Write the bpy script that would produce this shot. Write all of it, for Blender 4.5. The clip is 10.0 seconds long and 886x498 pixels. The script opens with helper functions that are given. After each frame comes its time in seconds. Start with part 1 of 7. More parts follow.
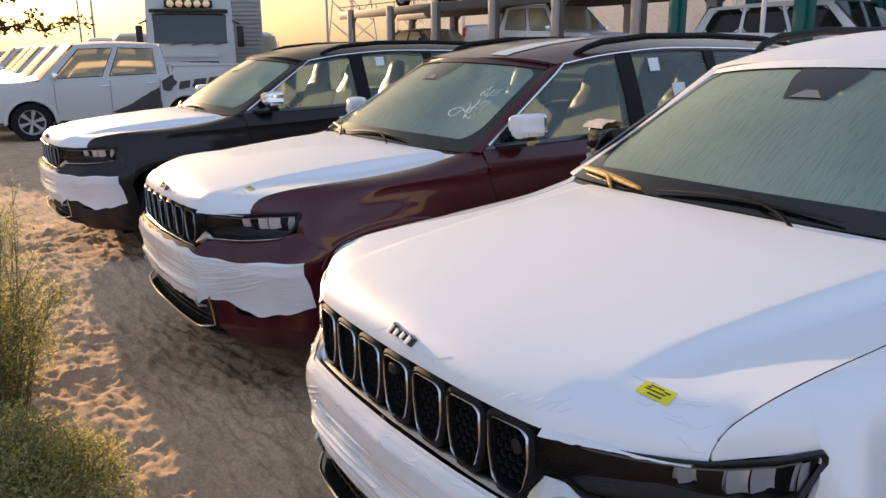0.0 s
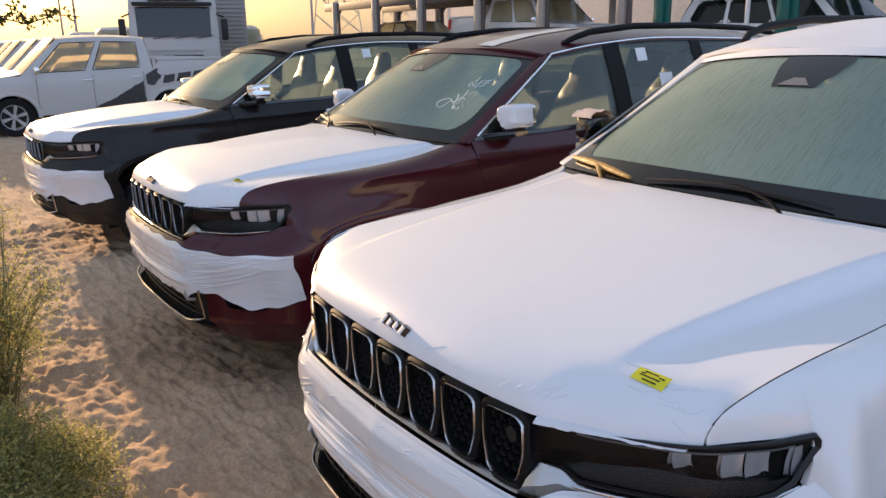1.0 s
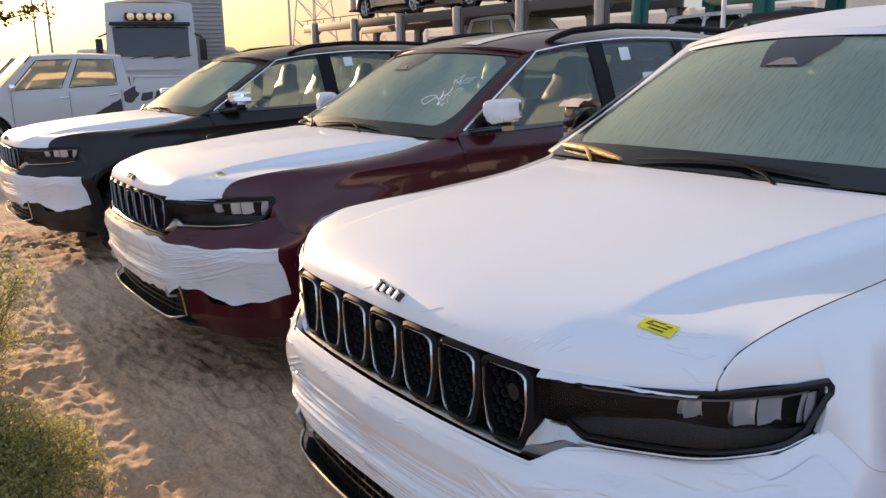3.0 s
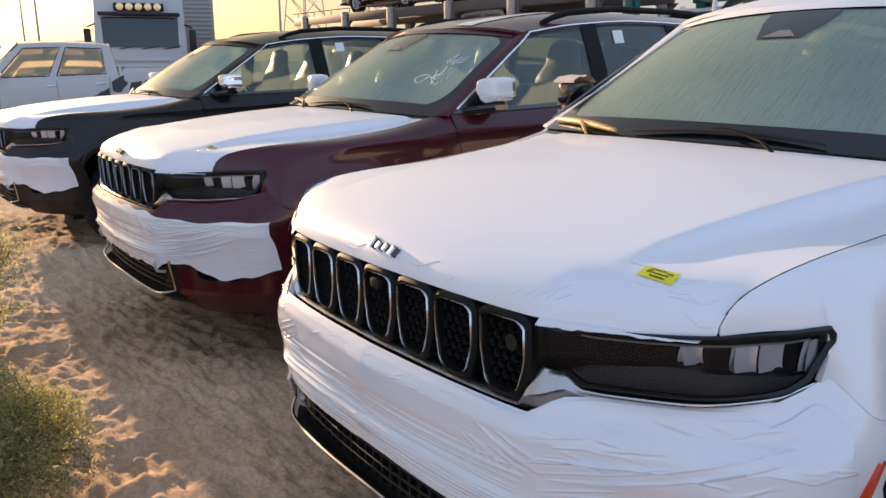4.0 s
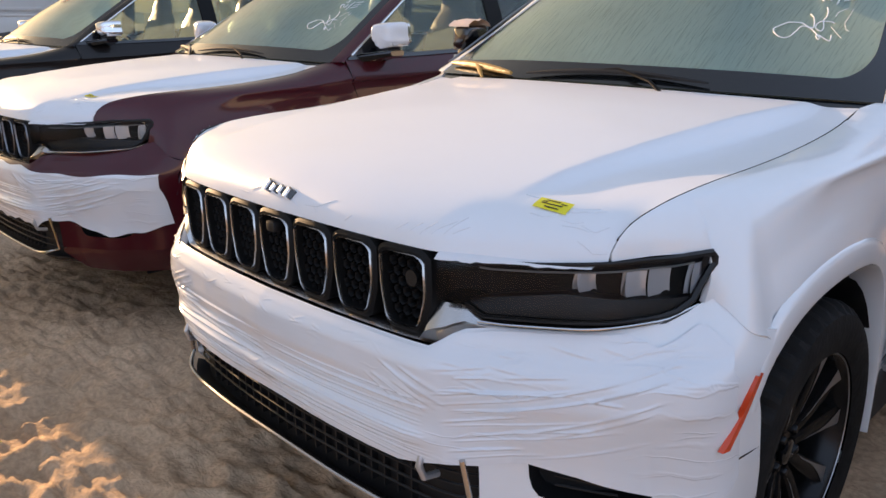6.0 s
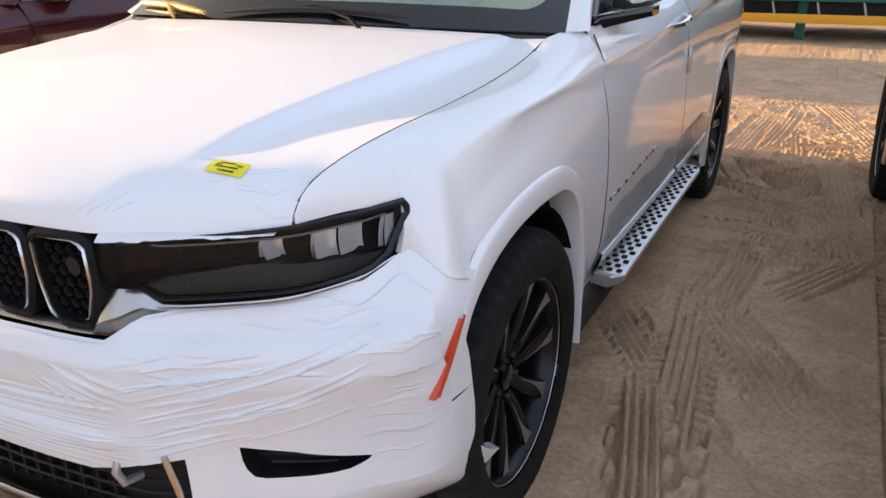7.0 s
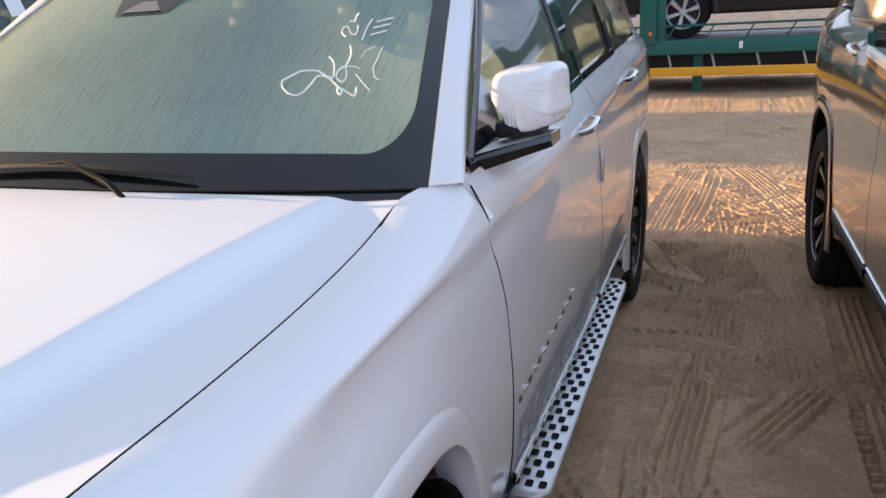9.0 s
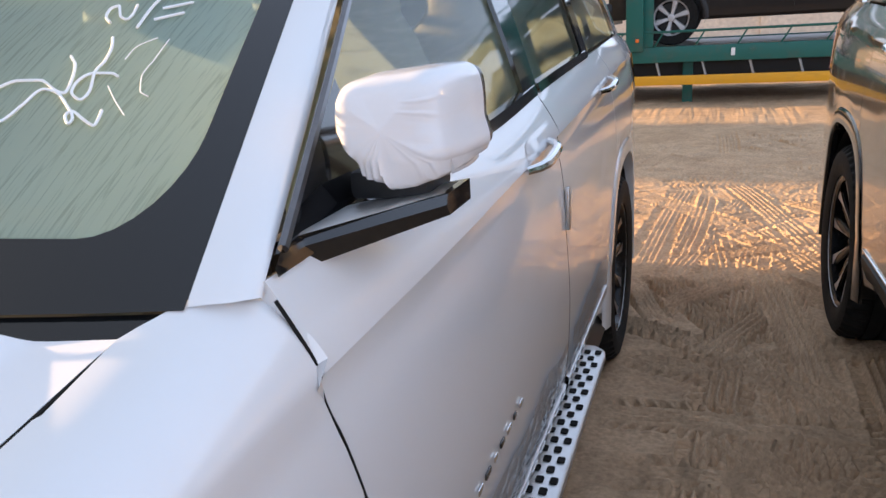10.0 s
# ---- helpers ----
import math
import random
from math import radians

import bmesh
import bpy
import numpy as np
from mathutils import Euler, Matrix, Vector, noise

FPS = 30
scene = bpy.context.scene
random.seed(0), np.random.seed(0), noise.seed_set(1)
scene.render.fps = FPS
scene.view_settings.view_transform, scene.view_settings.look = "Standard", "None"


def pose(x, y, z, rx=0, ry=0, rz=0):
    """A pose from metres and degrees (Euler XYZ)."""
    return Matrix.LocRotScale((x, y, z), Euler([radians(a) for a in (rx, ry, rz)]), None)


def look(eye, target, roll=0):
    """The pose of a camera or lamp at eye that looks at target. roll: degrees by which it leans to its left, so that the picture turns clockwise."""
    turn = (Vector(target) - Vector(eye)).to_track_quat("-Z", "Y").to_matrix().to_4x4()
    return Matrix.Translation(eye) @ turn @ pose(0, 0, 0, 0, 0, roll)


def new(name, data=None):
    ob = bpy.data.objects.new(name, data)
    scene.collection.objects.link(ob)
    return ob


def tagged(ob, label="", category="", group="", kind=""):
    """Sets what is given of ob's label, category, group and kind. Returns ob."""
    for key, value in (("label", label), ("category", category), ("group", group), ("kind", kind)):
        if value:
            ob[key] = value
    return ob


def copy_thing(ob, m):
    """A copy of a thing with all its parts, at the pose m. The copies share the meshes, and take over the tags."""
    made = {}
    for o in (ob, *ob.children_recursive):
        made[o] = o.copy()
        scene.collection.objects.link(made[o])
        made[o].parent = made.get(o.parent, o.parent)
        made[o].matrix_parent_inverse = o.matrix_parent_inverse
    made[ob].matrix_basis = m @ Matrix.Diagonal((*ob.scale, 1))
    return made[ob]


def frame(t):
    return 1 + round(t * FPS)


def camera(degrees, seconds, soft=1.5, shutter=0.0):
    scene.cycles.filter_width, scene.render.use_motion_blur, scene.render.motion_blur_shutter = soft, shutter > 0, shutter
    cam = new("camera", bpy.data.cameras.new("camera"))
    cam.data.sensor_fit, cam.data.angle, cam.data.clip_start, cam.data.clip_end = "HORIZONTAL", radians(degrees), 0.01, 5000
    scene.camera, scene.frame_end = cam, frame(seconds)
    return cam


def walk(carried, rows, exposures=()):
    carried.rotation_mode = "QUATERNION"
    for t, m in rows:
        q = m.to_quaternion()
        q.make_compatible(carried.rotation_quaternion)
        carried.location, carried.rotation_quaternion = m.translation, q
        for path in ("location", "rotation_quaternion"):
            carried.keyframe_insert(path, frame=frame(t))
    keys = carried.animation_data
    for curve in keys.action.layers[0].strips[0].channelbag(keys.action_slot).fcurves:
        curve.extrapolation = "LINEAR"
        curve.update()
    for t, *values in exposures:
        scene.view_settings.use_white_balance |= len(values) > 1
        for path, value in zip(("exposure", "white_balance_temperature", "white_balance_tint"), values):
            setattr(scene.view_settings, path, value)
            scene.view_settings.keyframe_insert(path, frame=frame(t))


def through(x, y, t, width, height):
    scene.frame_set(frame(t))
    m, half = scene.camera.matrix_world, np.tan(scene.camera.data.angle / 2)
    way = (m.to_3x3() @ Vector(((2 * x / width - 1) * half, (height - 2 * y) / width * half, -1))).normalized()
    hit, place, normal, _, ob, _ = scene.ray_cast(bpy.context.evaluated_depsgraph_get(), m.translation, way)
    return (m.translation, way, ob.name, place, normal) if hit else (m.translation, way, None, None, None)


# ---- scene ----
cam = camera(60.0, 10.0)
PATH = [
    (0, (1.533, -0.749, 1.672), (-0.077, 0.329, 1.173), -0.4),
    (0.5, (1.528, -0.752, 1.665), (-0.071, 0.336, 1.155), -0.5),
    (1, (1.525, -0.759, 1.663), (-0.062, 0.343, 1.146), -0.7),
    (1.5, (1.519, -0.771, 1.659), (-0.061, 0.343, 1.149), -0.8),
    (2, (1.513, -0.778, 1.636), (-0.065, 0.349, 1.145), -0.9),
    (2.5, (1.502, -0.781, 1.577), (-0.073, 0.36, 1.109), -0.9),
    (4, (1.477, -0.795, 1.41), (-0.072, 0.382, 0.946), -0.1),
    (4.5, (1.479, -0.808, 1.388), (-0.065, 0.372, 0.915), 0.3),
    (5, (1.479, -0.812, 1.377), (-0.048, 0.384, 0.888), 0.5),
    (5.2, (1.479, -0.815, 1.374), (-0.034, 0.395, 0.877), 0.6),
    (6.3, (1.489, -0.757, 1.37), (0.262, 0.686, 0.731), -0.1),
    (6.5, (1.495, -0.724, 1.36), (0.386, 0.791, 0.67), -0.1),
    (7, (1.53, -0.616, 1.384), (0.686, 1.042, 0.649), -0.4),
    (7.2, (1.541, -0.563, 1.393), (0.761, 1.131, 0.67), -0.5),
    (7.5, (1.558, -0.449, 1.421), (0.813, 1.272, 0.725), -1.0),
    (8, (1.562, -0.279, 1.465), (0.825, 1.463, 0.814), -1.5),
    (8.5, (1.434, -0.057, 1.465), (0.72, 1.706, 0.846), -2.6),
    (9, (1.355, 0.2, 1.479), (0.678, 1.982, 0.876), -3.4),
    (9.5, (1.344, 0.584, 1.429), (0.694, 2.379, 0.835), -3.7),
    (10, (1.302, 0.952, 1.408), (0.646, 2.749, 0.827), -3.6),
]
walk(cam, [(t, look(eye, target, roll)) for t, eye, target, roll in PATH], [(0.0, 0.87, 5580, 10), (4.5, 0.97, 5560, 10), (5.2, 1.00, 5650, 10), (6.5, 1.23, 5920, 10), (7.0, 1.47, 6120, 10), (7.5, 1.53, 6170, 10), (8.0, 1.48, 6150, 10), (8.7, 1.36, 5850, 10), (9.2, 1.34, 5800, 10), (10.0, 1.52, 5990, 10)])

# ---- world and sun ----
SUN_AZ = math.atan2(-1.0, 0.025)      # the sun stands low, behind the far row of cars
SUN_EL = radians(9.5)
world = bpy.data.worlds.new("world")
scene.world = world
world.use_nodes = True
wn = world.node_tree
sky = wn.nodes.new("ShaderNodeTexSky")
sky.sky_type = "NISHITA"
sky.sun_disc = False
sky.sun_elevation = SUN_EL
sky.sun_rotation = SUN_AZ
sky.air_density, sky.dust_density, sky.ozone_density = 1.0, 3.0, 1.0
# dust haze: golden towards the sun, pale lavender away from it
tint = wn.nodes.new("ShaderNodeMix")
tint.data_type, tint.blend_type = "RGBA", "MULTIPLY"
tint.inputs["Factor"].default_value = 1.0
tint.inputs[7].default_value = (0.52, 0.455, 0.36, 1)
wn.links.new(sky.outputs["Color"], tint.inputs[6])
geo = wn.nodes.new("ShaderNodeTexCoord")
dot = wn.nodes.new("ShaderNodeVectorMath")
dot.operation = "DOT_PRODUCT"
dot.inputs[1].default_value = (math.sin(SUN_AZ), math.cos(SUN_AZ), 0.0)
wn.links.new(geo.outputs["Generated"], dot.inputs[0])
ramp = wn.nodes.new("ShaderNodeMapRange")
ramp.interpolation_type = "SMOOTHSTEP"
ramp.inputs["From Min"].default_value, ramp.inputs["From Max"].default_value = -0.3, 1.0
wn.links.new(dot.outputs["Value"], ramp.inputs["Value"])
veil = wn.nodes.new("ShaderNodeMix")
veil.data_type = "RGBA"
wn.links.new(ramp.outputs["Result"], veil.inputs["Factor"])
veil.inputs[6].default_value = (4.6, 5.2, 6.6, 1)
veil.inputs[7].default_value = (1.95, 1.55, 1.12, 1)
haze = wn.nodes.new("ShaderNodeMix")
haze.data_type, haze.blend_type = "RGBA", "ADD"
haze.inputs["Factor"].default_value = 1.0
wn.links.new(tint.outputs[2], haze.inputs[6])
split = wn.nodes.new("ShaderNodeSeparateXYZ")
wn.links.new(geo.outputs["Generated"], split.inputs["Vector"])
height = wn.nodes.new("ShaderNodeMapRange")
height.inputs["From Min"].default_value, height.inputs["From Max"].default_value = 0.05, 1.0
height.inputs["To Min"].default_value, height.inputs["To Max"].default_value = 1.36, 0.70
wn.links.new(split.outputs["Z"], height.inputs["Value"])
thin = wn.nodes.new("ShaderNodeVectorMath")
thin.operation = "SCALE"
wn.links.new(veil.outputs[2], thin.inputs["Vector"])
wn.links.new(height.outputs["Result"], thin.inputs["Scale"])
wn.links.new(thin.outputs["Vector"], haze.inputs[7])
wn.nodes["Background"].inputs["Strength"].default_value = 0.065
wn.links.new(haze.outputs[2], wn.nodes["Background"].inputs["Color"])
sun_data = bpy.data.lights.new("sun", "SUN")
sun_data.energy, sun_data.angle, sun_data.color = 5.0, radians(0.6), (1.0, 0.60, 0.29)
sun = new("sun", sun_data)
_d = Vector((math.sin(SUN_AZ) * math.cos(SUN_EL), math.cos(SUN_AZ) * math.cos(SUN_EL), math.sin(SUN_EL)))
sun.matrix_world = look(_d * 60, (0, 0, 0))


# ---- materials ----
def material(name, color, rough=0.5, metal=0.0, coat=0.0, grain=0.0, grain_scale=40.0, bump=0.0, bump_scale=60.0,
             stain=0.0, stain_scale=3.0, stain_color=(0.3, 0.26, 0.2), alpha=1.0, transmission=0.0, ior=1.45, per_object=0.0):
    m = bpy.data.materials.new(name)
    m.use_nodes = True
    t = m.node_tree
    b = t.nodes["Principled BSDF"]
    b.inputs["Base Color"].default_value = (*color, 1)
    b.inputs["Roughness"].default_value = rough
    b.inputs["Metallic"].default_value = metal
    b.inputs["Coat Weight"].default_value = coat
    b.inputs["Coat Roughness"].default_value = 0.04
    b.inputs["Transmission Weight"].default_value = transmission
    b.inputs["IOR"].default_value = ior
    b.inputs["Alpha"].default_value = alpha
    co = t.nodes.new("ShaderNodeTexCoord")
    last = None
    if grain or stain:
        mix_in = (*color, 1)
        if grain:
            n = t.nodes.new("ShaderNodeTexNoise")
            n.inputs["Scale"].default_value, n.inputs["Detail"].default_value = grain_scale, 6
            t.links.new(co.outputs["Object"], n.inputs["Vector"])
            r = t.nodes.new("ShaderNodeMapRange")
            r.inputs["From Min"].default_value, r.inputs["From Max"].default_value = 0.3, 0.7
            r.inputs["To Min"].default_value, r.inputs["To Max"].default_value = 1 - grain, 1 + grain
            t.links.new(n.outputs["Fac"], r.inputs["Value"])
            x = t.nodes.new("ShaderNodeMix")
            x.data_type, x.blend_type = "RGBA", "MULTIPLY"
            x.inputs["Factor"].default_value = 1
            x.inputs[6].default_value = mix_in
            t.links.new(r.outputs["Result"], x.inputs[7])
            last = x.outputs[2]
        if stain:
            n = t.nodes.new("ShaderNodeTexNoise")
            n.inputs["Scale"].default_value, n.inputs["Detail"].default_value, n.inputs["Roughness"].default_value = stain_scale, 8, 0.65
            t.links.new(co.outputs["Object"], n.inputs["Vector"])
            r = t.nodes.new("ShaderNodeMapRange")
            r.inputs["From Min"].default_value, r.inputs["From Max"].default_value = 0.5, 0.75
            r.inputs["To Min"].default_value, r.inputs["To Max"].default_value = 0, stain
            t.links.new(n.outputs["Fac"], r.inputs["Value"])
            x = t.nodes.new("ShaderNodeMix")
            x.data_type = "RGBA"
            x.inputs[6].default_value = mix_in
            if last:
                t.links.new(last, x.inputs[6])
            x.inputs[7].default_value = (*stain_color, 1)
            t.links.new(r.outputs["Result"], x.inputs["Factor"])
            last = x.outputs[2]
        t.links.new(last, b.inputs["Base Color"])
    if bump:
        n = t.nodes.new("ShaderNodeTexNoise")
        n.inputs["Scale"].default_value, n.inputs["Detail"].default_value = bump_scale, 5
        t.links.new(co.outputs["Object"], n.inputs["Vector"])
        u = t.nodes.new("ShaderNodeBump")
        u.inputs["Strength"].default_value, u.inputs["Distance"].default_value = bump, 0.01
        t.links.new(n.outputs["Fac"], u.inputs["Height"])
        t.links.new(u.outputs["Normal"], b.inputs["Normal"])
    return m


PAINT_WHITE = material("white_paint", (0.78, 0.79, 0.80), 0.28, coat=1.0, stain=0.05, stain_scale=5, stain_color=(0.55, 0.5, 0.42))
PAINT_MAROON = material("maroon_paint", (0.052, 0.0036, 0.0085), 0.30, coat=0.6, stain=0.10, stain_scale=4, stain_color=(0.08, 0.035, 0.03))
PAINT_DARK = material("black_paint", (0.014, 0.012, 0.011), 0.40, coat=0.30, stain=0.2, stain_scale=4, stain_color=(0.045, 0.036, 0.030))
for paint in (PAINT_MAROON, PAINT_DARK):
    paint.node_tree.nodes["Principled BSDF"].inputs["Specular IOR Level"].default_value = 0.25
PAINT_BRONZE = material("bronze_paint", (0.55, 0.47, 0.385), 0.20, metal=0.7, coat=1.0, stain=0.25, stain_scale=4, stain_color=(0.10, 0.08, 0.06))


def film_material(name, color, rough, coat, stretch, scale, depth, cover):
    """White plastic film: a soft swell and sharp pinched creases that come and go."""
    m = material(name, color, rough, coat=coat, stain=0.06, stain_scale=3, stain_color=(0.58, 0.53, 0.46))
    t = m.node_tree
    co = t.nodes.new("ShaderNodeTexCoord")
    warp = t.nodes.new("ShaderNodeTexNoise")
    warp.inputs["Scale"].default_value, warp.inputs["Detail"].default_value = scale * .5, 3
    t.links.new(co.outputs["Object"], warp.inputs["Vector"])
    mix = t.nodes.new("ShaderNodeMix")
    mix.data_type, mix.blend_type = "RGBA", "LINEAR_LIGHT"
    mix.inputs["Factor"].default_value = 0.035
    t.links.new(co.outputs["Object"], mix.inputs[6])
    t.links.new(warp.outputs["Color"], mix.inputs[7])
    mp = t.nodes.new("ShaderNodeMapping")
    mp.inputs["Scale"].default_value = stretch
    t.links.new(mix.outputs[2], mp.inputs["Vector"])
    vo = t.nodes.new("ShaderNodeTexVoronoi")
    vo.feature = "DISTANCE_TO_EDGE"
    vo.inputs["Scale"].default_value = scale
    t.links.new(mp.outputs["Vector"], vo.inputs["Vector"])
    line = t.nodes.new("ShaderNodeMapRange")
    line.interpolation_type = "SMOOTHSTEP"
    line.inputs["From Min"].default_value, line.inputs["From Max"].default_value = 0.0, 0.07
    line.inputs["To Min"].default_value, line.inputs["To Max"].default_value = 1.0, 0.0
    t.links.new(vo.outputs["Distance"], line.inputs["Value"])
    where = t.nodes.new("ShaderNodeTexNoise")
    where.inputs["Scale"].default_value, where.inputs["Detail"].default_value = scale * .45, 2
    t.links.new(co.outputs["Object"], where.inputs["Vector"])
    gate = t.nodes.new("ShaderNodeMapRange")
    gate.inputs["From Min"].default_value, gate.inputs["From Max"].default_value = cover, cover + .12
    t.links.new(where.outputs["Fac"], gate.inputs["Value"])
    mul = t.nodes.new("ShaderNodeMath")
    mul.operation = "MULTIPLY"
    t.links.new(line.outputs["Result"], mul.inputs[0])
    t.links.new(gate.outputs["Result"], mul.inputs[1])
    soft = t.nodes.new("ShaderNodeTexNoise")
    soft.inputs["Scale"].default_value, soft.inputs["Detail"].default_value = scale, 4
    t.links.new(mp.outputs["Vector"], soft.inputs["Vector"])
    b1 = t.nodes.new("ShaderNodeBump")
    b1.inputs["Strength"].default_value, b1.inputs["Distance"].default_value = 0.16, depth * 7
    t.links.new(soft.outputs["Fac"], b1.inputs["Height"])
    b2 = t.nodes.new("ShaderNodeBump")
    b2.inputs["Strength"].default_value, b2.inputs["Distance"].default_value = 1.0, depth
    t.links.new(mul.outputs["Value"], b2.inputs["Height"])
    t.links.new(b1.outputs["Normal"], b2.inputs["Normal"])
    p = t.nodes["Principled BSDF"]
    t.links.new(b2.outputs["Normal"], p.inputs["Normal"])
    t.links.new(b2.outputs["Normal"], p.inputs["Coat Normal"])
    return m


FILM = film_material("protective_film", (0.80, 0.81, 0.83), 0.36, 0.18, (1, 1, 1), 7.0, 0.0009, 0.72)
FILM_WRINKLED = film_material("wrinkled_film", (0.76, 0.77, 0.79), 0.20, 0.6, (.22, .22, 1.9), 13.0, 0.0011, 0.52)
BLACK_PLASTIC = material("black_plastic", (0.010, 0.010, 0.0105), 0.48, grain=0.15, grain_scale=60)
GREY_PLASTIC = material("grey_plastic", (0.20, 0.20, 0.20), 0.4)
SATIN_BLACK = material("satin_black", (0.006, 0.006, 0.006), 0.62)
SATIN_BLACK.node_tree.nodes["Principled BSDF"].inputs["Specular IOR Level"].default_value = 0.25
AMBER_WRAP = material("amber_wrapping", (0.40, 0.25, 0.07), 0.5, bump=0.5, bump_scale=40)
GLOSS_BLACK = material("gloss_black", (0.008, 0.008, 0.009), 0.08, coat=1.0)
RUBBER = material("rubber", (0.010, 0.010, 0.010), 0.75, grain=0.4, grain_scale=25, stain=0.22, stain_scale=7, stain_color=(0.045, 0.037, 0.029), bump=0.2, bump_scale=80)
RUBBER.node_tree.nodes["Principled BSDF"].inputs["Specular IOR Level"].default_value = 0.25
RING_CHROME = material("ring_chrome", (0.56, 0.54, 0.52), 0.20, metal=1.0)
CHROME = material("chrome", (0.80, 0.80, 0.80), 0.12, metal=1.0)
MACHINED = material("machined_alloy", (0.50, 0.50, 0.51), 0.34, metal=0.6, stain=0.35, stain_scale=12, stain_color=(0.25, 0.21, 0.16))
SMOKED_ALLOY = material("smoked_machined_alloy", (0.36, 0.345, 0.34), 0.32, metal=0.75, stain=0.35, stain_scale=12, stain_color=(0.09, 0.075, 0.06))
DARK_ALLOY = material("dark_alloy", (0.014, 0.014, 0.015), 0.26, metal=0.5, stain=0.4, stain_scale=12, stain_color=(0.07, 0.06, 0.045))
STEEL_DISC = material("brake_steel", (0.35, 0.33, 0.31), 0.4, metal=1.0)
BRUSHED = material("brushed_aluminium", (0.62, 0.62, 0.62), 0.38, metal=0.9, stain=0.35, stain_scale=14, stain_color=(0.32, 0.27, 0.21))
AMBER = material("amber_reflector", (0.62, 0.055, 0.008), 0.22, coat=1.0)
RED_LENS = material("red_lens", (0.45, 0.01, 0.01), 0.15, coat=1.0)
YELLOW = material("yellow_sticker", (0.80, 0.72, 0.02), 0.45)
INK = material("black_ink", (0.01, 0.01, 0.01), 0.6)
CHALK = material("white_marker", (0.86, 0.88, 0.88), 0.7)
FRIT = material("black_glass_band", (0.006, 0.007, 0.008), 0.12, coat=0.6)
SEAT_COVER = material("plastic_seat_cover", (0.52, 0.48, 0.36), 0.35, stain=0.3, stain_scale=6, stain_color=(0.25, 0.2, 0.12), bump=0.5, bump_scale=14)
GREY_COVER = material("grey_seat_cover", (0.20, 0.20, 0.17), 0.40, stain=0.3, stain_scale=6, stain_color=(0.12, 0.11, 0.09), bump=0.5, bump_scale=14)
SEAT = material("dark_seat", (0.03, 0.028, 0.026), 0.7)
CABIN = material("cabin_lining", (0.05, 0.05, 0.046), 0.8)
LINING = material("pale_headlining", (0.46, 0.43, 0.36), 0.85, grain=0.08, grain_scale=60)
DARK_CHROME = material("dark_chrome", (0.20, 0.20, 0.21), 0.28, metal=0.9, stain=0.3, stain_scale=30, stain_color=(0.34, 0.34, 0.34))
FILM_EDGE = material("torn_film_edge", (0.74, 0.75, 0.77), 0.28, coat=0.4, bump=0.3, bump_scale=60)
PAPER = material("white_label", (0.8, 0.82, 0.82), 0.6)
BADGE_WHITE = material("bright_badge", (0.85, 0.86, 0.88), 0.25, metal=0.2, coat=0.6)
PEACH = material("peach_foam_wrap", (0.88, 0.66, 0.50), 0.6, bump=0.4, bump_scale=30)
WARM_LAMP = material("warm_lamp_reflector", (0.85, 0.60, 0.30), 0.2, metal=0.8)
LAMP_REFLECTOR = material("lamp_reflector", (0.86, 0.88, 0.91), 0.25, metal=0.55, bump=0.12, bump_scale=45)


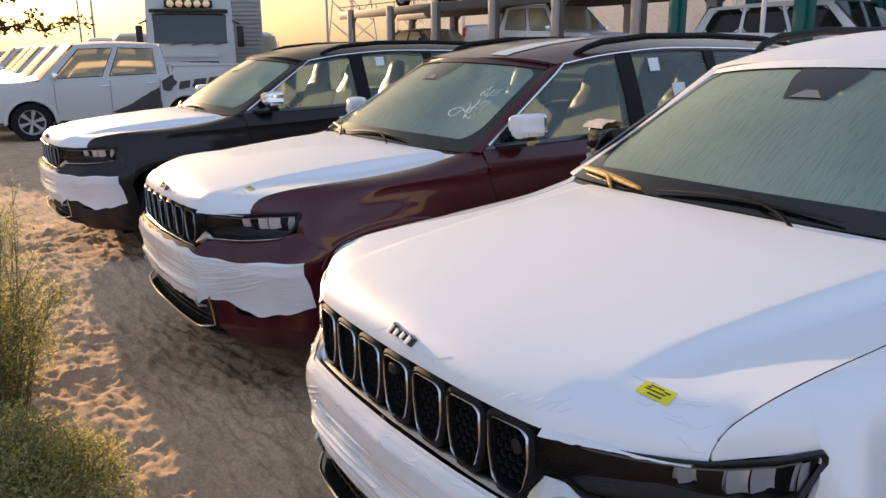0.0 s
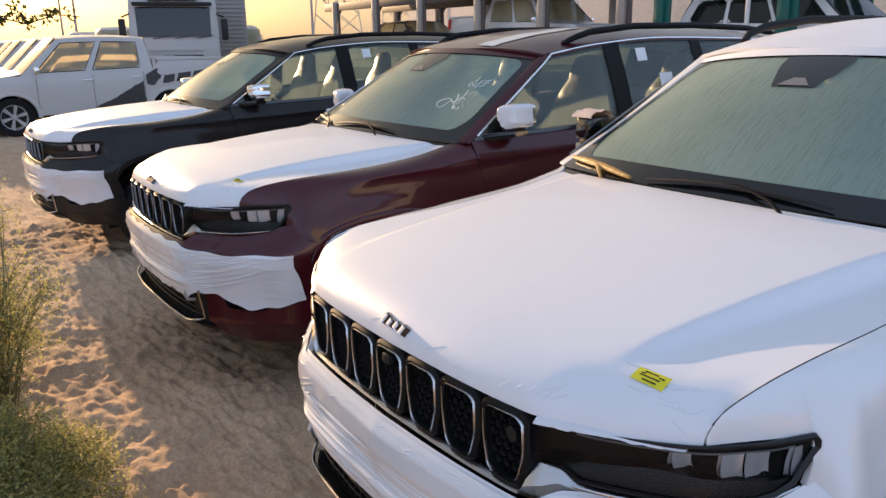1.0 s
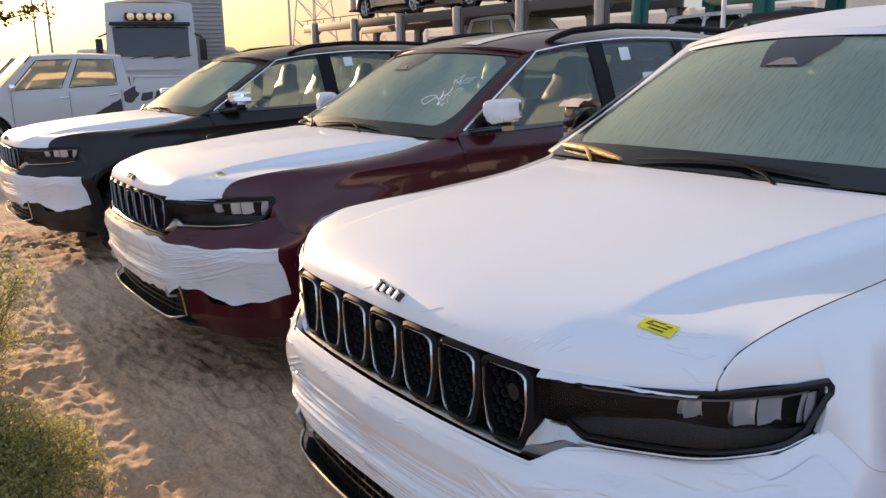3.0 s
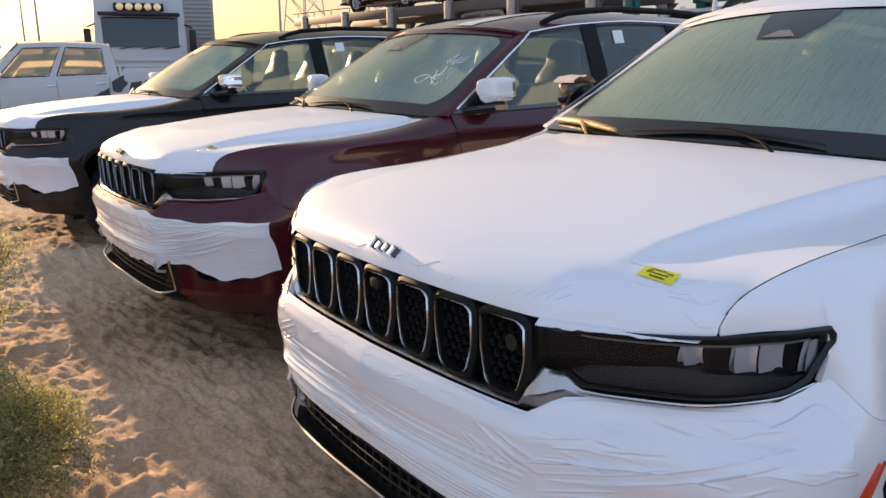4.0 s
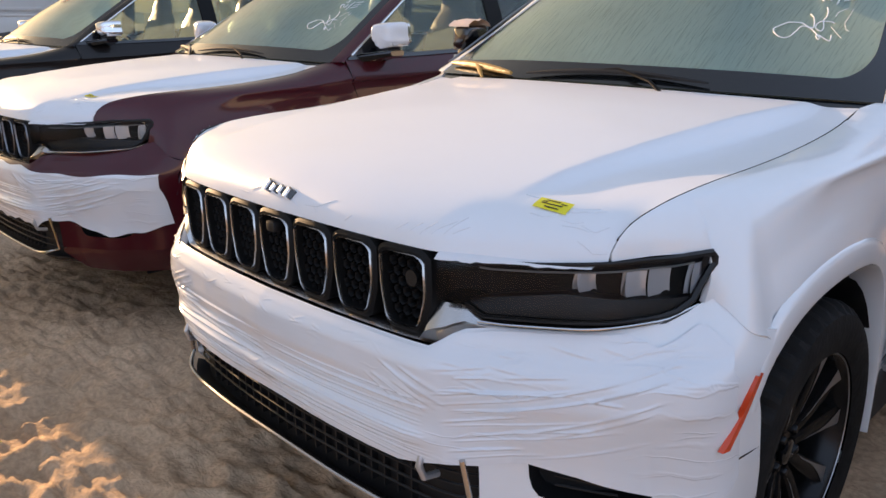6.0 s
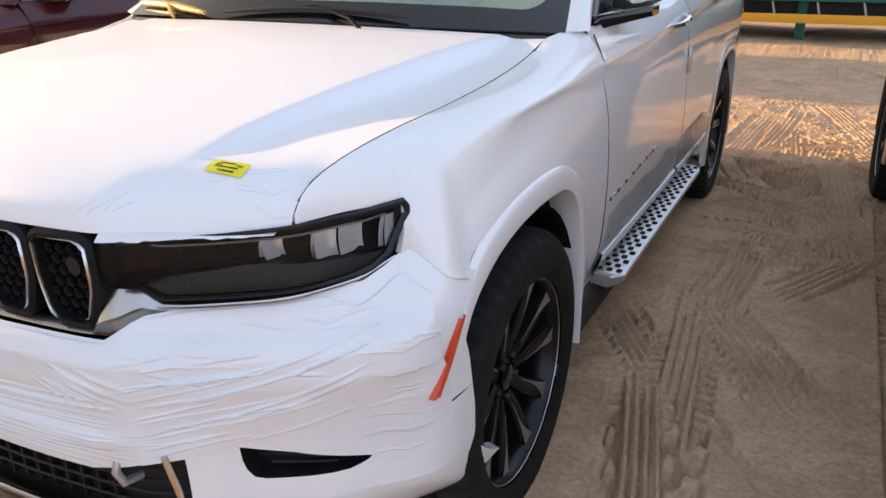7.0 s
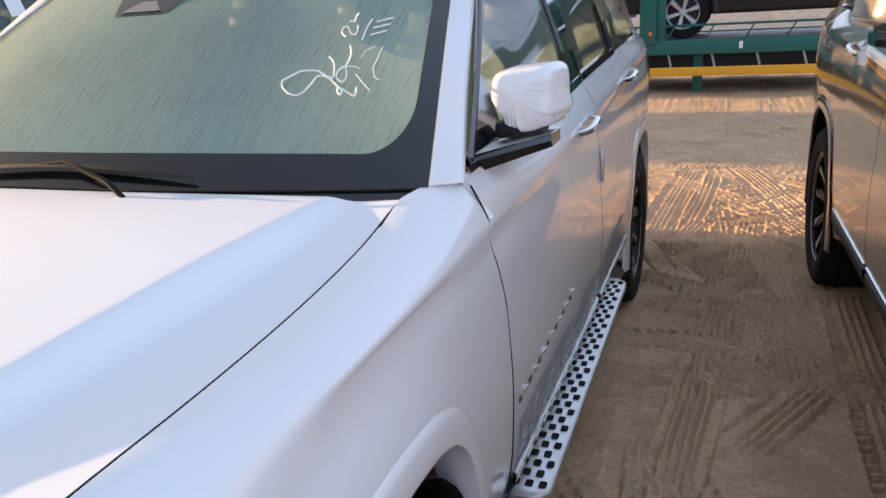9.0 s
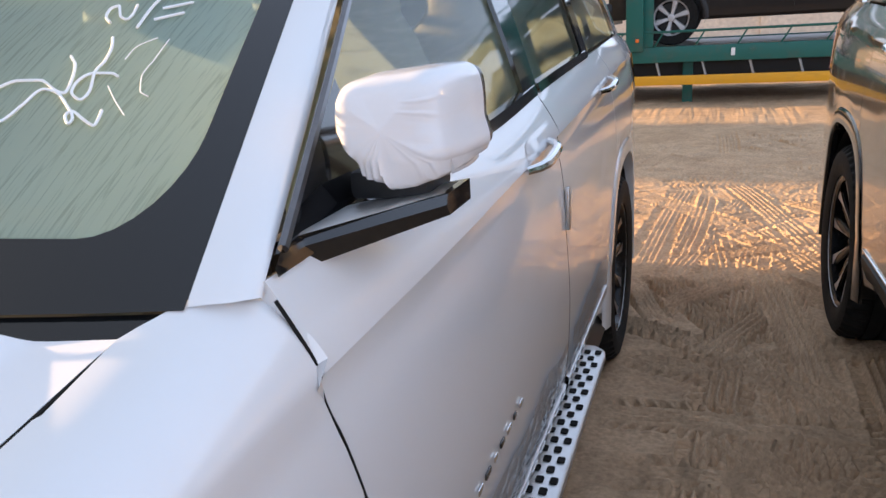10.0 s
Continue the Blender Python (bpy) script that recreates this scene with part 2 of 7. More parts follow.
def glass_material(name, tint, dew, body=(0.52, 0.70, 0.61), through=(0.56, 0.74, 0.58), streak=0.78, ior=1.52):
    """Tinted glass, clouded and streaked where dew has run down it."""
    m = bpy.data.materials.new(name)
    m.use_nodes = True
    t = m.node_tree
    b = t.nodes["Principled BSDF"]
    b.inputs["Roughness"].default_value = 0.03
    b.inputs["IOR"].default_value = 1.45
    co = t.nodes.new("ShaderNodeTexCoord")
    mp = t.nodes.new("ShaderNodeMapping")
    mp.inputs["Scale"].default_value = (105, 5.0, 5.0)
    t.links.new(co.outputs["Object"], mp.inputs["Vector"])
    n = t.nodes.new("ShaderNodeTexNoise")
    n.inputs["Scale"].default_value, n.inputs["Detail"].default_value, n.inputs["Distortion"].default_value = 2.2, 7, 0.8
    t.links.new(mp.outputs["Vector"], n.inputs["Vector"])
    big = t.nodes.new("ShaderNodeTexNoise")
    big.inputs["Scale"].default_value, big.inputs["Detail"].default_value = 1.6, 3
    t.links.new(co.outputs["Object"], big.inputs["Vector"])
    r = t.nodes.new("ShaderNodeMapRange")
    r.inputs["From Min"].default_value, r.inputs["From Max"].default_value = 0.36, 0.50
    r.inputs["To Min"].default_value, r.inputs["To Max"].default_value = streak * dew, dew
    t.links.new(n.outputs["Fac"], r.inputs["Value"])
    r2 = t.nodes.new("ShaderNodeMapRange")
    r2.inputs["From Min"].default_value, r2.inputs["From Max"].default_value = 0.35, 0.65
    r2.inputs["To Min"].default_value, r2.inputs["To Max"].default_value = 0.8, 1.0
    t.links.new(big.outputs["Fac"], r2.inputs["Value"])
    mul = t.nodes.new("ShaderNodeMath")
    mul.operation = "MULTIPLY"
    t.links.new(r.outputs["Result"], mul.inputs[0])
    t.links.new(r2.outputs["Result"], mul.inputs[1])
    clear = t.nodes.new("ShaderNodeBsdfTransparent")
    clear.inputs["Color"].default_value = (*tint, 1)
    gloss = t.nodes.new("ShaderNodeBsdfGlossy")
    gloss.inputs["Roughness"].default_value = 0.04
    fres = t.nodes.new("ShaderNodeFresnel")
    fres.inputs["IOR"].default_value = ior
    mix1 = t.nodes.new("ShaderNodeMixShader")
    t.links.new(fres.outputs["Fac"], mix1.inputs["Fac"])
    t.links.new(clear.outputs["BSDF"], mix1.inputs[1])
    t.links.new(gloss.outputs["BSDF"], mix1.inputs[2])
    b.inputs["Base Color"].default_value = (*body, 1)
    b.inputs["Roughness"].default_value = 0.25
    b.inputs["Coat Weight"].default_value = 0.6
    back = t.nodes.new("ShaderNodeBsdfTranslucent")
    back.inputs["Color"].default_value = (*through, 1)
    wet = t.nodes.new("ShaderNodeMixShader")
    wet.inputs["Fac"].default_value = 0.45
    t.links.new(b.outputs["BSDF"], wet.inputs[1])
    t.links.new(back.outputs["BSDF"], wet.inputs[2])
    mix2 = t.nodes.new("ShaderNodeMixShader")
    t.links.new(mul.outputs["Value"], mix2.inputs["Fac"])
    t.links.new(mix1.outputs["Shader"], mix2.inputs[1])
    t.links.new(wet.outputs["Shader"], mix2.inputs[2])
    t.links.new(mix2.outputs["Shader"], t.nodes["Material Output"].inputs["Surface"])
    return m


GLASS_DEW = glass_material("dewy_windscreen_glass", (0.50, 0.62, 0.55), 0.78)
GLASS_SIDE = glass_material("side_window_glass", (0.62, 0.70, 0.64), 0.34, (0.27, 0.37, 0.35), (0.45, 0.58, 0.50), 0.7)
CLEAR_FILM = glass_material("clear_plastic_film", (0.93, 0.94, 0.95), 0.06, (0.7, 0.72, 0.75), (0.6, 0.6, 0.6), 0.2)
GLASS_LAMP = glass_material("headlamp_lens", (0.86, 0.86, 0.86), 0.0, ior=1.30)


# ---- mesh helpers ----
class Geo:
    """Vertices and faces of one mesh."""

    def __init__(self):
        self.v, self.f = [], []

    def add(self, verts, faces):
        k = len(self.v)
        self.v += [tuple(map(float, p)) for p in verts]
        self.f += [tuple(i + k for i in f) for f in faces]
        return self

    def grid(self, P, wrap=False, skip=None):
        P = np.asarray(P, float)
        n, m = P.shape[:2]
        faces = []
        for i in range(n - 1):
            for j in range(m if wrap else m - 1):
                if skip and skip(i, j):
                    continue
                j2 = (j + 1) % m
                faces.append((i * m + j, i * m + j2, (i + 1) * m + j2, (i + 1) * m + j))
        return self.add(P.reshape(-1, 3), faces)

    def panel(self, P, inside, fold=0.014):
        """A sheet with its edges turned in, towards the point inside."""
        P = np.asarray(P, float)
        self.grid(P)
        du, dv = np.gradient(P, axis=0), np.gradient(P, axis=1)
        nrm = np.cross(du, dv)
        nrm /= np.linalg.norm(nrm, axis=2, keepdims=True) + 1e-9
        c = P.mean((0, 1))
        if np.dot(nrm.mean((0, 1)), np.asarray(inside) - c) < 0:
            nrm = -nrm
        Q = P + nrm * fold
        for a, b in ((P[0], Q[0]), (P[-1], Q[-1]), (P[:, 0], Q[:, 0]), (P[:, -1], Q[:, -1])):
            self.grid(np.stack([a, b]))
        return self

    def box(self, c, s, r=0.0):
        bm = bmesh.new()
        bmesh.ops.create_cube(bm, size=1)
        bmesh.ops.scale(bm, vec=s, verts=bm.verts)
        if r > 0:
            bmesh.ops.bevel(bm, geom=bm.edges[:], offset=min(r, 0.45 * min(s)), segments=2, affect="EDGES", profile=0.6)
        bmesh.ops.translate(bm, vec=c, verts=bm.verts)
        return self.from_bm(bm)

    def from_bm(self, bm):
        bm.verts.index_update()
        self.add([v.co for v in bm.verts], [[v.index for v in f.verts] for f in bm.faces])
        bm.free()
        return self

    def tube(self, pts, r, seg=8, cap=True):
        pts = [Vector(p) for p in pts]
        n = len(pts)
        rs = [r] * n if not hasattr(r, "__len__") else list(r)
        up = None
        rings = []
        for i, p in enumerate(pts):
            d = (pts[min(i + 1, n - 1)] - pts[max(i - 1, 0)]).normalized()
            if up is None:
                up = d.orthogonal().normalized()
            up = (up - d * up.dot(d)).normalized()
            w = d.cross(up)
            rings.append([p + (up * math.cos(a) + w * math.sin(a)) * rs[i] for a in (2 * math.pi * k / seg for k in range(seg))])
        k = len(self.v)
        self.grid(np.array([[tuple(q) for q in g] for g in rings]), wrap=True)
        if cap:
            self.f.append(tuple(k + j for j in range(seg)))
            self.f.append(tuple(k + (n - 1) * seg + j for j in reversed(range(seg))))
        return self

    def lathe_x(self, prof, c, n=48):
        """Turns a profile of (radius, x) about the x axis through c."""
        P = [[(c[0] + x, c[1] + r * math.cos(a), c[2] + r * math.sin(a)) for a in (2 * math.pi * k / n for k in range(n))] for r, x in prof]
        return self.grid(np.array(P), wrap=True)

    def prism(self, poly, fn, d0, d1):
        """A polygon of (a, b), thickened between depths d0 and d1; fn(a, b, d) gives the place."""
        n = len(poly)
        v = [fn(a, b, d0) for a, b in poly] + [fn(a, b, d1) for a, b in poly]
        f = [tuple(range(n)), tuple(reversed(range(n, 2 * n)))] + [(i, (i + 1) % n, n + (i + 1) % n, n + i) for i in range(n)]
        return self.add(v, f)

    def mirrored(self):
        g = Geo()
        g.v = [(-x, y, z) for x, y, z in self.v]
        g.f = [tuple(reversed(f)) for f in self.f]
        return g

    def moved(self, m):
        g = Geo()
        g.v = [tuple(m @ Vector(p)) for p in self.v]
        g.f = list(self.f)
        return g


def part(name, geo, mat, parent=None, label="", angle=38, merge=0.0005):
    """One mesh object, under a thing or a part."""
    me = bpy.data.meshes.new(name)
    if merge or angle:
        bm = bmesh.new()
        vs = [bm.verts.new(p) for p in geo.v]
        for f in geo.f:
            if len(set(f)) > 2:
                try:
                    bm.faces.new([vs[i] for i in f])
                except ValueError:
                    pass
        if merge:
            bmesh.ops.remove_doubles(bm, verts=bm.verts, dist=merge)
        bmesh.ops.recalc_face_normals(bm, faces=bm.faces)
        bm.to_mesh(me)
        bm.free()
    else:
        me.from_pydata(geo.v, [], geo.f)
    for mm in mat if isinstance(mat, (list, tuple)) else [mat]:
        me.materials.append(mm)
    me.shade_smooth()
    if angle:
        me.set_sharp_from_angle(angle=radians(angle))
    ob = new(name, me)
    if parent:
        ob.parent = parent
    if label:
        tagged(ob, label=label)
    return ob


def thing(name, label, category, group="", at=(0, 0, 0), turn=0):
    ob = new(name)
    ob.empty_display_size = 0.2
    ob.matrix_world = pose(*at, 0, 0, turn)
    return tagged(ob, label=label, category=category, group=group)


def curve(xs, ys):
    """A smooth monotone curve through the points."""
    xs, ys = np.asarray(xs, float), np.asarray(ys, float)
    h = np.diff(xs)
    d = np.diff(ys) / h
    m = np.zeros(len(xs))
    m[0], m[-1] = d[0], d[-1]
    for i in range(1, len(xs) - 1):
        m[i] = 0 if d[i - 1] * d[i] <= 0 else 2 * d[i - 1] * d[i] / (d[i - 1] + d[i])

    def f(x):
        x = np.clip(x, xs[0], xs[-1])
        i = np.clip(np.searchsorted(xs, x, side="right") - 1, 0, len(xs) - 2)
        t = (x - xs[i]) / h[i]
        return ((1 + 2 * t) * (1 - t) ** 2 * ys[i] + t * (1 - t) ** 2 * h[i] * m[i]
                + t * t * (3 - 2 * t) * ys[i + 1] + t * t * (t - 1) * h[i] * m[i + 1])
    return f


def lerp(a, b, t):
    return a + (b - a) * t


# ---- the sport utility vehicle: shape curves (x to its left side, y from nose to tail, z up) ----
front_y = curve([0, .25, .475, .57, .68, .77, .83, .868], [.140, .147, .168, .212, .268, .328, .42, .54])
bump_y = curve([0, .2, .4, .5, .53, .56, .6, .7, .8, .87, .92, .945, .957, .962], [.088, .094, .110, .124, .134, .152, .178, .236, .303, .368, .425, .472, .530, .60])
bump_off = curve([.26, .33, .41, .48, .54, .58, .62, .655, .69, .73, .755, .78, .80, .83, .87], [.100, .05, .020, .019, .014, .010, .006, .0, -.007, -.007, .004, .026, .036, .058, .084])
seam_z = curve([.326, .356, .41, .52, .65, .82, 1.02, 1.28, 1.44, 1.52], [.966, 1.012, 1.038, 1.054, 1.063, 1.069, 1.081, 1.108, 1.139, 1.152])
seam_x = curve([.326, .42, .7, 1.1, 1.46, 1.52], [.770, .789, .795, .80, .794, .792])
crease_z = curve([.54, .60, .68, .76, 1.0, 1.27, 1.57, 2.0, 2.3, 3.0, 3.7, 4.5, 5.2], [.952, .995, 1.020, 1.03, 1.044, 1.052, 1.062, 1.075, 1.09, 1.125, 1.158, 1.19, 1.20])
crease_x = curve([.54, .62, .75, .95, 1.25, 1.6, 2.5, 3.6, 4.3, 4.8, 5.05, 5.2], [.868, .888, .908, .922, .931, .936, .946, .950, .944, .915, .86, .78])
belt_z = curve([1.5, 2.4, 2.9, 3.65, 4.5, 5.2], [1.168, 1.190, 1.222, 1.252, 1.275, 1.28])
belt_x = curve([1.5, 1.8, 3.6, 4.4, 4.9, 5.2], [.894, .892, .888, .868, .83, .72])
rail_x = curve([2.2, 2.6, 3.2, 4.0, 4.8, 5.1], [.716, .728, .735, .727, .69, .63])
rail_z = curve([2.2, 2.6, 3.2, 4.0, 4.8, 5.1], [1.595, 1.655, 1.692, 1.682, 1.625, 1.58])
low_dx = curve([.30, .38, .46, .56, .70, .85, .97, 1.03, 1.10], [-.045, -.028, .002, .014, .019, .013, .003, -.007, -.002])
ARCH = [(-.415, .26), (-.405, .45), (-.395, .62), (-.36, .70), (-.30, .752), (-.20, .792), (-.08, .812), (.04, .818), (.16, .812), (.25, .786), (.31, .735), (.35, .66), (.385, .52), (.405, .40), (.415, .26)]
FRONT_AXLE, REAR_AXLE, WHEEL_Z, WHEEL_R = .985, 4.075, .352, .392
arch_top = curve([-.415, -.40, -.385, -.36, -.30, -.20, -.08, .04, .16, .25, .31, .35, .385, .405, .416], [.26, .50, .65, .70, .752, .792, .812, .818, .812, .786, .735, .66, .52, .40, .26])


def side_x(y, z):
    """Half-width of the body below the windows."""
    zc, xc = crease_z(y), crease_x(y)
    if z >= zc:
        zt, xt = belt_z(y), belt_x(y)
        return xc - (xc - xt) * max(0.0, (z - zc) / max(zt - zc, 1e-3)) ** 1.25
    k = min(1.0, max(0.0, (y - .5) / .35))
    dx = float(low_dx(z + 1.06 - zc if z > .9 else z))
    q = min(1.0, max(0.0, (y - .72) / .5))
    if dx < .004 and z > .8:
        dx = lerp(.0, dx, q * q * (3 - 2 * q))         # the crease fades out towards the lamp
    x = xc + dx + (.955 - xc) * (1 - k) * min(1, max(0, (1.03 - z) / .22))
    for axle in (FRONT_AXLE, REAR_AXLE):
        dy = abs(y - axle)
        if dy < .62:
            # the skin swells out to meet the arch lip
            d = ((dy / .41) ** 3 + (max(z - .36, 0) / .46) ** 3) ** (1 / 3) - 1
            f = min(1.0, max(0.0, 1 - d / .36))
            x = lerp(x, max(x, .958), f * f * (3 - 2 * f))
    return x


def hood_z(x, y):
    """Height of the bonnet, with its raised middle and the hollow outside it."""
    ax = abs(x)
    yy = max(y, front_y(min(ax, .77)))
    e = yy - front_y(min(ax, .77))
    mid = np.interp(yy, [.14, .3, .5, .8, 1.1, 1.5], [1.035, 1.058, 1.083, 1.116, 1.143, 1.168])
    edge = seam_z(max(yy, .42))
    ridge = np.interp(yy, [.2, .4, .8, 1.2, 1.5], [.50, .53, .575, .62, .66])
    t = min(1.0, max(0.0, (ax - ridge - .01) / .06))
    t = t * t * (3 - 2 * t)
    k = min(1.0, max(0.0, (yy - .26) / .25))
    k = k * k * (3 - 2 * k)
    inner = mid + .006 * min(1, max(0, (yy - .3) / .3)) - .014 * (ax / .6) ** 2
    flat = edge + (inner - edge) * (1 - min(1, ax / .80)) * .9
    outer = edge + (.80 - min(ax, .80)) * .02
    z = lerp(lerp(inner, inner, 1), outer, t) if k >= 1 else lerp(lerp(mid - .03 * (ax / .7) ** 2, edge, min(1, (ax / .79) ** 4)), lerp(inner, outer, t), k)
    lip = min(1.0, e / .16)
    drop = (1 - math.sqrt(max(0.0, 1 - (1 - lip) ** 2.4)))
    return z - drop * (z - .952)


def hood_geo():
    g = Geo()
    xs = np.concatenate([np.linspace(-.80, -.46, 26), np.linspace(-.43, .43, 23), np.linspace(.46, .80, 26)])
    ss = np.concatenate([[0, .004, .010, .018, .028, .042, .06, .08, .105, .14], np.linspace(.18, 1, 26)])
    P = []
    for s in ss:
        row = []
        for x0 in xs:
            k = x0 / .80
            y0 = front_y(min(abs(k) * .77, .77))
            y1 = 1.462 - .095 * (1 - k * k) - .0
            y = lerp(y0, y1, s)
            edge = seam_x(max(y, .326))
            x = k * min(edge, lerp(.77, .81, min(1, (y - .14) / 1.0)) if y < .326 else edge)
            z = hood_z(x, y)
            if abs(k) > .985 and y > .326:
                z = min(z, seam_z(y) + .002)
            row.append((x, y, z))
        P.append(row)
    return g.panel(np.array(P), (0, .8, .6), .018)


def hood_point(x, y, lift=0.0):
    return Vector((x, y, hood_z(x, y) + lift))


def fender_geo():
    """One skin from the bonnet's seam over the shoulder crease down to the arch, the bumper and the sill."""
    g = Geo()
    in_x, in_y, in_z = curve([1.36, 1.46, 1.515, 1.573], [.803, .797, .813, .835]), curve([1.36, 1.46, 1.515, 1.573], [1.36, 1.455, 1.487, 1.519]), curve([1.36, 1.46, 1.515, 1.573], [1.122, 1.144, 1.153, 1.164])

    def roll(y, B):
        y = min(y, 1.573)
        T = Vector((seam_x(y) + .004, y, seam_z(y))) if y < 1.36 else Vector((float(in_x(y)), float(in_y(y)), float(in_z(y))))
        b = min(1.0, max(0.0, (y - .70) / .35))
        C = Vector((lerp(B.x, T.x, lerp(.32, .20, b)), y, lerp(B.z, T.z, lerp(.82, .93, b))))
        k = min(1.0, max(0.0, (y - 1.30) / .273))
        C = C.lerp(Vector((.906, 1.565, 1.168)), k * k * (3 - 2 * k))
        return [tuple(B * (1 - q) ** 2 + C * 2 * q * (1 - q) + T * q * q) for q in (float(v) for v in np.linspace(0, 1, 15))]

    def shoulder(y):
        return Vector((float(crease_x(max(y, .54))) - (.54 - min(y, .54)) * .5, y, float(crease_z(max(y, .54)))))

    # above the lamp
    P = []
    for y in np.linspace(.332, .532, 14):
        B = Vector((float(np.interp(y, [.328, .40, .524], [.774, .818, .862])), y, float(np.interp(y, [.328, .40, .524], [.960, .966, .956])))) if y < .53 else shoulder(y)
        P.append(roll(y, B))
    g.panel(np.array(P), (0, 1, .6), .014)
    # the flank: from the seam over the bumper, then from the arch, then down to the sill
    P, at = [], []
    for q in np.linspace(0, 1, 14):
        ax = lerp(.869, .957, q)
        L = Vector(bumper_point(ax, bumper_top(ax) - .004)) + Vector((.0015, -.001, 0))
        y = lerp(.532, .645, q)
        U = shoulder(y)
        row = []
        for v in np.linspace(0, 1, 24):
            v = float(v)
            c = L.lerp(U, v)
            c.x += (.004 * q + .006) * math.sin(math.pi * v)
            row.append(tuple(c))
        P.append(row + roll(y, U)[1:])
        at.append(y)
    for y in np.concatenate([np.linspace(.66, 1.28, 32), np.linspace(1.30, 1.398, 14), np.linspace(1.402, 1.622, 8)]):
        z0 = arch_top(y - FRONT_AXLE) + .02 if y < 1.40 else .335
        row = []
        zt = crease_z(y)
        for v in np.linspace(0, 1, 24):
            z = lerp(z0, zt, v)
            yy = min(y, float(np.interp(z, [.3, .886, 1.068], [1.634, 1.622, 1.574]))) if y > 1.45 else y
            row.append((side_x(yy, z), yy, z))
        P.append(row + roll(y, Vector(row[-1]))[1:])
        at.append(y)
    P, at = np.array(P), np.array(at)
    v = np.linspace(0, 1, 24)
    hold = np.zeros(38)
    hold[:24] = np.minimum(1, np.minimum(v * 1.5, (1 - v) * 8 + .15))
    for _ in range(120):
        # rounds the turn from the lamp to the flank
        P[1:40, :, 0] += .5 * hold * ((P[:39, :, 0] + P[2:41, :, 0]) / 2 - P[1:40, :, 0])
    # the shoulder crease dies away towards the lamp
    w = np.clip((.95 - at) / .30, .005, 1)[:, None, None]
    for _ in range(60):
        P[:, 13:34] += .5 * w * ((P[:, 12:33] + P[:, 14:35]) / 2 - P[:, 13:34])
    g.panel(P, (0, 1, .6), .014)
    return g


def door_geo(y_front, y_rear, z0):
    """A door's skin below the window; y_front and y_rear give its edges by height."""
    P = []
    for u in np.linspace(0, 1, 24):
        row = []
        ym = lerp(y_front(.9), y_rear(.9), u)
        zc, zb = float(crease_z(ym)), float(belt_z(ym))
        for z in np.concatenate([np.linspace(z0, zc - .045, 20), [zc - .030, zc - .018, zc - .009, zc - .003, zc + .0015, zc + .008], np.linspace(zc + .02, zb, 7)]):
            y = lerp(y_front(z), y_rear(z), u)
            row.append((side_x(y, z), y, z))
        P.append(row)
    return Geo().panel(np.array(P), (0, 3, .7), .016)


def quarter_geo():
    g = Geo()
    ys = np.concatenate([np.linspace(3.80, 4.40, 20), np.linspace(4.41, 4.485, 10), np.linspace(4.495, 5.12, 14)])
    P = []
    for y in ys:
        z0 = arch_top(y - REAR_AXLE) + .02 if y < 4.487 else .36
        P.append([(side_x(y, z), y, z) for z in np.linspace(z0, belt_z(y), 22)])
    return g.panel(np.array(P), (0, 4, .7), .014)


def flare_geo(axle, proud):
    """The lip round a wheel opening."""
    g = Geo()
    P = []
    n = 44
    a = np.array(ARCH)
    d = np.concatenate([[0], np.cumsum(np.linalg.norm(np.diff(a, axis=0), axis=1))])
    c1, c2 = curve(d, a[:, 0]), curve(d, a[:, 1])
    for i in range(n + 1):
        t = d[-1] * i / n
        yo, z = float(c1(t)), float(c2(t))
        e = 1e-3
        ty, tz = float(c1(min(t + e, d[-1])) - c1(max(t - e, 0))), float(c2(min(t + e, d[-1])) - c2(max(t - e, 0)))
        L = math.hypot(ty, tz) or 1
        ny, nz = -tz / L, ty / L
        y = axle + yo
        if axle < 2 and yo < 0 and z < .60:
            continue
        row = []
        f = float(np.interp(yo, [-.42, -.39, -.36, -.30, 0, .30, .42], [.25, .35, .6, 1, 1, 1, .8])) if axle < 2 else 1.0
        for w, dx in ((0.0, -.075), (0.0, -.006), (.003, proud * .8), (.008, proud), (.050 * f, proud * .9), (.056 * f, proud * .75), (.064 * f, proud * .1), (.068 * f, -.006)):
            yy, zz = y + ny * w, z + nz * w
            base = side_x(min(max(yy, .56), 5.1), max(zz, .3))
            row.append((max(base, .945) + (dx * f if dx > 0 else dx), yy, zz))
        P.append(row)
    return g.grid(np.array(P))


def cabin_x(y, t):
    """Half-width and height on the window side, t from 0 at the belt to 1 at the roof rail."""
    xb, zb, xr, zr = belt_x(y), belt_z(y), rail_x(max(y, 2.2)), rail_z(max(y, 2.2))
    if y < 2.2:
        xr, zr = float(rail_x(2.2)), float(rail_z(2.2))
    return lerp(xb, xr, t) + .008 * math.sin(math.pi * min(t, 1)), lerp(zb, zr, t)


def pillar_t(y):
    """How high the windscreen pillar's rear edge stands at y."""
    return min(1.0, max(0.0, (y - 1.565) / (2.26 - 1.565)))


def window_geo(y0, y1, t0=.02, t1=.95, inset=.008, lean=0.0):
    P = []
    for u in np.linspace(0, 1, 20):
        row = []
        for v in np.linspace(0, 1, 8):
            y = lerp(y0, y1, u)
            top = min(t1, pillar_t(y) - .03 if y < 2.26 else t1)
            t = lerp(t0, max(top, t0 + .004), v)
            yy = y + lean * t
            x, z = cabin_x(yy, t)
            row.append((x - inset, yy, z))
        P.append(row)
    return Geo().grid(np.array(P))


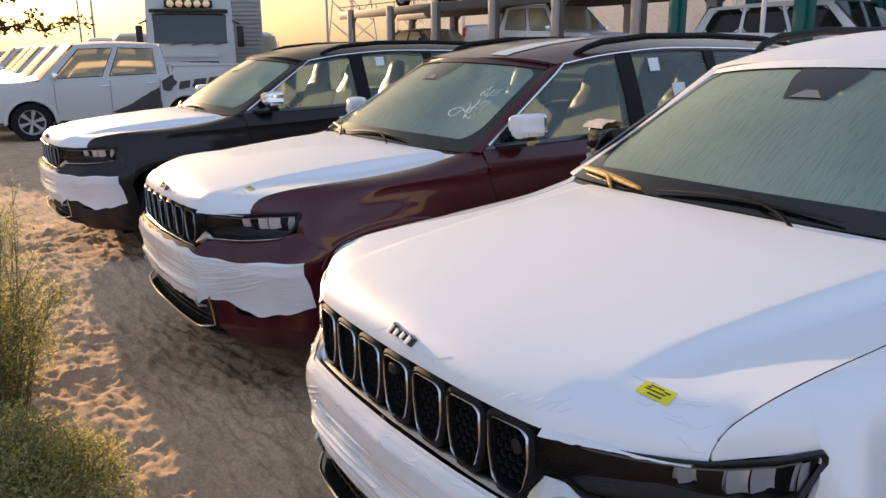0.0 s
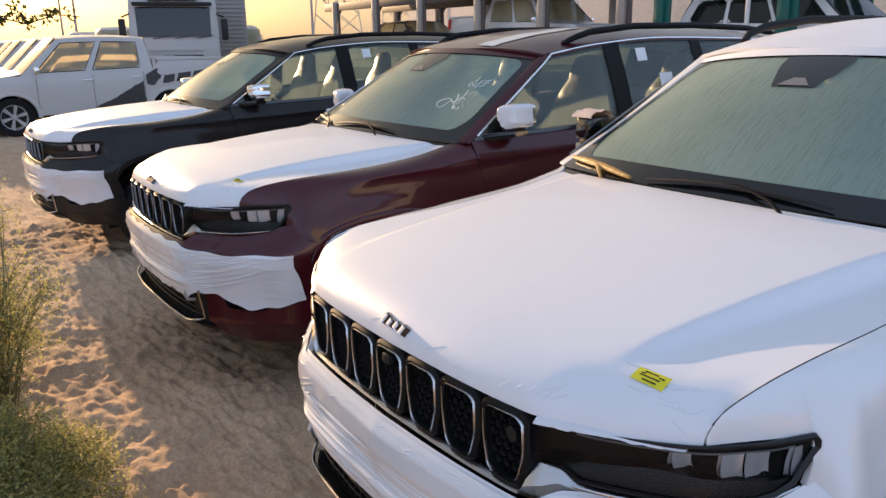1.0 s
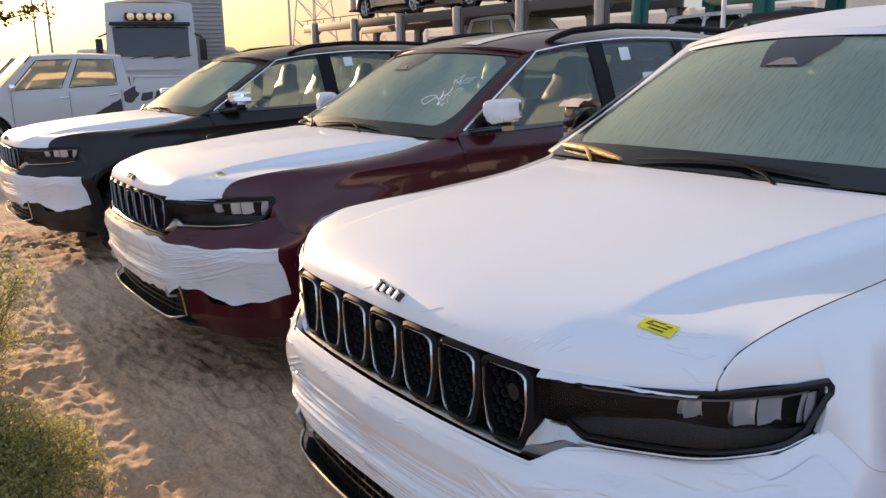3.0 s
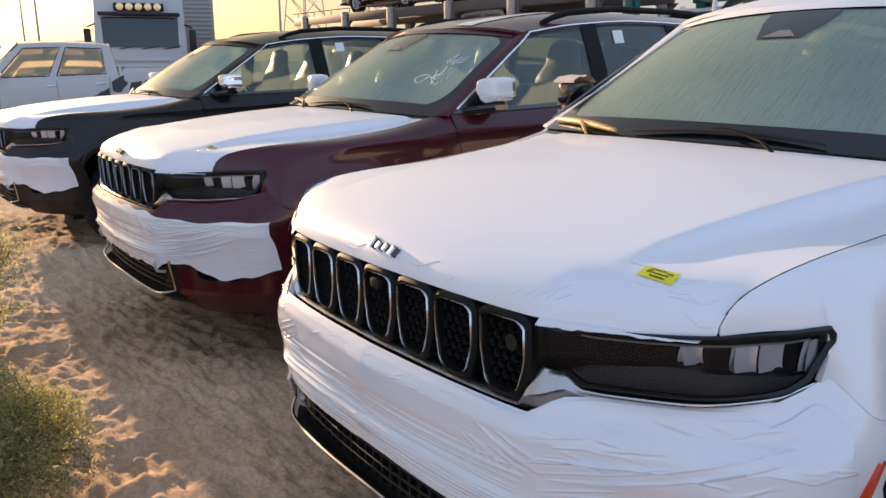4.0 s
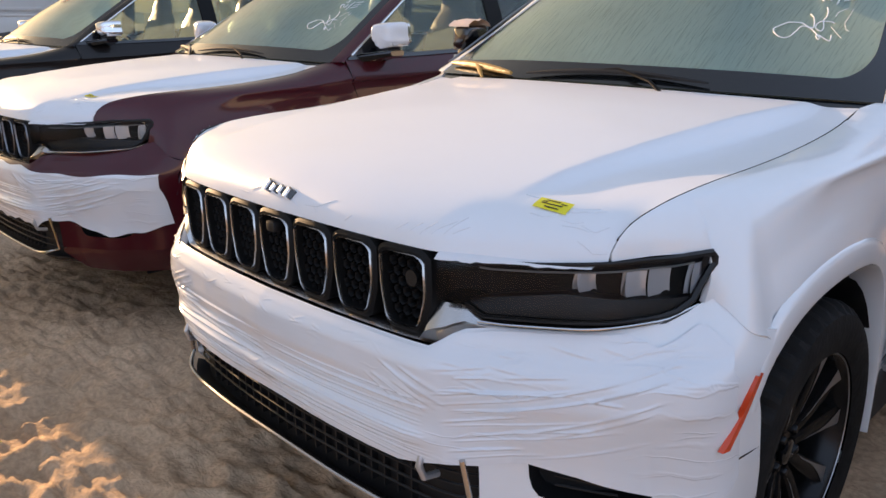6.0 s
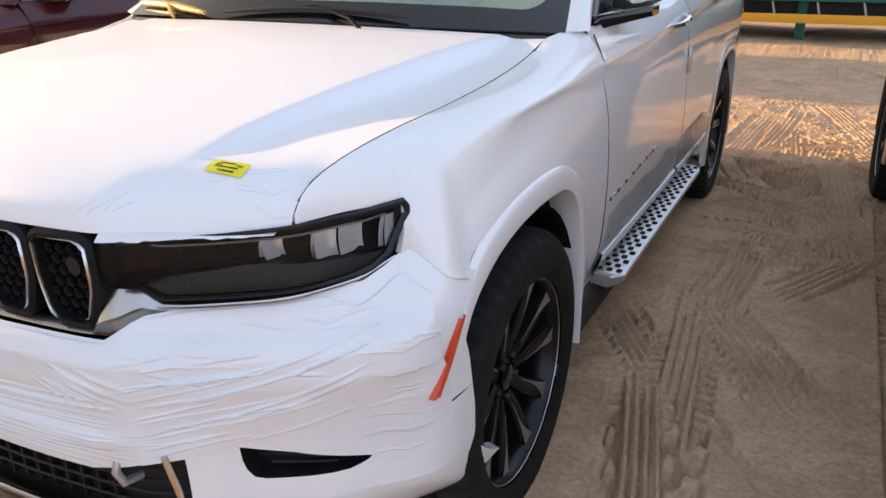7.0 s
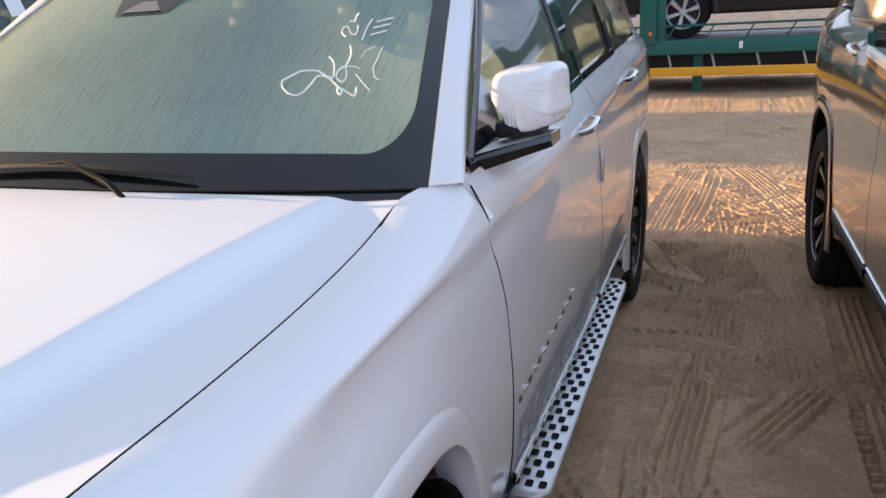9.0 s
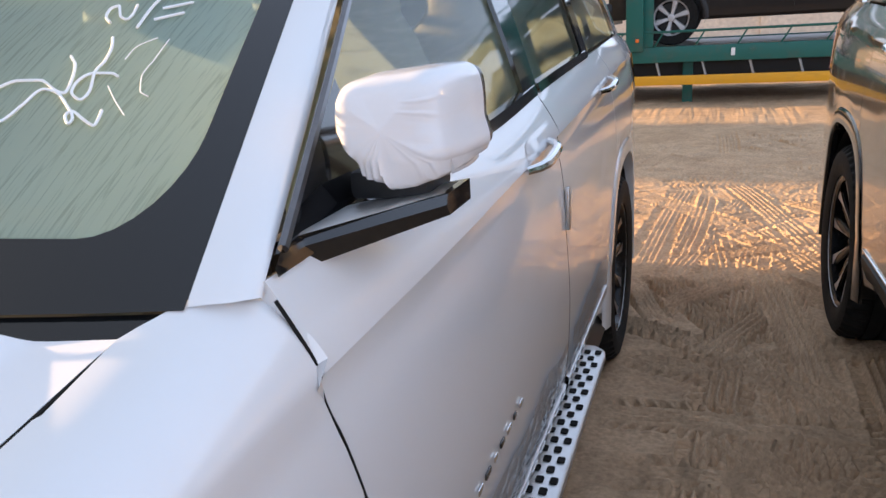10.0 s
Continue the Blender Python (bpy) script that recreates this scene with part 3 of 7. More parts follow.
def screen_point(u, v, lift=0.0):
    """On the windscreen: u from -1 to 1 across, v from 0 at the cowl to 1 at the roof."""
    a = abs(u)
    x0, y0, z0 = .834 * u, 1.520 - .140 * (1 - a ** 2.2), 1.164 + .016 * (1 - a * a)
    x1, y1, z1 = .668 * u, 2.225 - .16 * (1 - a ** 2), 1.595 + .035 * (1 - a ** 2)
    p = Vector((lerp(x0, x1, v), lerp(y0, y1, v), lerp(z0, z1, v) + .028 * math.sin(math.pi * v) * (1 - a ** 4)))
    return p + Vector((0, -.55, .83)) * lift


def screen_geo(u0=-1, u1=1, v0=0, v1=1, lift=0.0, n=30, m=16):
    return Geo().grid(np.array([[tuple(screen_point(u, v, lift)) for u in np.linspace(u0, u1, n)] for v in np.linspace(v0, v1, m)]))


def roof_z(x, y):
    c = np.interp(y, [2.05, 2.2, 2.45, 2.8, 3.3, 4.0, 4.7, 5.1], [1.628, 1.668, 1.712, 1.752, 1.772, 1.765, 1.715, 1.66])
    r = rail_z(max(y, 2.2)) if y >= 2.2 else np.interp(y, [2.05, 2.2], [1.56, 1.595])
    w = rail_x(max(y, 2.2))
    t = min(1, abs(x) / w)
    return c - (c - r) * t ** 3.2


def roof_geo():
    P = []
    for s in np.linspace(0, 1, 34):
        row = []
        for k in np.linspace(-1, 1, 31):
            y0 = 2.215 - .15 * (1 - k * k)
            y = lerp(y0, 5.10, s)
            x = k * rail_x(max(y, 2.2)) * (1.0)
            row.append((x, y, roof_z(x, y)))
        P.append(row)
    return Geo().panel(np.array(P), (0, 3, 1), .015)


def pillar_geo():
    P = []
    out_x, out_y = curve([1.165, 1.30, 1.40, 1.50, 1.605], [.893, .828, .790, .757, .722]), curve([1.165, 1.30, 1.40, 1.50, 1.605], [1.556, 1.80, 1.955, 2.10, 2.255])
    for s in np.linspace(0, 1, 18):
        a = screen_point(1, s, .003)
        z = lerp(1.165, 1.605, s)
        b = Vector((float(out_x(z)), float(out_y(z)), z))
        m = (a + b) / 2 + Vector((.010, -.005, .002))
        P.append([tuple(a + Vector((-.014, .012, -.024))), tuple(a + Vector((0, 0, -.006))), tuple(a + Vector((.002, -.002, .0))), tuple(lerp(a, m, .5) + Vector((.003, -.002, .001))), tuple(m), tuple(lerp(m, b, .5) + Vector((.005, -.002, .002))), tuple(lerp(m, b, .9) + Vector((.002, 0, .001))), tuple(b), tuple(b + Vector((-.022, .012, 0)))])
    P = np.array(P)
    foot = P[0] - (P[1] - P[0]) * .15
    foot[:, 2] -= .004
    return Geo().grid(np.concatenate([foot[None], P]))


# ---- front end ----
def film_creases(seed):
    """Long thin folds in pulled plastic film: start, slope, bend, reach, height and width of each."""
    rng = random.Random(int(seed * 10))
    out = []
    for side in (1, -1):
        # a fan that spreads from the bumper's corner back to the wheel
        for i in range(15):
            z0 = lerp(.530, .700, (i + rng.uniform(-.35, .35)) / 14)
            xa = rng.uniform(.525, .56) if i % 3 else rng.uniform(.56, .70)
            xb = rng.uniform(.66, .95)
            bend = rng.uniform(.15, .55) * (1 if z0 < .68 else -.4)
            out.append((side, .54, z0, .16 + rng.uniform(-.05, .05), bend, xa, xb, rng.uniform(.0022, .0050), rng.uniform(.0016, .0034)))
        # folds that run along the front and gather at the corner
        for i in range(13):
            z0 = lerp(.515, .665, (i + rng.uniform(-.4, .4)) / 12)
            xa = rng.uniform(.0, .36) if i % 2 else 0.0
            out.append((side, .54, z0, (z0 - .60) * .22 + rng.uniform(-.02, .02), rng.uniform(-.05, .03), xa, rng.uniform(.50, .545), rng.uniform(.0020, .0050), rng.uniform(.0018, .0040)))
        # steep short puckers over the corner, and under the chrome bar
        for i in range(9):
            x0 = rng.uniform(.40, .52)
            out.append((side, x0, rng.uniform(.66, .71), rng.uniform(-.55, -.35), rng.uniform(-1.5, 0), x0 - .05, x0 + .05, rng.uniform(.0016, .0032), rng.uniform(.0028, .0038)))
        for i in range(16):
            x0, L = rng.uniform(.54, .92), rng.uniform(.03, .10)
            out.append((side, x0, rng.uniform(.70, .80), rng.uniform(-.45, .15), rng.uniform(-1, 1), x0 - L / 2, x0 + L / 2, rng.uniform(.0016, .0034), rng.uniform(.0022, .0034)))
        for i in range(10):
            x0, L = rng.uniform(.02, .48), rng.uniform(.02, .05)
            out.append((side, x0, rng.uniform(.735, .762), rng.uniform(-.5, .5), rng.uniform(-3, 3), x0 - L / 2, x0 + L / 2, rng.uniform(.0008, .0016), rng.uniform(.0014, .0022)))
    return out


CREASES = {}


def film_ridges(x, z, seed):
    """Height of the pulled and folded plastic film."""
    if seed not in CREASES:
        CREASES[seed] = film_creases(seed)
    h = .005 * noise.noise(Vector((x * 3.1 + seed, z * 6.0, seed))) + .0012 * noise.noise(Vector((x * 14, z * 22, seed)))
    ax, sg = abs(x), 1 if x >= 0 else -1
    for side, x0, z0, sl, bend, xa, xb, amp, w in CREASES[seed]:
        if side != sg or not xa < ax < xb:
            continue
        d = z - (z0 + sl * (ax - x0) + bend * (ax - x0) ** 2)
        if abs(d) < 3 * w:
            t = (ax - xa) / (xb - xa)
            h += 1.45 * amp * math.sin(math.pi * t) ** .6 * (math.exp(-(d / w) ** 2) - .35 * math.exp(-((d + 1.6 * w) / w) ** 2))
    return h


def bumper_point(x, z, lift=0.0):
    ax = abs(x)
    q = min(1.0, max(0.0, (ax - .75) / .2))
    y = bump_y(ax) + bump_off(z) * (1 + 1.3 * q * q * (3 - 2 * q))
    # a lip runs along the front below the middle and dies out at the corner
    y -= .016 * math.exp(-((z - .575) / .022) ** 2) * min(1.0, max(0.0, (.56 - ax) / .10))
    # the sides of the bumper are drawn in below their shoulder
    k = min(1.0, max(0.0, (.69 - z) / .17))
    y += .026 * k * k * (3 - 2 * k) * min(1.0, max(0.0, (ax - .54) / .10), max(0.0, (.95 - ax) / .10))
    return (x, float(y) - lift * .9, z)


def bumper_top(ax):
    return float(np.interp(ax, [0, .47, .505, .55, .62, .75, .845, .875, .95, .962], [.772, .772, .772, .808, .818, .826, .834, .872, .806, .79]))


def bumper_strip(z_low, z_high, x0, x1, lift=0.0, nx=60, nz=16, ridge=None, seed=0.0):
    P = []
    for x in np.linspace(x0, x1, nx):
        row = []
        for v in np.linspace(0, 1, nz):
            z = lerp(z_low(abs(x)), z_high(abs(x)), v)
            d = lift
            if ridge:
                edge = min(1.0, 6 * v, 6 * (1 - v)) * .85 + .15
                d += ridge(x, z, seed) * edge
            px, py, pz = bumper_point(x, z)
            ax = abs(x)
            t = float(np.clip((ax - .5) / .35, 0, 1))
            nx_, ny_ = t * .75, -math.sqrt(1 - (t * .75) ** 2)
            row.append((px + math.copysign(nx_ * d, x), py + ny_ * d, pz))
        P.append(row)
    return np.array(P)


def lamp_top(x):
    return float(np.interp(x, [.49, .58, .67, .772, .817, .865], [.938, .942, .947, .956, .960, .955]))


def lamp_bot(x):
    return float(np.interp(x, [.49, .55, .577, .668, .788, .842, .858, .865], [.858, .856, .834, .838, .844, .848, .872, .925]))


def build_grille(car, ring_mat):
    back = Geo()
    back.grid(np.array([[(x, front_y(abs(x)) + .045, z) for z in np.linspace(.765, .955, 4)] for x in np.linspace(-.52, .52, 30)]))
    grille = part("grille", back, SATIN_BLACK, car, "black seven-slot grille with chrome rings")
    # black web between the slots
    for k in range(-3, 4):
        cx = .1395 * k

        def outline(inset, cx=cx, k=k):
            w = .0605 - inset
            out = []
            t, b = .944 - inset, .783 + inset
            skew = .006 * k
            pts = [(-w, t), (w, t), (w + .004, lerp(t, b, .55)), (w * .80, b + .012), (w * .55, b), (-w * .45, b), (-w * .72, b + .012), (-w + .002, lerp(t, b, .5))]
            for i, p in enumerate(pts):
                q, o = pts[(i + 1) % len(pts)], pts[i - 1]
                for f in (.82,):
                    out.append((cx + lerp(o[0], p[0], f), lerp(o[1], p[1], f)))
                out.append((cx + (p[0] * .86 + (q[0] + o[0]) * .07), p[1] * .86 + (q[1] + o[1]) * .07))
                out.append((cx + lerp(q[0], p[0], f), lerp(q[1], p[1], f)))
            return out

        def place(a, b, d):
            return (a, float(front_y(abs(a))) + d, b)

        ring = Geo()
        o0, o1, o2 = outline(-.007), outline(.0), outline(.0075)
        loops = [[place(a, b, .035) for a, b in o0], [place(a, b, -.004) for a, b in o0], [place(a, b, -.010) for a, b in o1],
                 [place(a, b, -.006) for a, b in o2], [place(a, b, .03) for a, b in o2]]
        ring.grid(np.array(loops), wrap=True)
        slot = part("slot_surround", ring, SATIN_BLACK, grille, "gloss black slot surround")
        trim = Geo()
        i0, i1 = outline(.0038), outline(.0072)
        trim.grid(np.array([[place(a, b, -.008) for a, b in i0], [place(a, b, -.013) for a, b in outline(.0056)], [place(a, b, -.008) for a, b in i1], [place(a, b, .006) for a, b in i1]]), wrap=True)
        part("chrome_ring", trim, ring_mat, grille, "thin chrome ring")
        # honeycomb mesh behind the ring
        mesh = Geo()
        r = .0115
        for row in range(9):
            for col in range(6):
                hx = cx + (col - 2.5) * r * 2.05 + (r * 1.02 if row % 2 else 0)
                hz = .795 + row * r * 1.72
                if abs(hx - cx) > .056 or hz > .944:
                    continue
                for q in range(6):
                    a0, a1 = math.pi / 6 + q * math.pi / 3, math.pi / 6 + (q + 1) * math.pi / 3
                    p0, p1 = (hx + r * 1.02 * math.cos(a0), hz + r * math.sin(a0)), (hx + r * 1.02 * math.cos(a1), hz + r * math.sin(a1))
                    p2, p3 = (hx + r * .72 * math.cos(a1), hz + r * .72 * math.sin(a1)), (hx + r * .72 * math.cos(a0), hz + r * .72 * math.sin(a0))
                    mesh.add([place(*p0, .006), place(*p1, .006), place(*p2, .009), place(*p3, .009), place(*p2, .024), place(*p3, .024)], [(0, 1, 2, 3), (3, 2, 4, 5)])
        part("honeycomb", mesh, SATIN_BLACK, grille, "black honeycomb insert", angle=0, merge=0)
        if k == 0:
            eye = Geo().box((cx, float(front_y(0)) - .004, .915), (.034, .03, .026), .008)
            part("front_camera", eye, BLACK_PLASTIC, grille)
        if k == 3:
            eye = Geo().lathe_x([(0.0, 0), (.017, 0), (.017, .02), (0, .02)], (0, 0, 0), 16).moved(Matrix.Translation((cx + .012, float(front_y(cx)) + .006, .885)) @ Matrix.Rotation(radians(90), 4, "Z"))
            part("radar_cover", eye, BLACK_PLASTIC, grille)
    # chrome bar below the slots, with a wing under each lamp
    for s in (1, -1):
        g = Geo()
        P = []
        for x in np.linspace(0, .86, 60):
            zb = float(np.interp(x, [0, .44, .47, .505, .53, .55, .58, .62, .75, .842, .86], [.764, .764, .764, .768, .785, .806, .812, .816, .824, .834, .846]))
            zt = float(np.interp(x, [0, .44, .47, .48, .50, .55, .578, .62, .75, .842, .86], [.780, .780, .782, .83, .852, .852, .832, .831, .838, .843, .856]))
            y = float(front_y(x)) if x < .868 else .54
            mid = lerp(zb, zt, .42)
            row = [(s * x, y + .03, zb), (s * x, y - .004, zb), (s * x, y - .016, mid), (s * x, y + .002 + .35 * max(0.0, zt - mid - .012), zt), (s * x, y + .04, zt)]
            P.append(row)
        g.grid(np.array(P))
        part("chrome_bar", g, RING_CHROME, grille, "chrome bar under grille and lamp", angle=22)
    return grille


def build_lamp(car, s):
    """One headlamp: dark housing, bright reflector blades, clear lens."""
    def pt(x, z, d):
        return (s * x, float(front_y(min(x, .868))) + d, z)

    us = np.linspace(.505, .866, 34)
    g = Geo()
    P = [[pt(x, lerp(lamp_bot(x) + .002, lamp_top(x) - .004, v), .05 if 0 < i < 7 else .0) for i, v in enumerate(np.linspace(0, 1, 8))] for x in us]
    g.grid(np.array(P))
    lamp = part("headlamp", g, SATIN_BLACK, car, "slim dark headlamp with chrome reflectors")
    # smoked inner bezel: a deep band below the reflectors and a thin one above
    b = Geo()
    shelf = lambda x: float(np.interp(x, [.505, .55, .70, .80, .845, .866], [.858, .862, .889, .882, .874, .880]))
    b.grid(np.array([[pt(x, lerp(lamp_bot(x) + .002, shelf(x), v), .006 + .012 * v * v) for v in np.linspace(0, 1, 5)] for x in us]))
    b.grid(np.array([[pt(x, shelf(x), d) for d in (.018, .05)] for x in us]))
    b.grid(np.array([[pt(x, lerp(lerp(lamp_bot(x), lamp_top(x), .80), lamp_top(x) - .004, v), .026 - .018 * v) for v in np.linspace(0, 1, 3)] for x in us]))
    b.grid(np.array([[pt(x, lerp(lamp_bot(x) + .002, lamp_top(x) - .004, v), .008) for v in np.linspace(0, 1, 4)] for x in np.linspace(.857, .866, 4)]))
    part("bezel", b, BLACK_PLASTIC, lamp)
    # light guide under the top edge
    guide = Geo().tube([pt(x, lerp(lamp_bot(x), lamp_top(x), .83), .016) for x in np.linspace(.56, .85, 20)], .0022, 6)
    part("light_guide", guide, GREY_PLASTIC, lamp, "grey light guide strip")
    up = lambda x: lerp(lamp_bot(x), lamp_top(x), .82)
    for x0, x1, lean, d0, d1 in ((.700, .716, .012, .030, .016), (.718, .736, .004, .016, .036), (.772, .784, .008, .030, .010), (.786, .806, .004, .010, .016), (.808, .824, .004, .016, .036), (.838, .846, .006, .030, .006), (.848, .856, .004, .006, .020)):
        r = Geo()
        r.grid(np.array([[pt(min(lerp(x0, x1, a) + lean * v, .862), lerp(shelf(x0) + .002, up(x0) - (.02 * (1 - a) if x0 < .70 else 0), v), lerp(d0, d1, a) + .010 * math.sin(math.pi * a) * (1 - .5 * v) + .016 * (1 - v) ** 2) for v in np.linspace(0, 1, 8)] for a in np.linspace(0, 1, 8)]))
        part("reflector", r, LAMP_REFLECTOR, lamp, "bright chrome reflector blade")
    for k in range(7):
        rib = Geo().tube([pt(.774 + .0016 * k, lerp(shelf(.774) + .003, up(.774), v), .042 - .0022 * k) for v in (0, .5, 1)], .0007, 4)
        part("reflector_rib", rib, GREY_PLASTIC, lamp)
    lens = Geo().grid(np.array([[pt(x, lerp(lamp_bot(x), lamp_top(x), v), -.010 - .006 * math.sin(math.pi * v)) for v in np.linspace(0, 1, 9)] for x in us]))
    lens.grid(np.array([[pt(x, lamp_top(x), d) for d in (-.010, .02)] for x in us]))
    lens.grid(np.array([[pt(x, lamp_bot(x), d) for d in (-.010, .02)] for x in us]))
    ob = part("lens", lens, GLASS_LAMP, lamp, "clear lamp lens")
    ob.visible_shadow = False
    rim = Geo().tube([pt(x, lamp_top(x) + .001, -.006) for x in us] + [pt(.8685, lerp(lamp_top(.866), lamp_bot(.866), t), -.004) for t in (.3, .7)] + [pt(x, lamp_bot(x) + .001, -.006) for x in us[::-1][:30]], [.0042] * 30 + [.005, .006, .007, .0075] + [.0075, .0075] + [.0075, .007, .0065, .006, .005, .005] + [.0042] * 24, 6)
    part("lamp_border", rim, BLACK_PLASTIC, lamp)
    # added bright tube that draws the highlight on the chrome bar's edge
    line = Geo().tube([pt(x, float(np.interp(x, [.578, .62, .75, .842, .862], [.828, .8275, .834, .842, .858])), -.0175) for x in np.linspace(.578, .862, 30)], .0022, 6)
    part("chrome_highlight", line, CHROME, lamp, "thin chrome strip standing in for the bar's edge highlight")
    return lamp


def build_bumper(car, paint, trim, film_low, film_high, seed, marker):
    low_open = lambda ax: float(np.interp(ax, [0, .3, .45, .52, .585, .60, .962], [.385, .370, .362, .374, .396, .405, .405]))
    up_open = lambda ax: float(np.interp(ax, [0, .57, .60, .962], [.552, .548, .546, .546]))
    g = Geo()
    g.panel(bumper_strip(up_open, bumper_top, -.962, .962, nx=110, nz=14), (0, 1, .6), .02)
    for x0, x1 in ((-.962, -.586), (.586, .962)):
        g.panel(bumper_strip(lambda a: float(np.interp(a, [.586, .63, .955], [.385, .30, .285])), low_open, x0, x1, nx=40, nz=8), (0, 1, .6), .03)
    bumper = part("front_bumper", g, paint, car, "painted front bumper, mostly under film")
    for s in (1, -1):
        c = Geo()
        xs = np.concatenate([[.588, .62, .65, .662], [.667, .672, .683, .70, .725, .75, .775, .80, .825, .84, .85, .856], [.86, .88, .90, .92, .935, .945, .955, .959, .962]])
        lo = lambda x: float(np.interp(x, [.667, .672, .683, .70, .80, .83, .85, .856], [.505, .483, .466, .461, .459, .461, .474, .483]))
        hi = lambda x: float(np.interp(x, [.667, .75, .856], [.540, .524, .489]))
        P = np.array([[bumper_point(s * x, z) for z in (.405, lerp(.405, lo(x), .5), lo(x), hi(x), lerp(hi(x), .546, .5), .546)] for x in xs])
        c.grid(P, skip=lambda i, j: 4 <= i <= 14 and j == 2)
        part("bumper_corner", c, paint, bumper)
        p = Geo()
        ring = [tuple(P[i][2]) for i in range(4, 16)] + [tuple(P[i][3]) for i in range(15, 3, -1)]
        inner = [(q[0] * .97, q[1] + .05, q[2]) for q in ring]
        p.grid(np.array([ring, inner]), wrap=True)
        p.add(inner, [tuple(range(len(inner)))])
        part("fog_lamp_recess", p, BLACK_PLASTIC, bumper, "dark fog lamp recess")
        for i in range(2):
            bar = Geo().tube([bumper_point(s * x, lerp(lo(x), hi(x), .35 + .3 * i), -.022) for x in np.linspace(.70, .80 - .02 * i, 8)], .003, 6)
            part("fog_grille_bar", bar, BLACK_PLASTIC, bumper)
    # lower air intake with its bright edging
    k = Geo().grid(np.array([[(x, float(bump_y(abs(x))) + .075, z) for z in (.33, .57)] for x in np.linspace(-.62, .62, 30)]))
    k.grid(np.array([[(x, float(bump_y(abs(x))) + dy, z) for dy, z in ((.03, .362), (.08, .335), (.30, .31), (.55, .30))] for x in np.linspace(-.60, .60, 30)]))
    intake = part("lower_intake", k, BLACK_PLASTIC, bumper, "black lower air intake")
    for zz in (.400, .428, .456, .484, .512):
        bar = Geo().tube([(x, float(bump_y(abs(x))) + .06, zz) for x in np.linspace(-.57, .57, 30)], .0035, 6)
        part("intake_bar", bar, BLACK_PLASTIC, intake)
    for x in np.linspace(-.42, .42, 22):
        bar = Geo().box((x, float(bump_y(abs(x))) + .068, .456), (.004, .02, .16))
        part("intake_rib", bar, BLACK_PLASTIC, intake)
    edge = [bumper_point(x, low_open(abs(x)) + .004, .012) for x in np.linspace(-.582, .582, 40)]
    edge = [bumper_point(-.570, .54, .012), bumper_point(-.578, .46, .012)] + edge + [bumper_point(.578, .46, .012), bumper_point(.570, .54, .012)]
    part("intake_edging", Geo().tube(edge, .0065, 8), RING_CHROME, intake, "bright edging round the lower intake")
    for s in (1, -1):
        hook = Geo().tube([(s * .488, .175, .540), (s * .488, .140, .535), (s * .490, .128, .51), (s * .494, .138, .482), (s * .496, .175, .475)], .0085, 8)
        part("tow_hook", hook, MACHINED, intake, "metal tow hook")
    # protective film, drawn tight and creased
    f = Geo().grid(bumper_strip(film_low, film_high, -.955, .955, lift=.005, nx=470 if marker else 240, nz=170 if marker else 90, ridge=film_ridges, seed=seed))
    part("bumper_film", f, FILM_WRINKLED, bumper, "wrinkled white protective film over the bumper", angle=0)
    for s in (1, -1) if marker else ():
        m = Geo()
        P = []
        for v in np.linspace(0, 1, 9):
            z, y = lerp(.594, .723, v), lerp(.479, .577, v)
            row = []
            for w, d in ((-.010, -.004), (-.0095, .007), (.0095, .007), (.010, -.004)):
                ax = float(np.interp(y + w, [.455, .479, .53, .577, .60], [.944, .953, .959, .960, .960]))
                row.append((s * (ax + d), y + w, z))
            P.append(row)
        part("side_marker", m.grid(np.array(P)), AMBER, bumper, "amber side marker reflector")
    return bumper


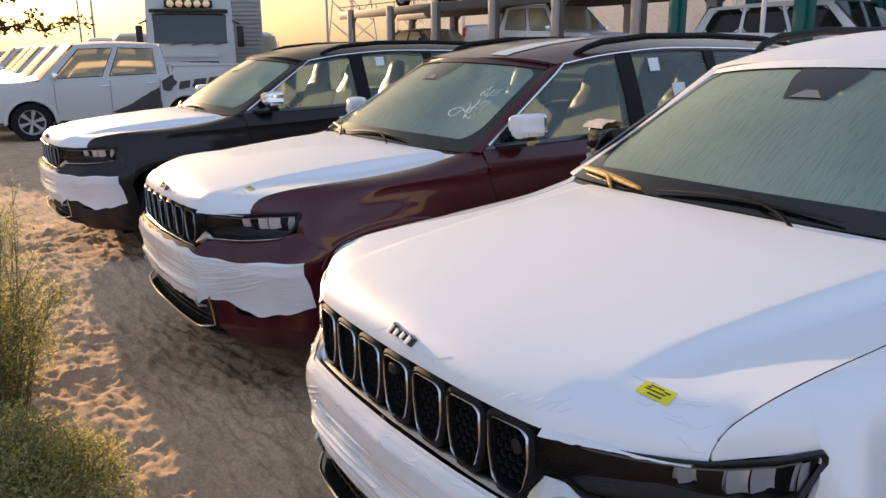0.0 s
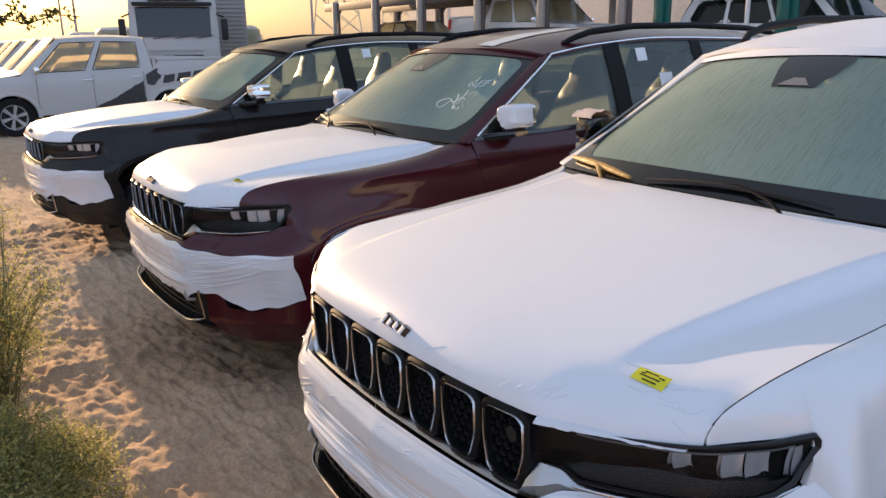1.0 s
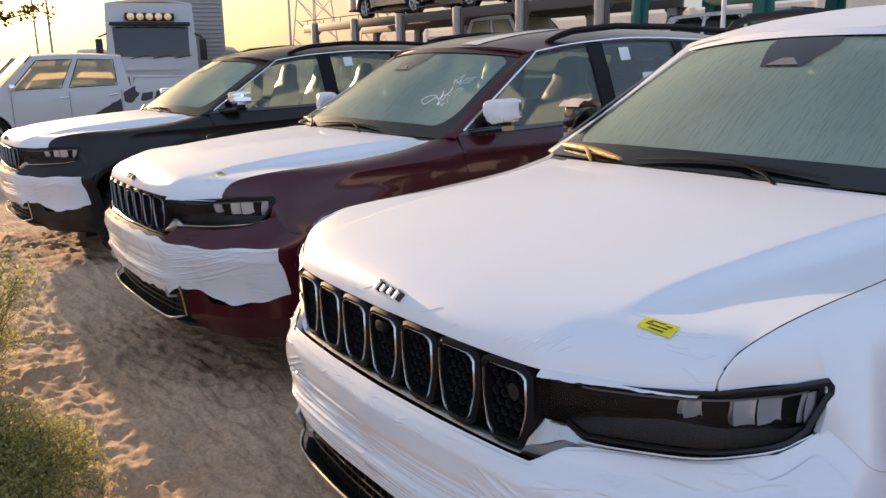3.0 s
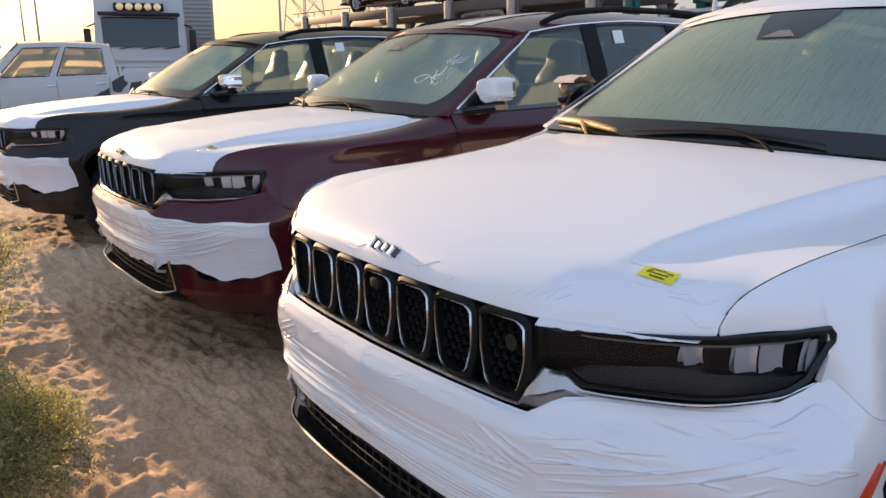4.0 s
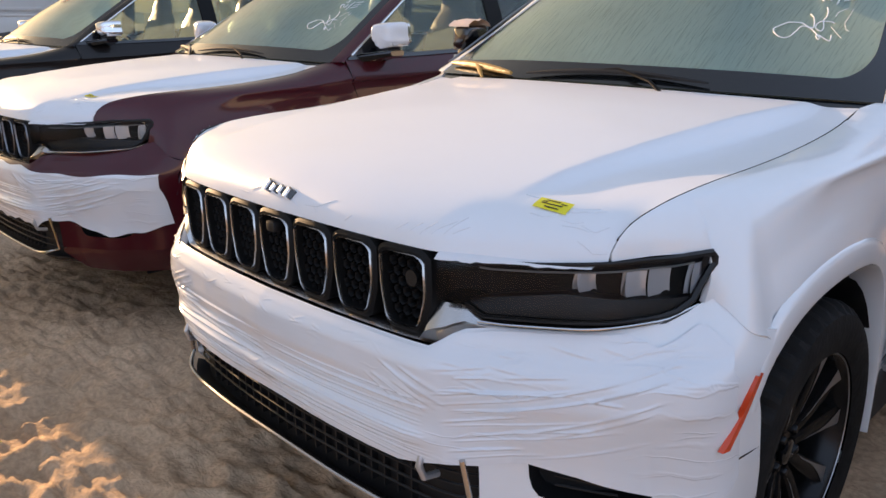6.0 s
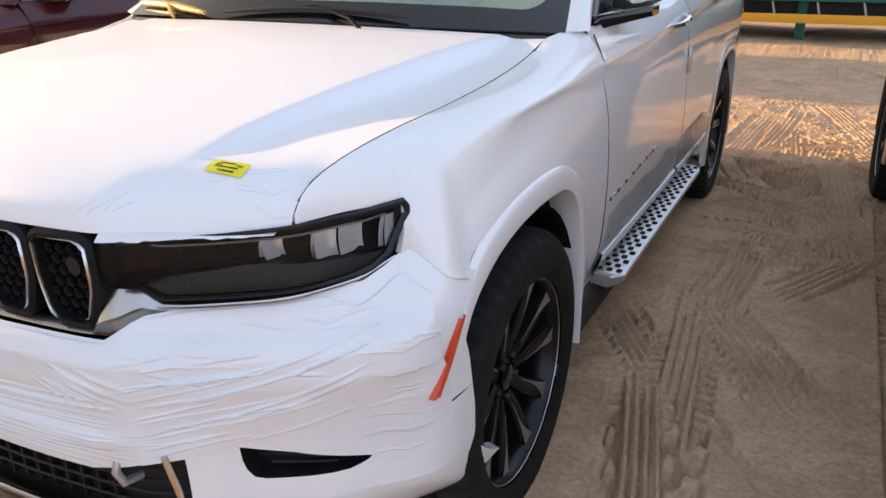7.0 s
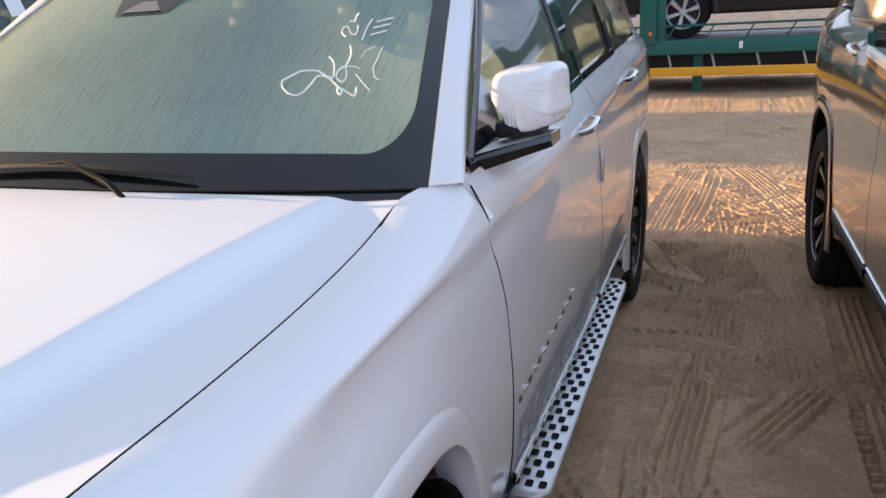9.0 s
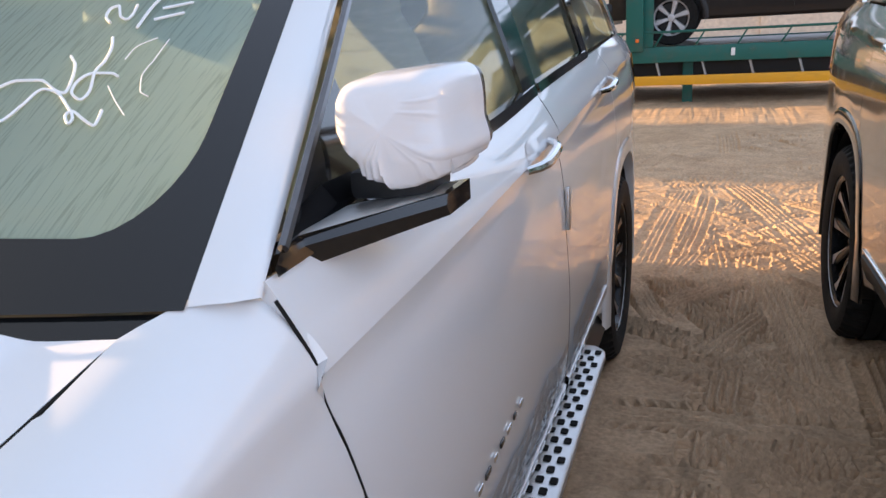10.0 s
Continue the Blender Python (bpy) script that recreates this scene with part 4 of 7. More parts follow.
# ---- wheels, mirrors, handles, boards ----
def build_wheel(car, s, y, faces):
    c = (s * .826, y, WHEEL_Z)
    R, W = WHEEL_R, .132
    prof = [(.268, -.125), (.285, -W), (.33, -W - .008), (.365, -W), (.384, -.115), (R, -.095), (R, -.062), (R - .009, -.060), (R - .009, -.050), (R, -.048), (R, -.006), (R - .009, -.005), (R - .009, .005), (R, .006),
            (R, .048), (R - .009, .050), (R - .009, .060), (R, .062), (R, .095), (.384, .115), (.365, W), (.33, W + .008), (.285, W), (.268, .125)]
    wheel = part("wheel", Geo().lathe_x([(.0, .03), (.07, .03), (.07, .06), (.0, .06)], c, 20), DARK_ALLOY, car, "dark alloy wheel with machined spokes")
    n = 192
    rows = []
    for r, x in prof:
        row = []
        for k in range(n):
            a = 2 * math.pi * k / n
            cut = k % 4 > 1
            rr = r - (.013 if cut and .063 < abs(x) < .128 and r > .37 else 0)
            row.append((c[0] + x, c[1] + rr * math.cos(a), c[2] + rr * math.sin(a)))
        rows.append(row)
    t = Geo().grid(np.array(rows), wrap=True)
    part("tyre", t, RUBBER, wheel, "dusty black tyre", angle=24)
    part("rim", Geo().lathe_x([(.268, -.12), (.25, -.11), (.245, .06), (.252, .105), (.262, .118), (.272, .12), (.272, .108)], c, 60), DARK_ALLOY, wheel)
    part("rim_edge", Geo().lathe_x([(.264, s * .117), (.2655, s * .121), (.267, s * .121), (.269, s * .116)], c, 60), faces, wheel, "machined rim edge")
    part("brake_disc", Geo().lathe_x([(.0, .012), (.175, .012), (.175, -.012), (0, -.012)], (c[0] - s * .01, c[1], c[2]), 40), STEEL_DISC, wheel)
    for k in range(5):
        for side in (-1, 1):
            a0 = 2 * math.pi * k / 5 + .35

            def P(r, w, d):
                ca, sa = math.cos(a0), math.sin(a0)
                return (c[0] + s * d, c[1] + r * ca - w * sa, c[2] + r * sa + w * ca)
            wi, wo = side * .019, side * .078
            g = Geo()
            rows = []
            for q in np.linspace(0, 1, 6):
                r = lerp(.055, .256, q)
                w = lerp(wi, wo, q ** 1.3)
                h = lerp(.016, .030, q)
                d = lerp(.068, .104, q ** .8)
                rows.append([P(r, w - h, d - .045), P(r, w - h, d - .006), P(r, w - h * .6, d), P(r, w + h * .6, d), P(r, w + h, d - .006), P(r, w + h, d - .045)])
            g.grid(np.array(rows))
            spoke = part("spoke", g, DARK_ALLOY, wheel)
            f = Geo()
            f.grid(np.array([[P(lerp(.070, .252, q), lerp(wi, wo, q ** 1.3) + side * lerp(.016, .030, q) * u, lerp(.068, .104, q ** .8) + .0025) for u in (lerp(.66, -.95, max(0.0, (q - .38) / .62) ** 1.5), .86)] for q in np.linspace(0, 1, 10)]))
            part("machined_face", f, faces, spoke)
    part("hub_cap", Geo().lathe_x([(.034, .0), (.034, .008), (.028, .013), (.0, .014)] if s > 0 else [(.034, .0), (.034, -.008), (.028, -.013), (.0, -.014)], (c[0] + s * .066, y, WHEEL_Z), 24), GLOSS_BLACK, wheel)
    for k in range(5):
        a = 2 * math.pi * k / 5 + .98
        n = Geo().lathe_x([(.011, 0), (.011, s * .016), (.008, s * .02), (0, s * .02)], (c[0] + s * .058, y + .058 * math.cos(a), WHEEL_Z + .058 * math.sin(a)), 10)
        part("wheel_nut", n, DARK_ALLOY, wheel)
    # dark liner round the wheel
    liner = Geo()
    liner.grid(np.array([[(s * x, y + .43 * math.cos(a), .36 + .445 * math.sin(a)) for x in (.55, .935)] for a in np.linspace(0, math.pi, 18)]))
    liner.grid(np.array([[(s * .60, y + .43 * k, z) for z in (.2, .8)] for k in (-1, 1)]))
    part("wheel_liner", liner, BLACK_PLASTIC, car)
    return wheel


def build_mirror(car, s, shell, wrap, reach=0.0, foam=False, lift=0.0):
    """A door mirror on its arm; wrap names the material of its cover."""
    arm = Geo()
    P = []
    tip = 1.018 + reach
    for u in np.linspace(0, 1, 8):
        x = lerp(.855, tip, u)
        y = lerp(1.715, 1.80, u)
        z = lerp(1.188, 1.214, u) + 1.4 * lift
        h = lerp(.042, .026, u)
        w = lerp(.20, .085, u)
        P.append([(s * x, y - w * .45, z - h), (s * x, y - w * .56, z - .012), (s * x, y - w * .50, z), (s * x, y + w * .5, z), (s * x, y + w * .5, z - h)])
    arm.grid(np.array(P), wrap=True)
    arm.add(P[-1], [tuple(range(5))])
    mirror = part("door_mirror", arm, GLOSS_BLACK, car, "wrapped door mirror on a black arm" if wrap else "door mirror on a black arm")
    strip = Geo().grid(np.array([[(s * lerp(.858, tip - .002, u), lerp(1.715, 1.80, u) - lerp(.20, .085, u) * k, lerp(1.188, 1.214, u) + 1.4 * lift + dz) for k, dz in ((.552, .0015), (.50, .0035), (-.15, .004))] for u in np.linspace(0, 1, 8)]))
    part("arm_trim", strip, BRUSHED, mirror, "bright trim along the mirror arm")
    # the housing is a rounded box that swells towards the glass
    cx, cy, cz = .957 + reach * .75, 1.795, 1.290 + lift
    hw, hh = .064 + reach * .3, .059
    N = 144
    rows = []
    for v in (0, .015, .035, .06, .10, .14, .19, .25, .32, .40, .48, .56, .64, .72, .80, .88, .94, 1):
        d = lerp(-.070, .070, v)
        k = float(np.interp(v, [0, .015, .035, .06, .10, .17, .26, .38, .52, 1], [0, .50, .64, .74, .82, .89, .94, .97, .99, 1]))
        ring = []
        for q in range(N):
            a = 2 * math.pi * q / N
            ca, sa = math.cos(a), math.sin(a)
            e = .40
            xx = math.copysign(abs(ca) ** e, ca) * hw * lerp(.02, 1, k)
            zz = math.copysign(abs(sa) ** e, sa) * hh * lerp(.02, 1, k)
            low = max(0.0, -zz / hh)
            if xx < 0:
                xx *= 1 - .62 * low ** 1.3                      # the inner lower corner is cut away
            xx += .012 * low
            zz *= 1.0 + (.10 * xx / hw if zz > 0 else -.26 * max(0.0, xx / hw))
            ring.append((s * (cx + xx + .012 * v), cy + d + .20 * xx, cz + zz))
        rows.append(ring)
    hg = Geo().grid(np.array(rows), wrap=True)
    hg.add(rows[0], [tuple(range(N))])
    housing = part("housing", hg, shell, mirror)
    glass = Geo().add([(x, y - .006, z) for x, y, z in rows[-1]], [tuple(range(N))])
    part("mirror_glass", glass, CHROME, mirror, "mirror glass")
    low = Geo().box((s * (.945 + reach * .6), 1.80, 1.222 + 1.4 * lift), (.10 + reach, .09, .035), .01)
    part("mirror_foot", low, BLACK_PLASTIC, mirror)
    lamp = Geo().grid(np.array([[(s * (cx + hw + .002 + .006 * math.sin(q * math.pi)), lerp(1.76, 1.87, q), lerp(1.236, 1.262, w)) for w in (0, 1)] for q in np.linspace(0, 1, 6)]))
    part("indicator", lamp, LAMP_REFLECTOR, mirror)
    if wrap:
        rw = []
        pleats = [(random.Random(3 * i + 1).uniform(-.7, .8), random.Random(3 * i + 2).uniform(-.5, .5), random.Random(3 * i).uniform(.0012, .0030)) for i in range(16)]
        for i, ring in enumerate(rows[:16]):
            w = []
            for x, y, z in ring:
                dx, dz = s * x - cx, z - cz
                L = math.hypot(dx, dz) + 1e-6
                k = .0035 + .004 * abs(noise.noise(Vector((x * 22, y * 14, z * 9))))
                h = .0015 * noise.noise(Vector((x * 45, y * 30, z * 18)))
                for a, sl, amp in pleats:                # folds fan out from the lower edge
                    t = dx / hw - a - sl * (dz / hh)
                    h += amp * math.exp(-(t / .035) ** 2) * min(1.0, max(0.05, (.25 - dz / hh)))
                k *= min(1, L / .05)
                zz = z + dz / L * k
                if dz < -.6 * hh:
                    zz -= .012 * (1 + noise.noise(Vector((x * 40, y * 40, .5)))) * (1 - i / 20)
                w.append((x + s * dx / L * (k + h * .5), y - .004 - h * 1.4, zz))
            rw.append(w)
        cov = Geo().grid(np.array(rw), wrap=True)
        cov.add(rw[0], [tuple(range(N))])
        part("mirror_cover", cov, wrap, mirror, "crumpled white film cover", angle=50)
    if foam:
        f = Geo().grid(np.array([[(s * (cx + .06 * k + .008 * noise.noise(Vector((k * 4, a * 3, 1)))), cy + .07 * math.cos(a), cz + .048 + (.03 + .012 * noise.noise(Vector((k * 3, a * 2, 7)))) * math.sin(a)) for k in np.linspace(-1, 1, 10)] for a in np.linspace(0, math.pi, 10)]))
        part("foam_wrap", f, PEACH, mirror, "peach foam wrap")
    # black sail behind the pillar
    sail = Geo()
    P = []
    for u in np.linspace(0, 1, 6):
        y = lerp(1.575, 1.86, u)
        P.append([(s * (cabin_x(y, t)[0] + .006), y, cabin_x(y, t)[1]) for t in (0.0, max(.02, pillar_t(y) * .92))])
    sail.grid(np.array(P))
    part("mirror_sail", sail, GLOSS_BLACK, mirror)
    return mirror


def build_handle(door, s, y, z, mat, cup_mat):
    g = Geo()
    pts = []
    for u in np.linspace(-1, 1, 9):
        pts.append((s * (side_x(y, z) + .034 * (1 - abs(u) ** 3.5) + .002), y + .115 * u, z + .012 * u))
    g.tube(pts, [.0115 * (1 - .25 * abs(u) ** 3) for u in np.linspace(-1, 1, 9)], 8)
    h = part("door_handle", g, mat, door, "bright door handle")
    cup = Geo().grid(np.array([[(s * (side_x(y + .08 * math.cos(a) * r, z + .036 * math.sin(a) * r) + .0015), y + .08 * math.cos(a) * r, z + .036 * math.sin(a) * r) for a in np.linspace(0, 2 * math.pi, 20)] for r in (.2, 1)]))
    part("handle_recess", cup, cup_mat, h)
    return h


def build_board(car, s):
    """Side step with rubber studs."""
    g = Geo()
    P = []
    for y in np.concatenate([np.linspace(1.70, 1.76, 4), np.linspace(1.85, 3.1, 8), np.linspace(3.16, 3.235, 4)]):
        e = min(1, (y - 1.69) / .05, (3.245 - y) / .04)
        xo = lerp(.965, 1.006, max(0, e))
        P.append([(s * .885, y, .335), (s * .885, y, .368), (s * (xo - .008), y, .366), (s * xo, y, .360), (s * (xo + .001), y, .345), (s * (xo - .015), y, .325)])
    g.grid(np.array(P), wrap=True)
    g.add(P[0], [tuple(range(6))])
    g.add(P[-1], [tuple(reversed(range(6)))])
    board = part("running_board", g, BRUSHED, car, "brushed aluminium side step with black rubber studs")
    n = 0
    stud = Geo()
    poly = [(.011, .016), (.016, .011), (.016, -.011), (.011, -.016), (-.011, -.016), (-.016, -.011), (-.016, .011), (-.011, .016)]
    stud.prism([(a * .58, b * .74) for a, b in poly], lambda a, b, d: (a, b, d), -.002, .0045)
    base = part("rubber_stud", stud, RUBBER, board)
    base.location = (s * .985, 1.755, .366)
    for j in range(33):
        for i in range(3):
            x = .985 - i * .0335 - (.0165 if j % 2 else 0)
            y = 1.755 + j * .0445
            if x < .892 or (i == 0 and j == 0):
                continue
            o = new("rubber_stud", base.data)
            o.parent = board
            o.location = (s * x, y, .366)
    skirt = Geo().grid(np.array([[(s * x, y, z) for x, z in ((.90, .34), (.93, .30), (.95, .27), (.90, .25), (.80, .26))] for y in np.linspace(1.45, 3.62, 8)]))
    part("step_skirt", skirt, BLACK_PLASTIC, board)
    return board


def stroke(pts, to, r=.0035):
    """A hand-drawn line, smoothed, laid on a surface by to(a, b)."""
    a = np.array(pts, float)
    d = np.concatenate([[0], np.cumsum(np.linalg.norm(np.diff(a, axis=0), axis=1))])
    c1, c2 = curve(d, a[:, 0]), curve(d, a[:, 1])
    return Geo().tube([to(float(c1(t)), float(c2(t))) for t in np.linspace(0, d[-1], 6 * len(pts))], r, 5)


def build_seat(car, x, y, cover):
    g = Geo().box((x, y - .1, .80), (.50, .50, .20), .07)
    seat = part("seat", g, cover, car, "front seat under plastic cover")
    rows = []
    for z, w, d, dy in ((.86, .27, .17, .12), (1.0, .25, .12, .17), (1.15, .24, .10, .21), (1.28, .225, .09, .24), (1.36, .18, .08, .26), (1.42, .135, .065, .275), (1.50, .125, .06, .29), (1.56, .10, .05, .30), (1.58, .03, .015, .30)):
        ring = []
        for q in range(20):
            t = 2 * math.pi * q / 20
            k = 1 + .10 * noise.noise(Vector((q * .9, z * 4, x * 7 + y)))
            ring.append((x + w * k * math.copysign(abs(math.cos(t)) ** .7, math.cos(t)), y + dy + d * k * math.copysign(abs(math.sin(t)) ** .7, math.sin(t)), z))
        rows.append(ring)
    part("backrest", Geo().grid(np.array(rows), wrap=True), cover, seat, "seat back draped in pale plastic", angle=70)
    return seat


def build_suv(label, at, turn, paint, film=True, white=False, dark_trim=False, board=True, seed=1.0, mirror_wrap=None, film_low=None, film_high=None, roof_film=False, glass=None, marks="", flare=None, group="", cover=None, reach=0.0):
    car = thing("sport_utility_vehicle", label, "car", group, at, turn)
    glass = glass or GLASS_DEW
    hood_mat = FILM if film else paint
    hood = part("bonnet", hood_geo(), hood_mat, car, "bonnet under white protective film" if film else "painted bonnet")
    build_grille(car, RING_CHROME if white else DARK_CHROME)
    build_bumper(car, paint, BRUSHED, film_low, film_high, seed, white)
    inner = Geo().box((0, 2.75, .60), (1.40, 4.5, .52), .05)
    part("underbody", inner, CABIN, car)
    yf = lambda z: float(np.interp(z, [.3, .886, 1.068, 1.12, 1.17, 1.2], [1.639, 1.627, 1.5795, 1.569, 1.560, 1.555]))
    yb0, yb1 = (lambda z: 2.798), (lambda z: 2.804)
    yr = lambda z: float(np.interp(z, [.3, .45, .60, .72, .80, 1.3], [3.60, 3.63, 3.665, 3.72, 3.794, 3.794]))
    fd = door_geo(yf, yb0, .335)
    rd = door_geo(yb1, yr, .335)
    for s in (1, -1):
        M = (lambda g: g) if s > 0 else (lambda g: g.mirrored())
        build_lamp(car, s)
        part("front_wing", M(fender_geo()), paint, car, "", angle=60)
        # thin black tubes stand in for the shade inside the bonnet and door gaps
        dark_bead = Geo().tube([(s * (float(seam_x(y)) + .002), y, float(seam_z(y)) - .0022) for y in np.linspace(.345, 1.44, 40)], .0026, 6)
        part("bonnet_gap_shade", dark_bead, SATIN_BLACK, car, "black strip standing in for shade in the bonnet gap")
        gap = Geo().tube([(s * (side_x(yf(z) - .0025, z) - .0012), yf(z) - .0025, z) for z in np.linspace(.36, 1.15, 40)], .0022, 6)
        part("door_gap_shade", gap, SATIN_BLACK, car)
        gap = Geo().tube([(s * (side_x(2.801, z) - .0012), 2.801, z) for z in np.linspace(.36, 1.20, 40)], .0018, 6)
        part("door_gap_shade", gap, SATIN_BLACK, car)
        for nm, g, hy in (("front_door", fd, 2.56 if not reach else 2.23), ("rear_door", rd, 3.57 if not reach else 3.37)):
            door = part(nm, M(g), paint, car)
            build_handle(door, s, hy, float(crease_z(hy)) + .006, CHROME, paint)
            cl = Geo()
            y0, y1 = (1.66, 2.78) if nm == "front_door" else (2.82, 3.56)
            cl.grid(np.array([[(side_x(y, z) + d, y, z) for z, d in ((.36, .0), (.37, .012), (.43, .016), (.455, .010), (.46, .0))] for y in np.linspace(y0, y1, 14)]))
            part("sill_moulding", M(cl), paint if not dark_trim else BLACK_PLASTIC, door)
            if dark_trim:
                ch = Geo().grid(np.array([[(side_x(y, z) + d, y, z) for z, d in ((.468, .0), (.470, .005), (.478, .005), (.480, .0))] for y in np.linspace(y0, y1, 10)]))
                part("sill_strip", M(ch), CHROME, door, "bright strip along the door foot")
            sl = Geo().grid(np.array([[(cabin_x(y, t)[0] + d, y, cabin_x(y, t)[1]) for t, d in ((-.01, .0), (-.005, .008), (.045, .008), (.05, -.01))] for y in np.linspace(max(y0, 1.86), y1 + .01, 16)]))
            part("window_seal", M(sl), GLOSS_BLACK, door)
        part("rear_quarter", M(quarter_geo()), paint, car)
        lin = Geo().grid(np.array([[(side_x(y, max(z, .40)) - .035, y, z) for z in np.linspace(max(.36, float(arch_top(y - REAR_AXLE)) + .03 if abs(y - REAR_AXLE) < .415 else .36), belt_z(y) - .012, 10)] for y in np.linspace(1.66, 5.0, 38)]))
        part("inner_side", M(lin), CABIN, car)
        for ax in (FRONT_AXLE, REAR_AXLE):
            part("wheel_arch_lip", M(flare_geo(ax, .008)), flare or paint, car)
            build_wheel(car, s, ax, MACHINED if dark_trim else SMOKED_ALLOY)
        part("windscreen_pillar", M(pillar_geo()), paint, car)
        for y0, y1, ln, nm in ((1.70, 2.70, 0.0, "front_side_window"), (2.80, 3.52, -.04, "rear_side_window"), (3.60, 4.60, -.05, "quarter_window")):
            w = part(nm, M(window_geo(y0, y1, lean=ln)), GLASS_SIDE, car)
            w.visible_shadow = False
        for y0, y1, ln in ((2.68, 2.82, -.02), (3.51, 3.615, -.05)):
            part("door_pillar", M(Geo().grid(np.array([[(cabin_x(lerp(y0, y1, u) + ln * t, t)[0] + .004 * (1 if 0 < u < 1 else -1), lerp(y0, y1, u) + ln * t, cabin_x(lerp(y0, y1, u), t)[1]) for t in np.linspace(0, .97, 8)] for u in (0, .06, .94, 1)]))), SATIN_BLACK if not white else GLOSS_BLACK, car)
        part("tail_pillar", M(Geo().grid(np.array([[(cabin_x(y, t)[0] + .004, y, cabin_x(y, t)[1]) for t in np.linspace(0, 1, 8)] for y in np.linspace(4.55, 5.08, 8)]))), paint, car)
        top = Geo().tube([(cabin_x(y, min(1, pillar_t(y)) * .985)[0] + .007, y, cabin_x(y, min(1, pillar_t(y)) * .985)[1]) for y in np.concatenate([np.linspace(1.60, 2.26, 12), np.linspace(2.32, 4.75, 26)])], .0062, 6)
        part("window_trim", M(top), DARK_CHROME if white else CHROME, car, "chrome strip over the side windows")
        cant = Geo().grid(np.array([[(cabin_x(y, t)[0] + (.004 if t < 1 else 0), y, cabin_x(y, t)[1]) for t in (.95, .975, 1.0)] for y in np.linspace(2.26, 5.08, 24)]))
        part("cant_rail", M(cant), paint, car)
        rail = Geo().tube([(rail_x(y) - .055 - (.02 if y in (2.42, 4.72) else 0), y, roof_z(rail_x(y) - .055, y) + h) for y, h in ((2.42, .006), (2.50, .030), (2.62, .048), (3.0, .054), (3.6, .056), (4.2, .054), (4.5, .046), (4.63, .026), (4.72, .004))], [.014, .018, .02, .02, .02, .02, .02, .018, .014], 8)
        part("roof_rail", M(rail), SATIN_BLACK, car, "black roof rail")
        build_mirror(car, s, GLOSS_BLACK if white else (paint if reach else CHROME), mirror_wrap if (s > 0 or not white) else None, reach, white and s < 0, .06 if reach else 0.0)
        if board:
            build_board(car, s)
        tl = Geo().grid(np.array([[(s * (side_x(y, z) + .006), y, z) for z in (.98, 1.10, 1.18)] for y in np.linspace(4.78, 5.11, 6)]))
        part("tail_lamp", tl, RED_LENS, car)
    r = part("roof", roof_geo(), FILM if white else paint, car, "roof under white film" if white else "")
    if roof_film:
        rf = Geo().grid(np.array([[(x, y, roof_z(x, y) + .004) for x in np.linspace(.20, .36, 6)] for y in np.linspace(2.13, 2.9, 12)]))
        part("roof_film", rf, FILM_WRINKLED, r, "strip of white protective film")
    tail = Geo().panel(np.array([[(k * lerp(side_x(5.12, z) if z < 1.27 else np.interp(z, [1.27, 1.65], [.72, .56]), 0, 0), 5.12 + .08 * (1 - k * k) - (max(0, z - 1.2) * .22), z) for k in np.linspace(-1, 1, 12)] for z in np.linspace(.36, 1.65, 16)]), (0, 4, 1), .02)
    part("tailgate", tail, paint, car)
    # windscreen with its dark border, wipers and cowl
    ws = part("windscreen", screen_geo(-.985, .985, .0, .97), glass, car, "dew-streaked green windscreen")
    ws.visible_shadow = False
    # black border with rounded inner corners, and the band down to the cowl
    ring_in, ring_out = [], []
    ru, rv, v0, v1 = .105, .20, .088, .915
    for su, sv in ((1, -1), (1, 1), (-1, 1), (-1, -1)):
        r = rv if sv < 0 else .10
        vc = v0 + r if sv < 0 else v1 - r
        arc = [(math.cos(q), math.sin(q)) for q in np.linspace(0, math.pi / 2, 9)]
        corner = [(su * (.948 - ru + ru * sn), vc + sv * r * cs) for cs, sn in arc]
        edge = [(su * min(1, .90 + .2 * t), -.02 if sv < 0 else .97) if t < .5 else (su, lerp(-.02 if sv < 0 else .97, vc, (t - .5) * 2)) for t in np.linspace(0, 1, 9)]
        if su * sv > 0:
            corner, edge = corner[::-1], edge[::-1]
        ring_in += corner
        ring_out += edge
        (ua, va), (oa, ob) = corner[-1], edge[-1]
        if su > 0 and sv < 0 or su < 0 and sv > 0:
            tgt = v1 - .10 if su > 0 else v0 + rv
            for t in np.linspace(0, 1, 12)[1:-1]:
                ring_in.append((ua, lerp(va, tgt, t)))
                ring_out.append((oa, lerp(va, tgt, t)))
        else:
            for t in np.linspace(0, 1, 40)[1:-1]:
                ring_in.append((lerp(ua, -ua, t), va))
                ring_out.append((lerp(oa, -oa, t), ob))
    frit = Geo().grid(np.array([[tuple(screen_point(lerp(o[0], q[0], t), lerp(o[1], q[1], t), .0025)) for q, o in zip(ring_in, ring_out)] for t in (0, .33, .66, 1)]), wrap=True)
    frit.grid(np.array([[tuple(screen_point(u * lerp(.74, .975, (v + .20) / .18), v, -.004)) for u in np.linspace(-1, 1, 40)] for v in np.linspace(-.20, -.018, 5)]))
    part("screen_border", frit, FRIT, ws, "black band round the glass")
    P = [[tuple(screen_point(lerp(lerp(-.16, -.24, min(1, t * 1.6)), lerp(.06, .14, min(1, t * 1.6)), q), lerp(.655, .95, t), .003)) for q in np.linspace(0, 1, 7)] for t in np.linspace(0, 1, 7)]
    cam_box = part("camera_mount", Geo().grid(np.array(P)), FRIT, ws)
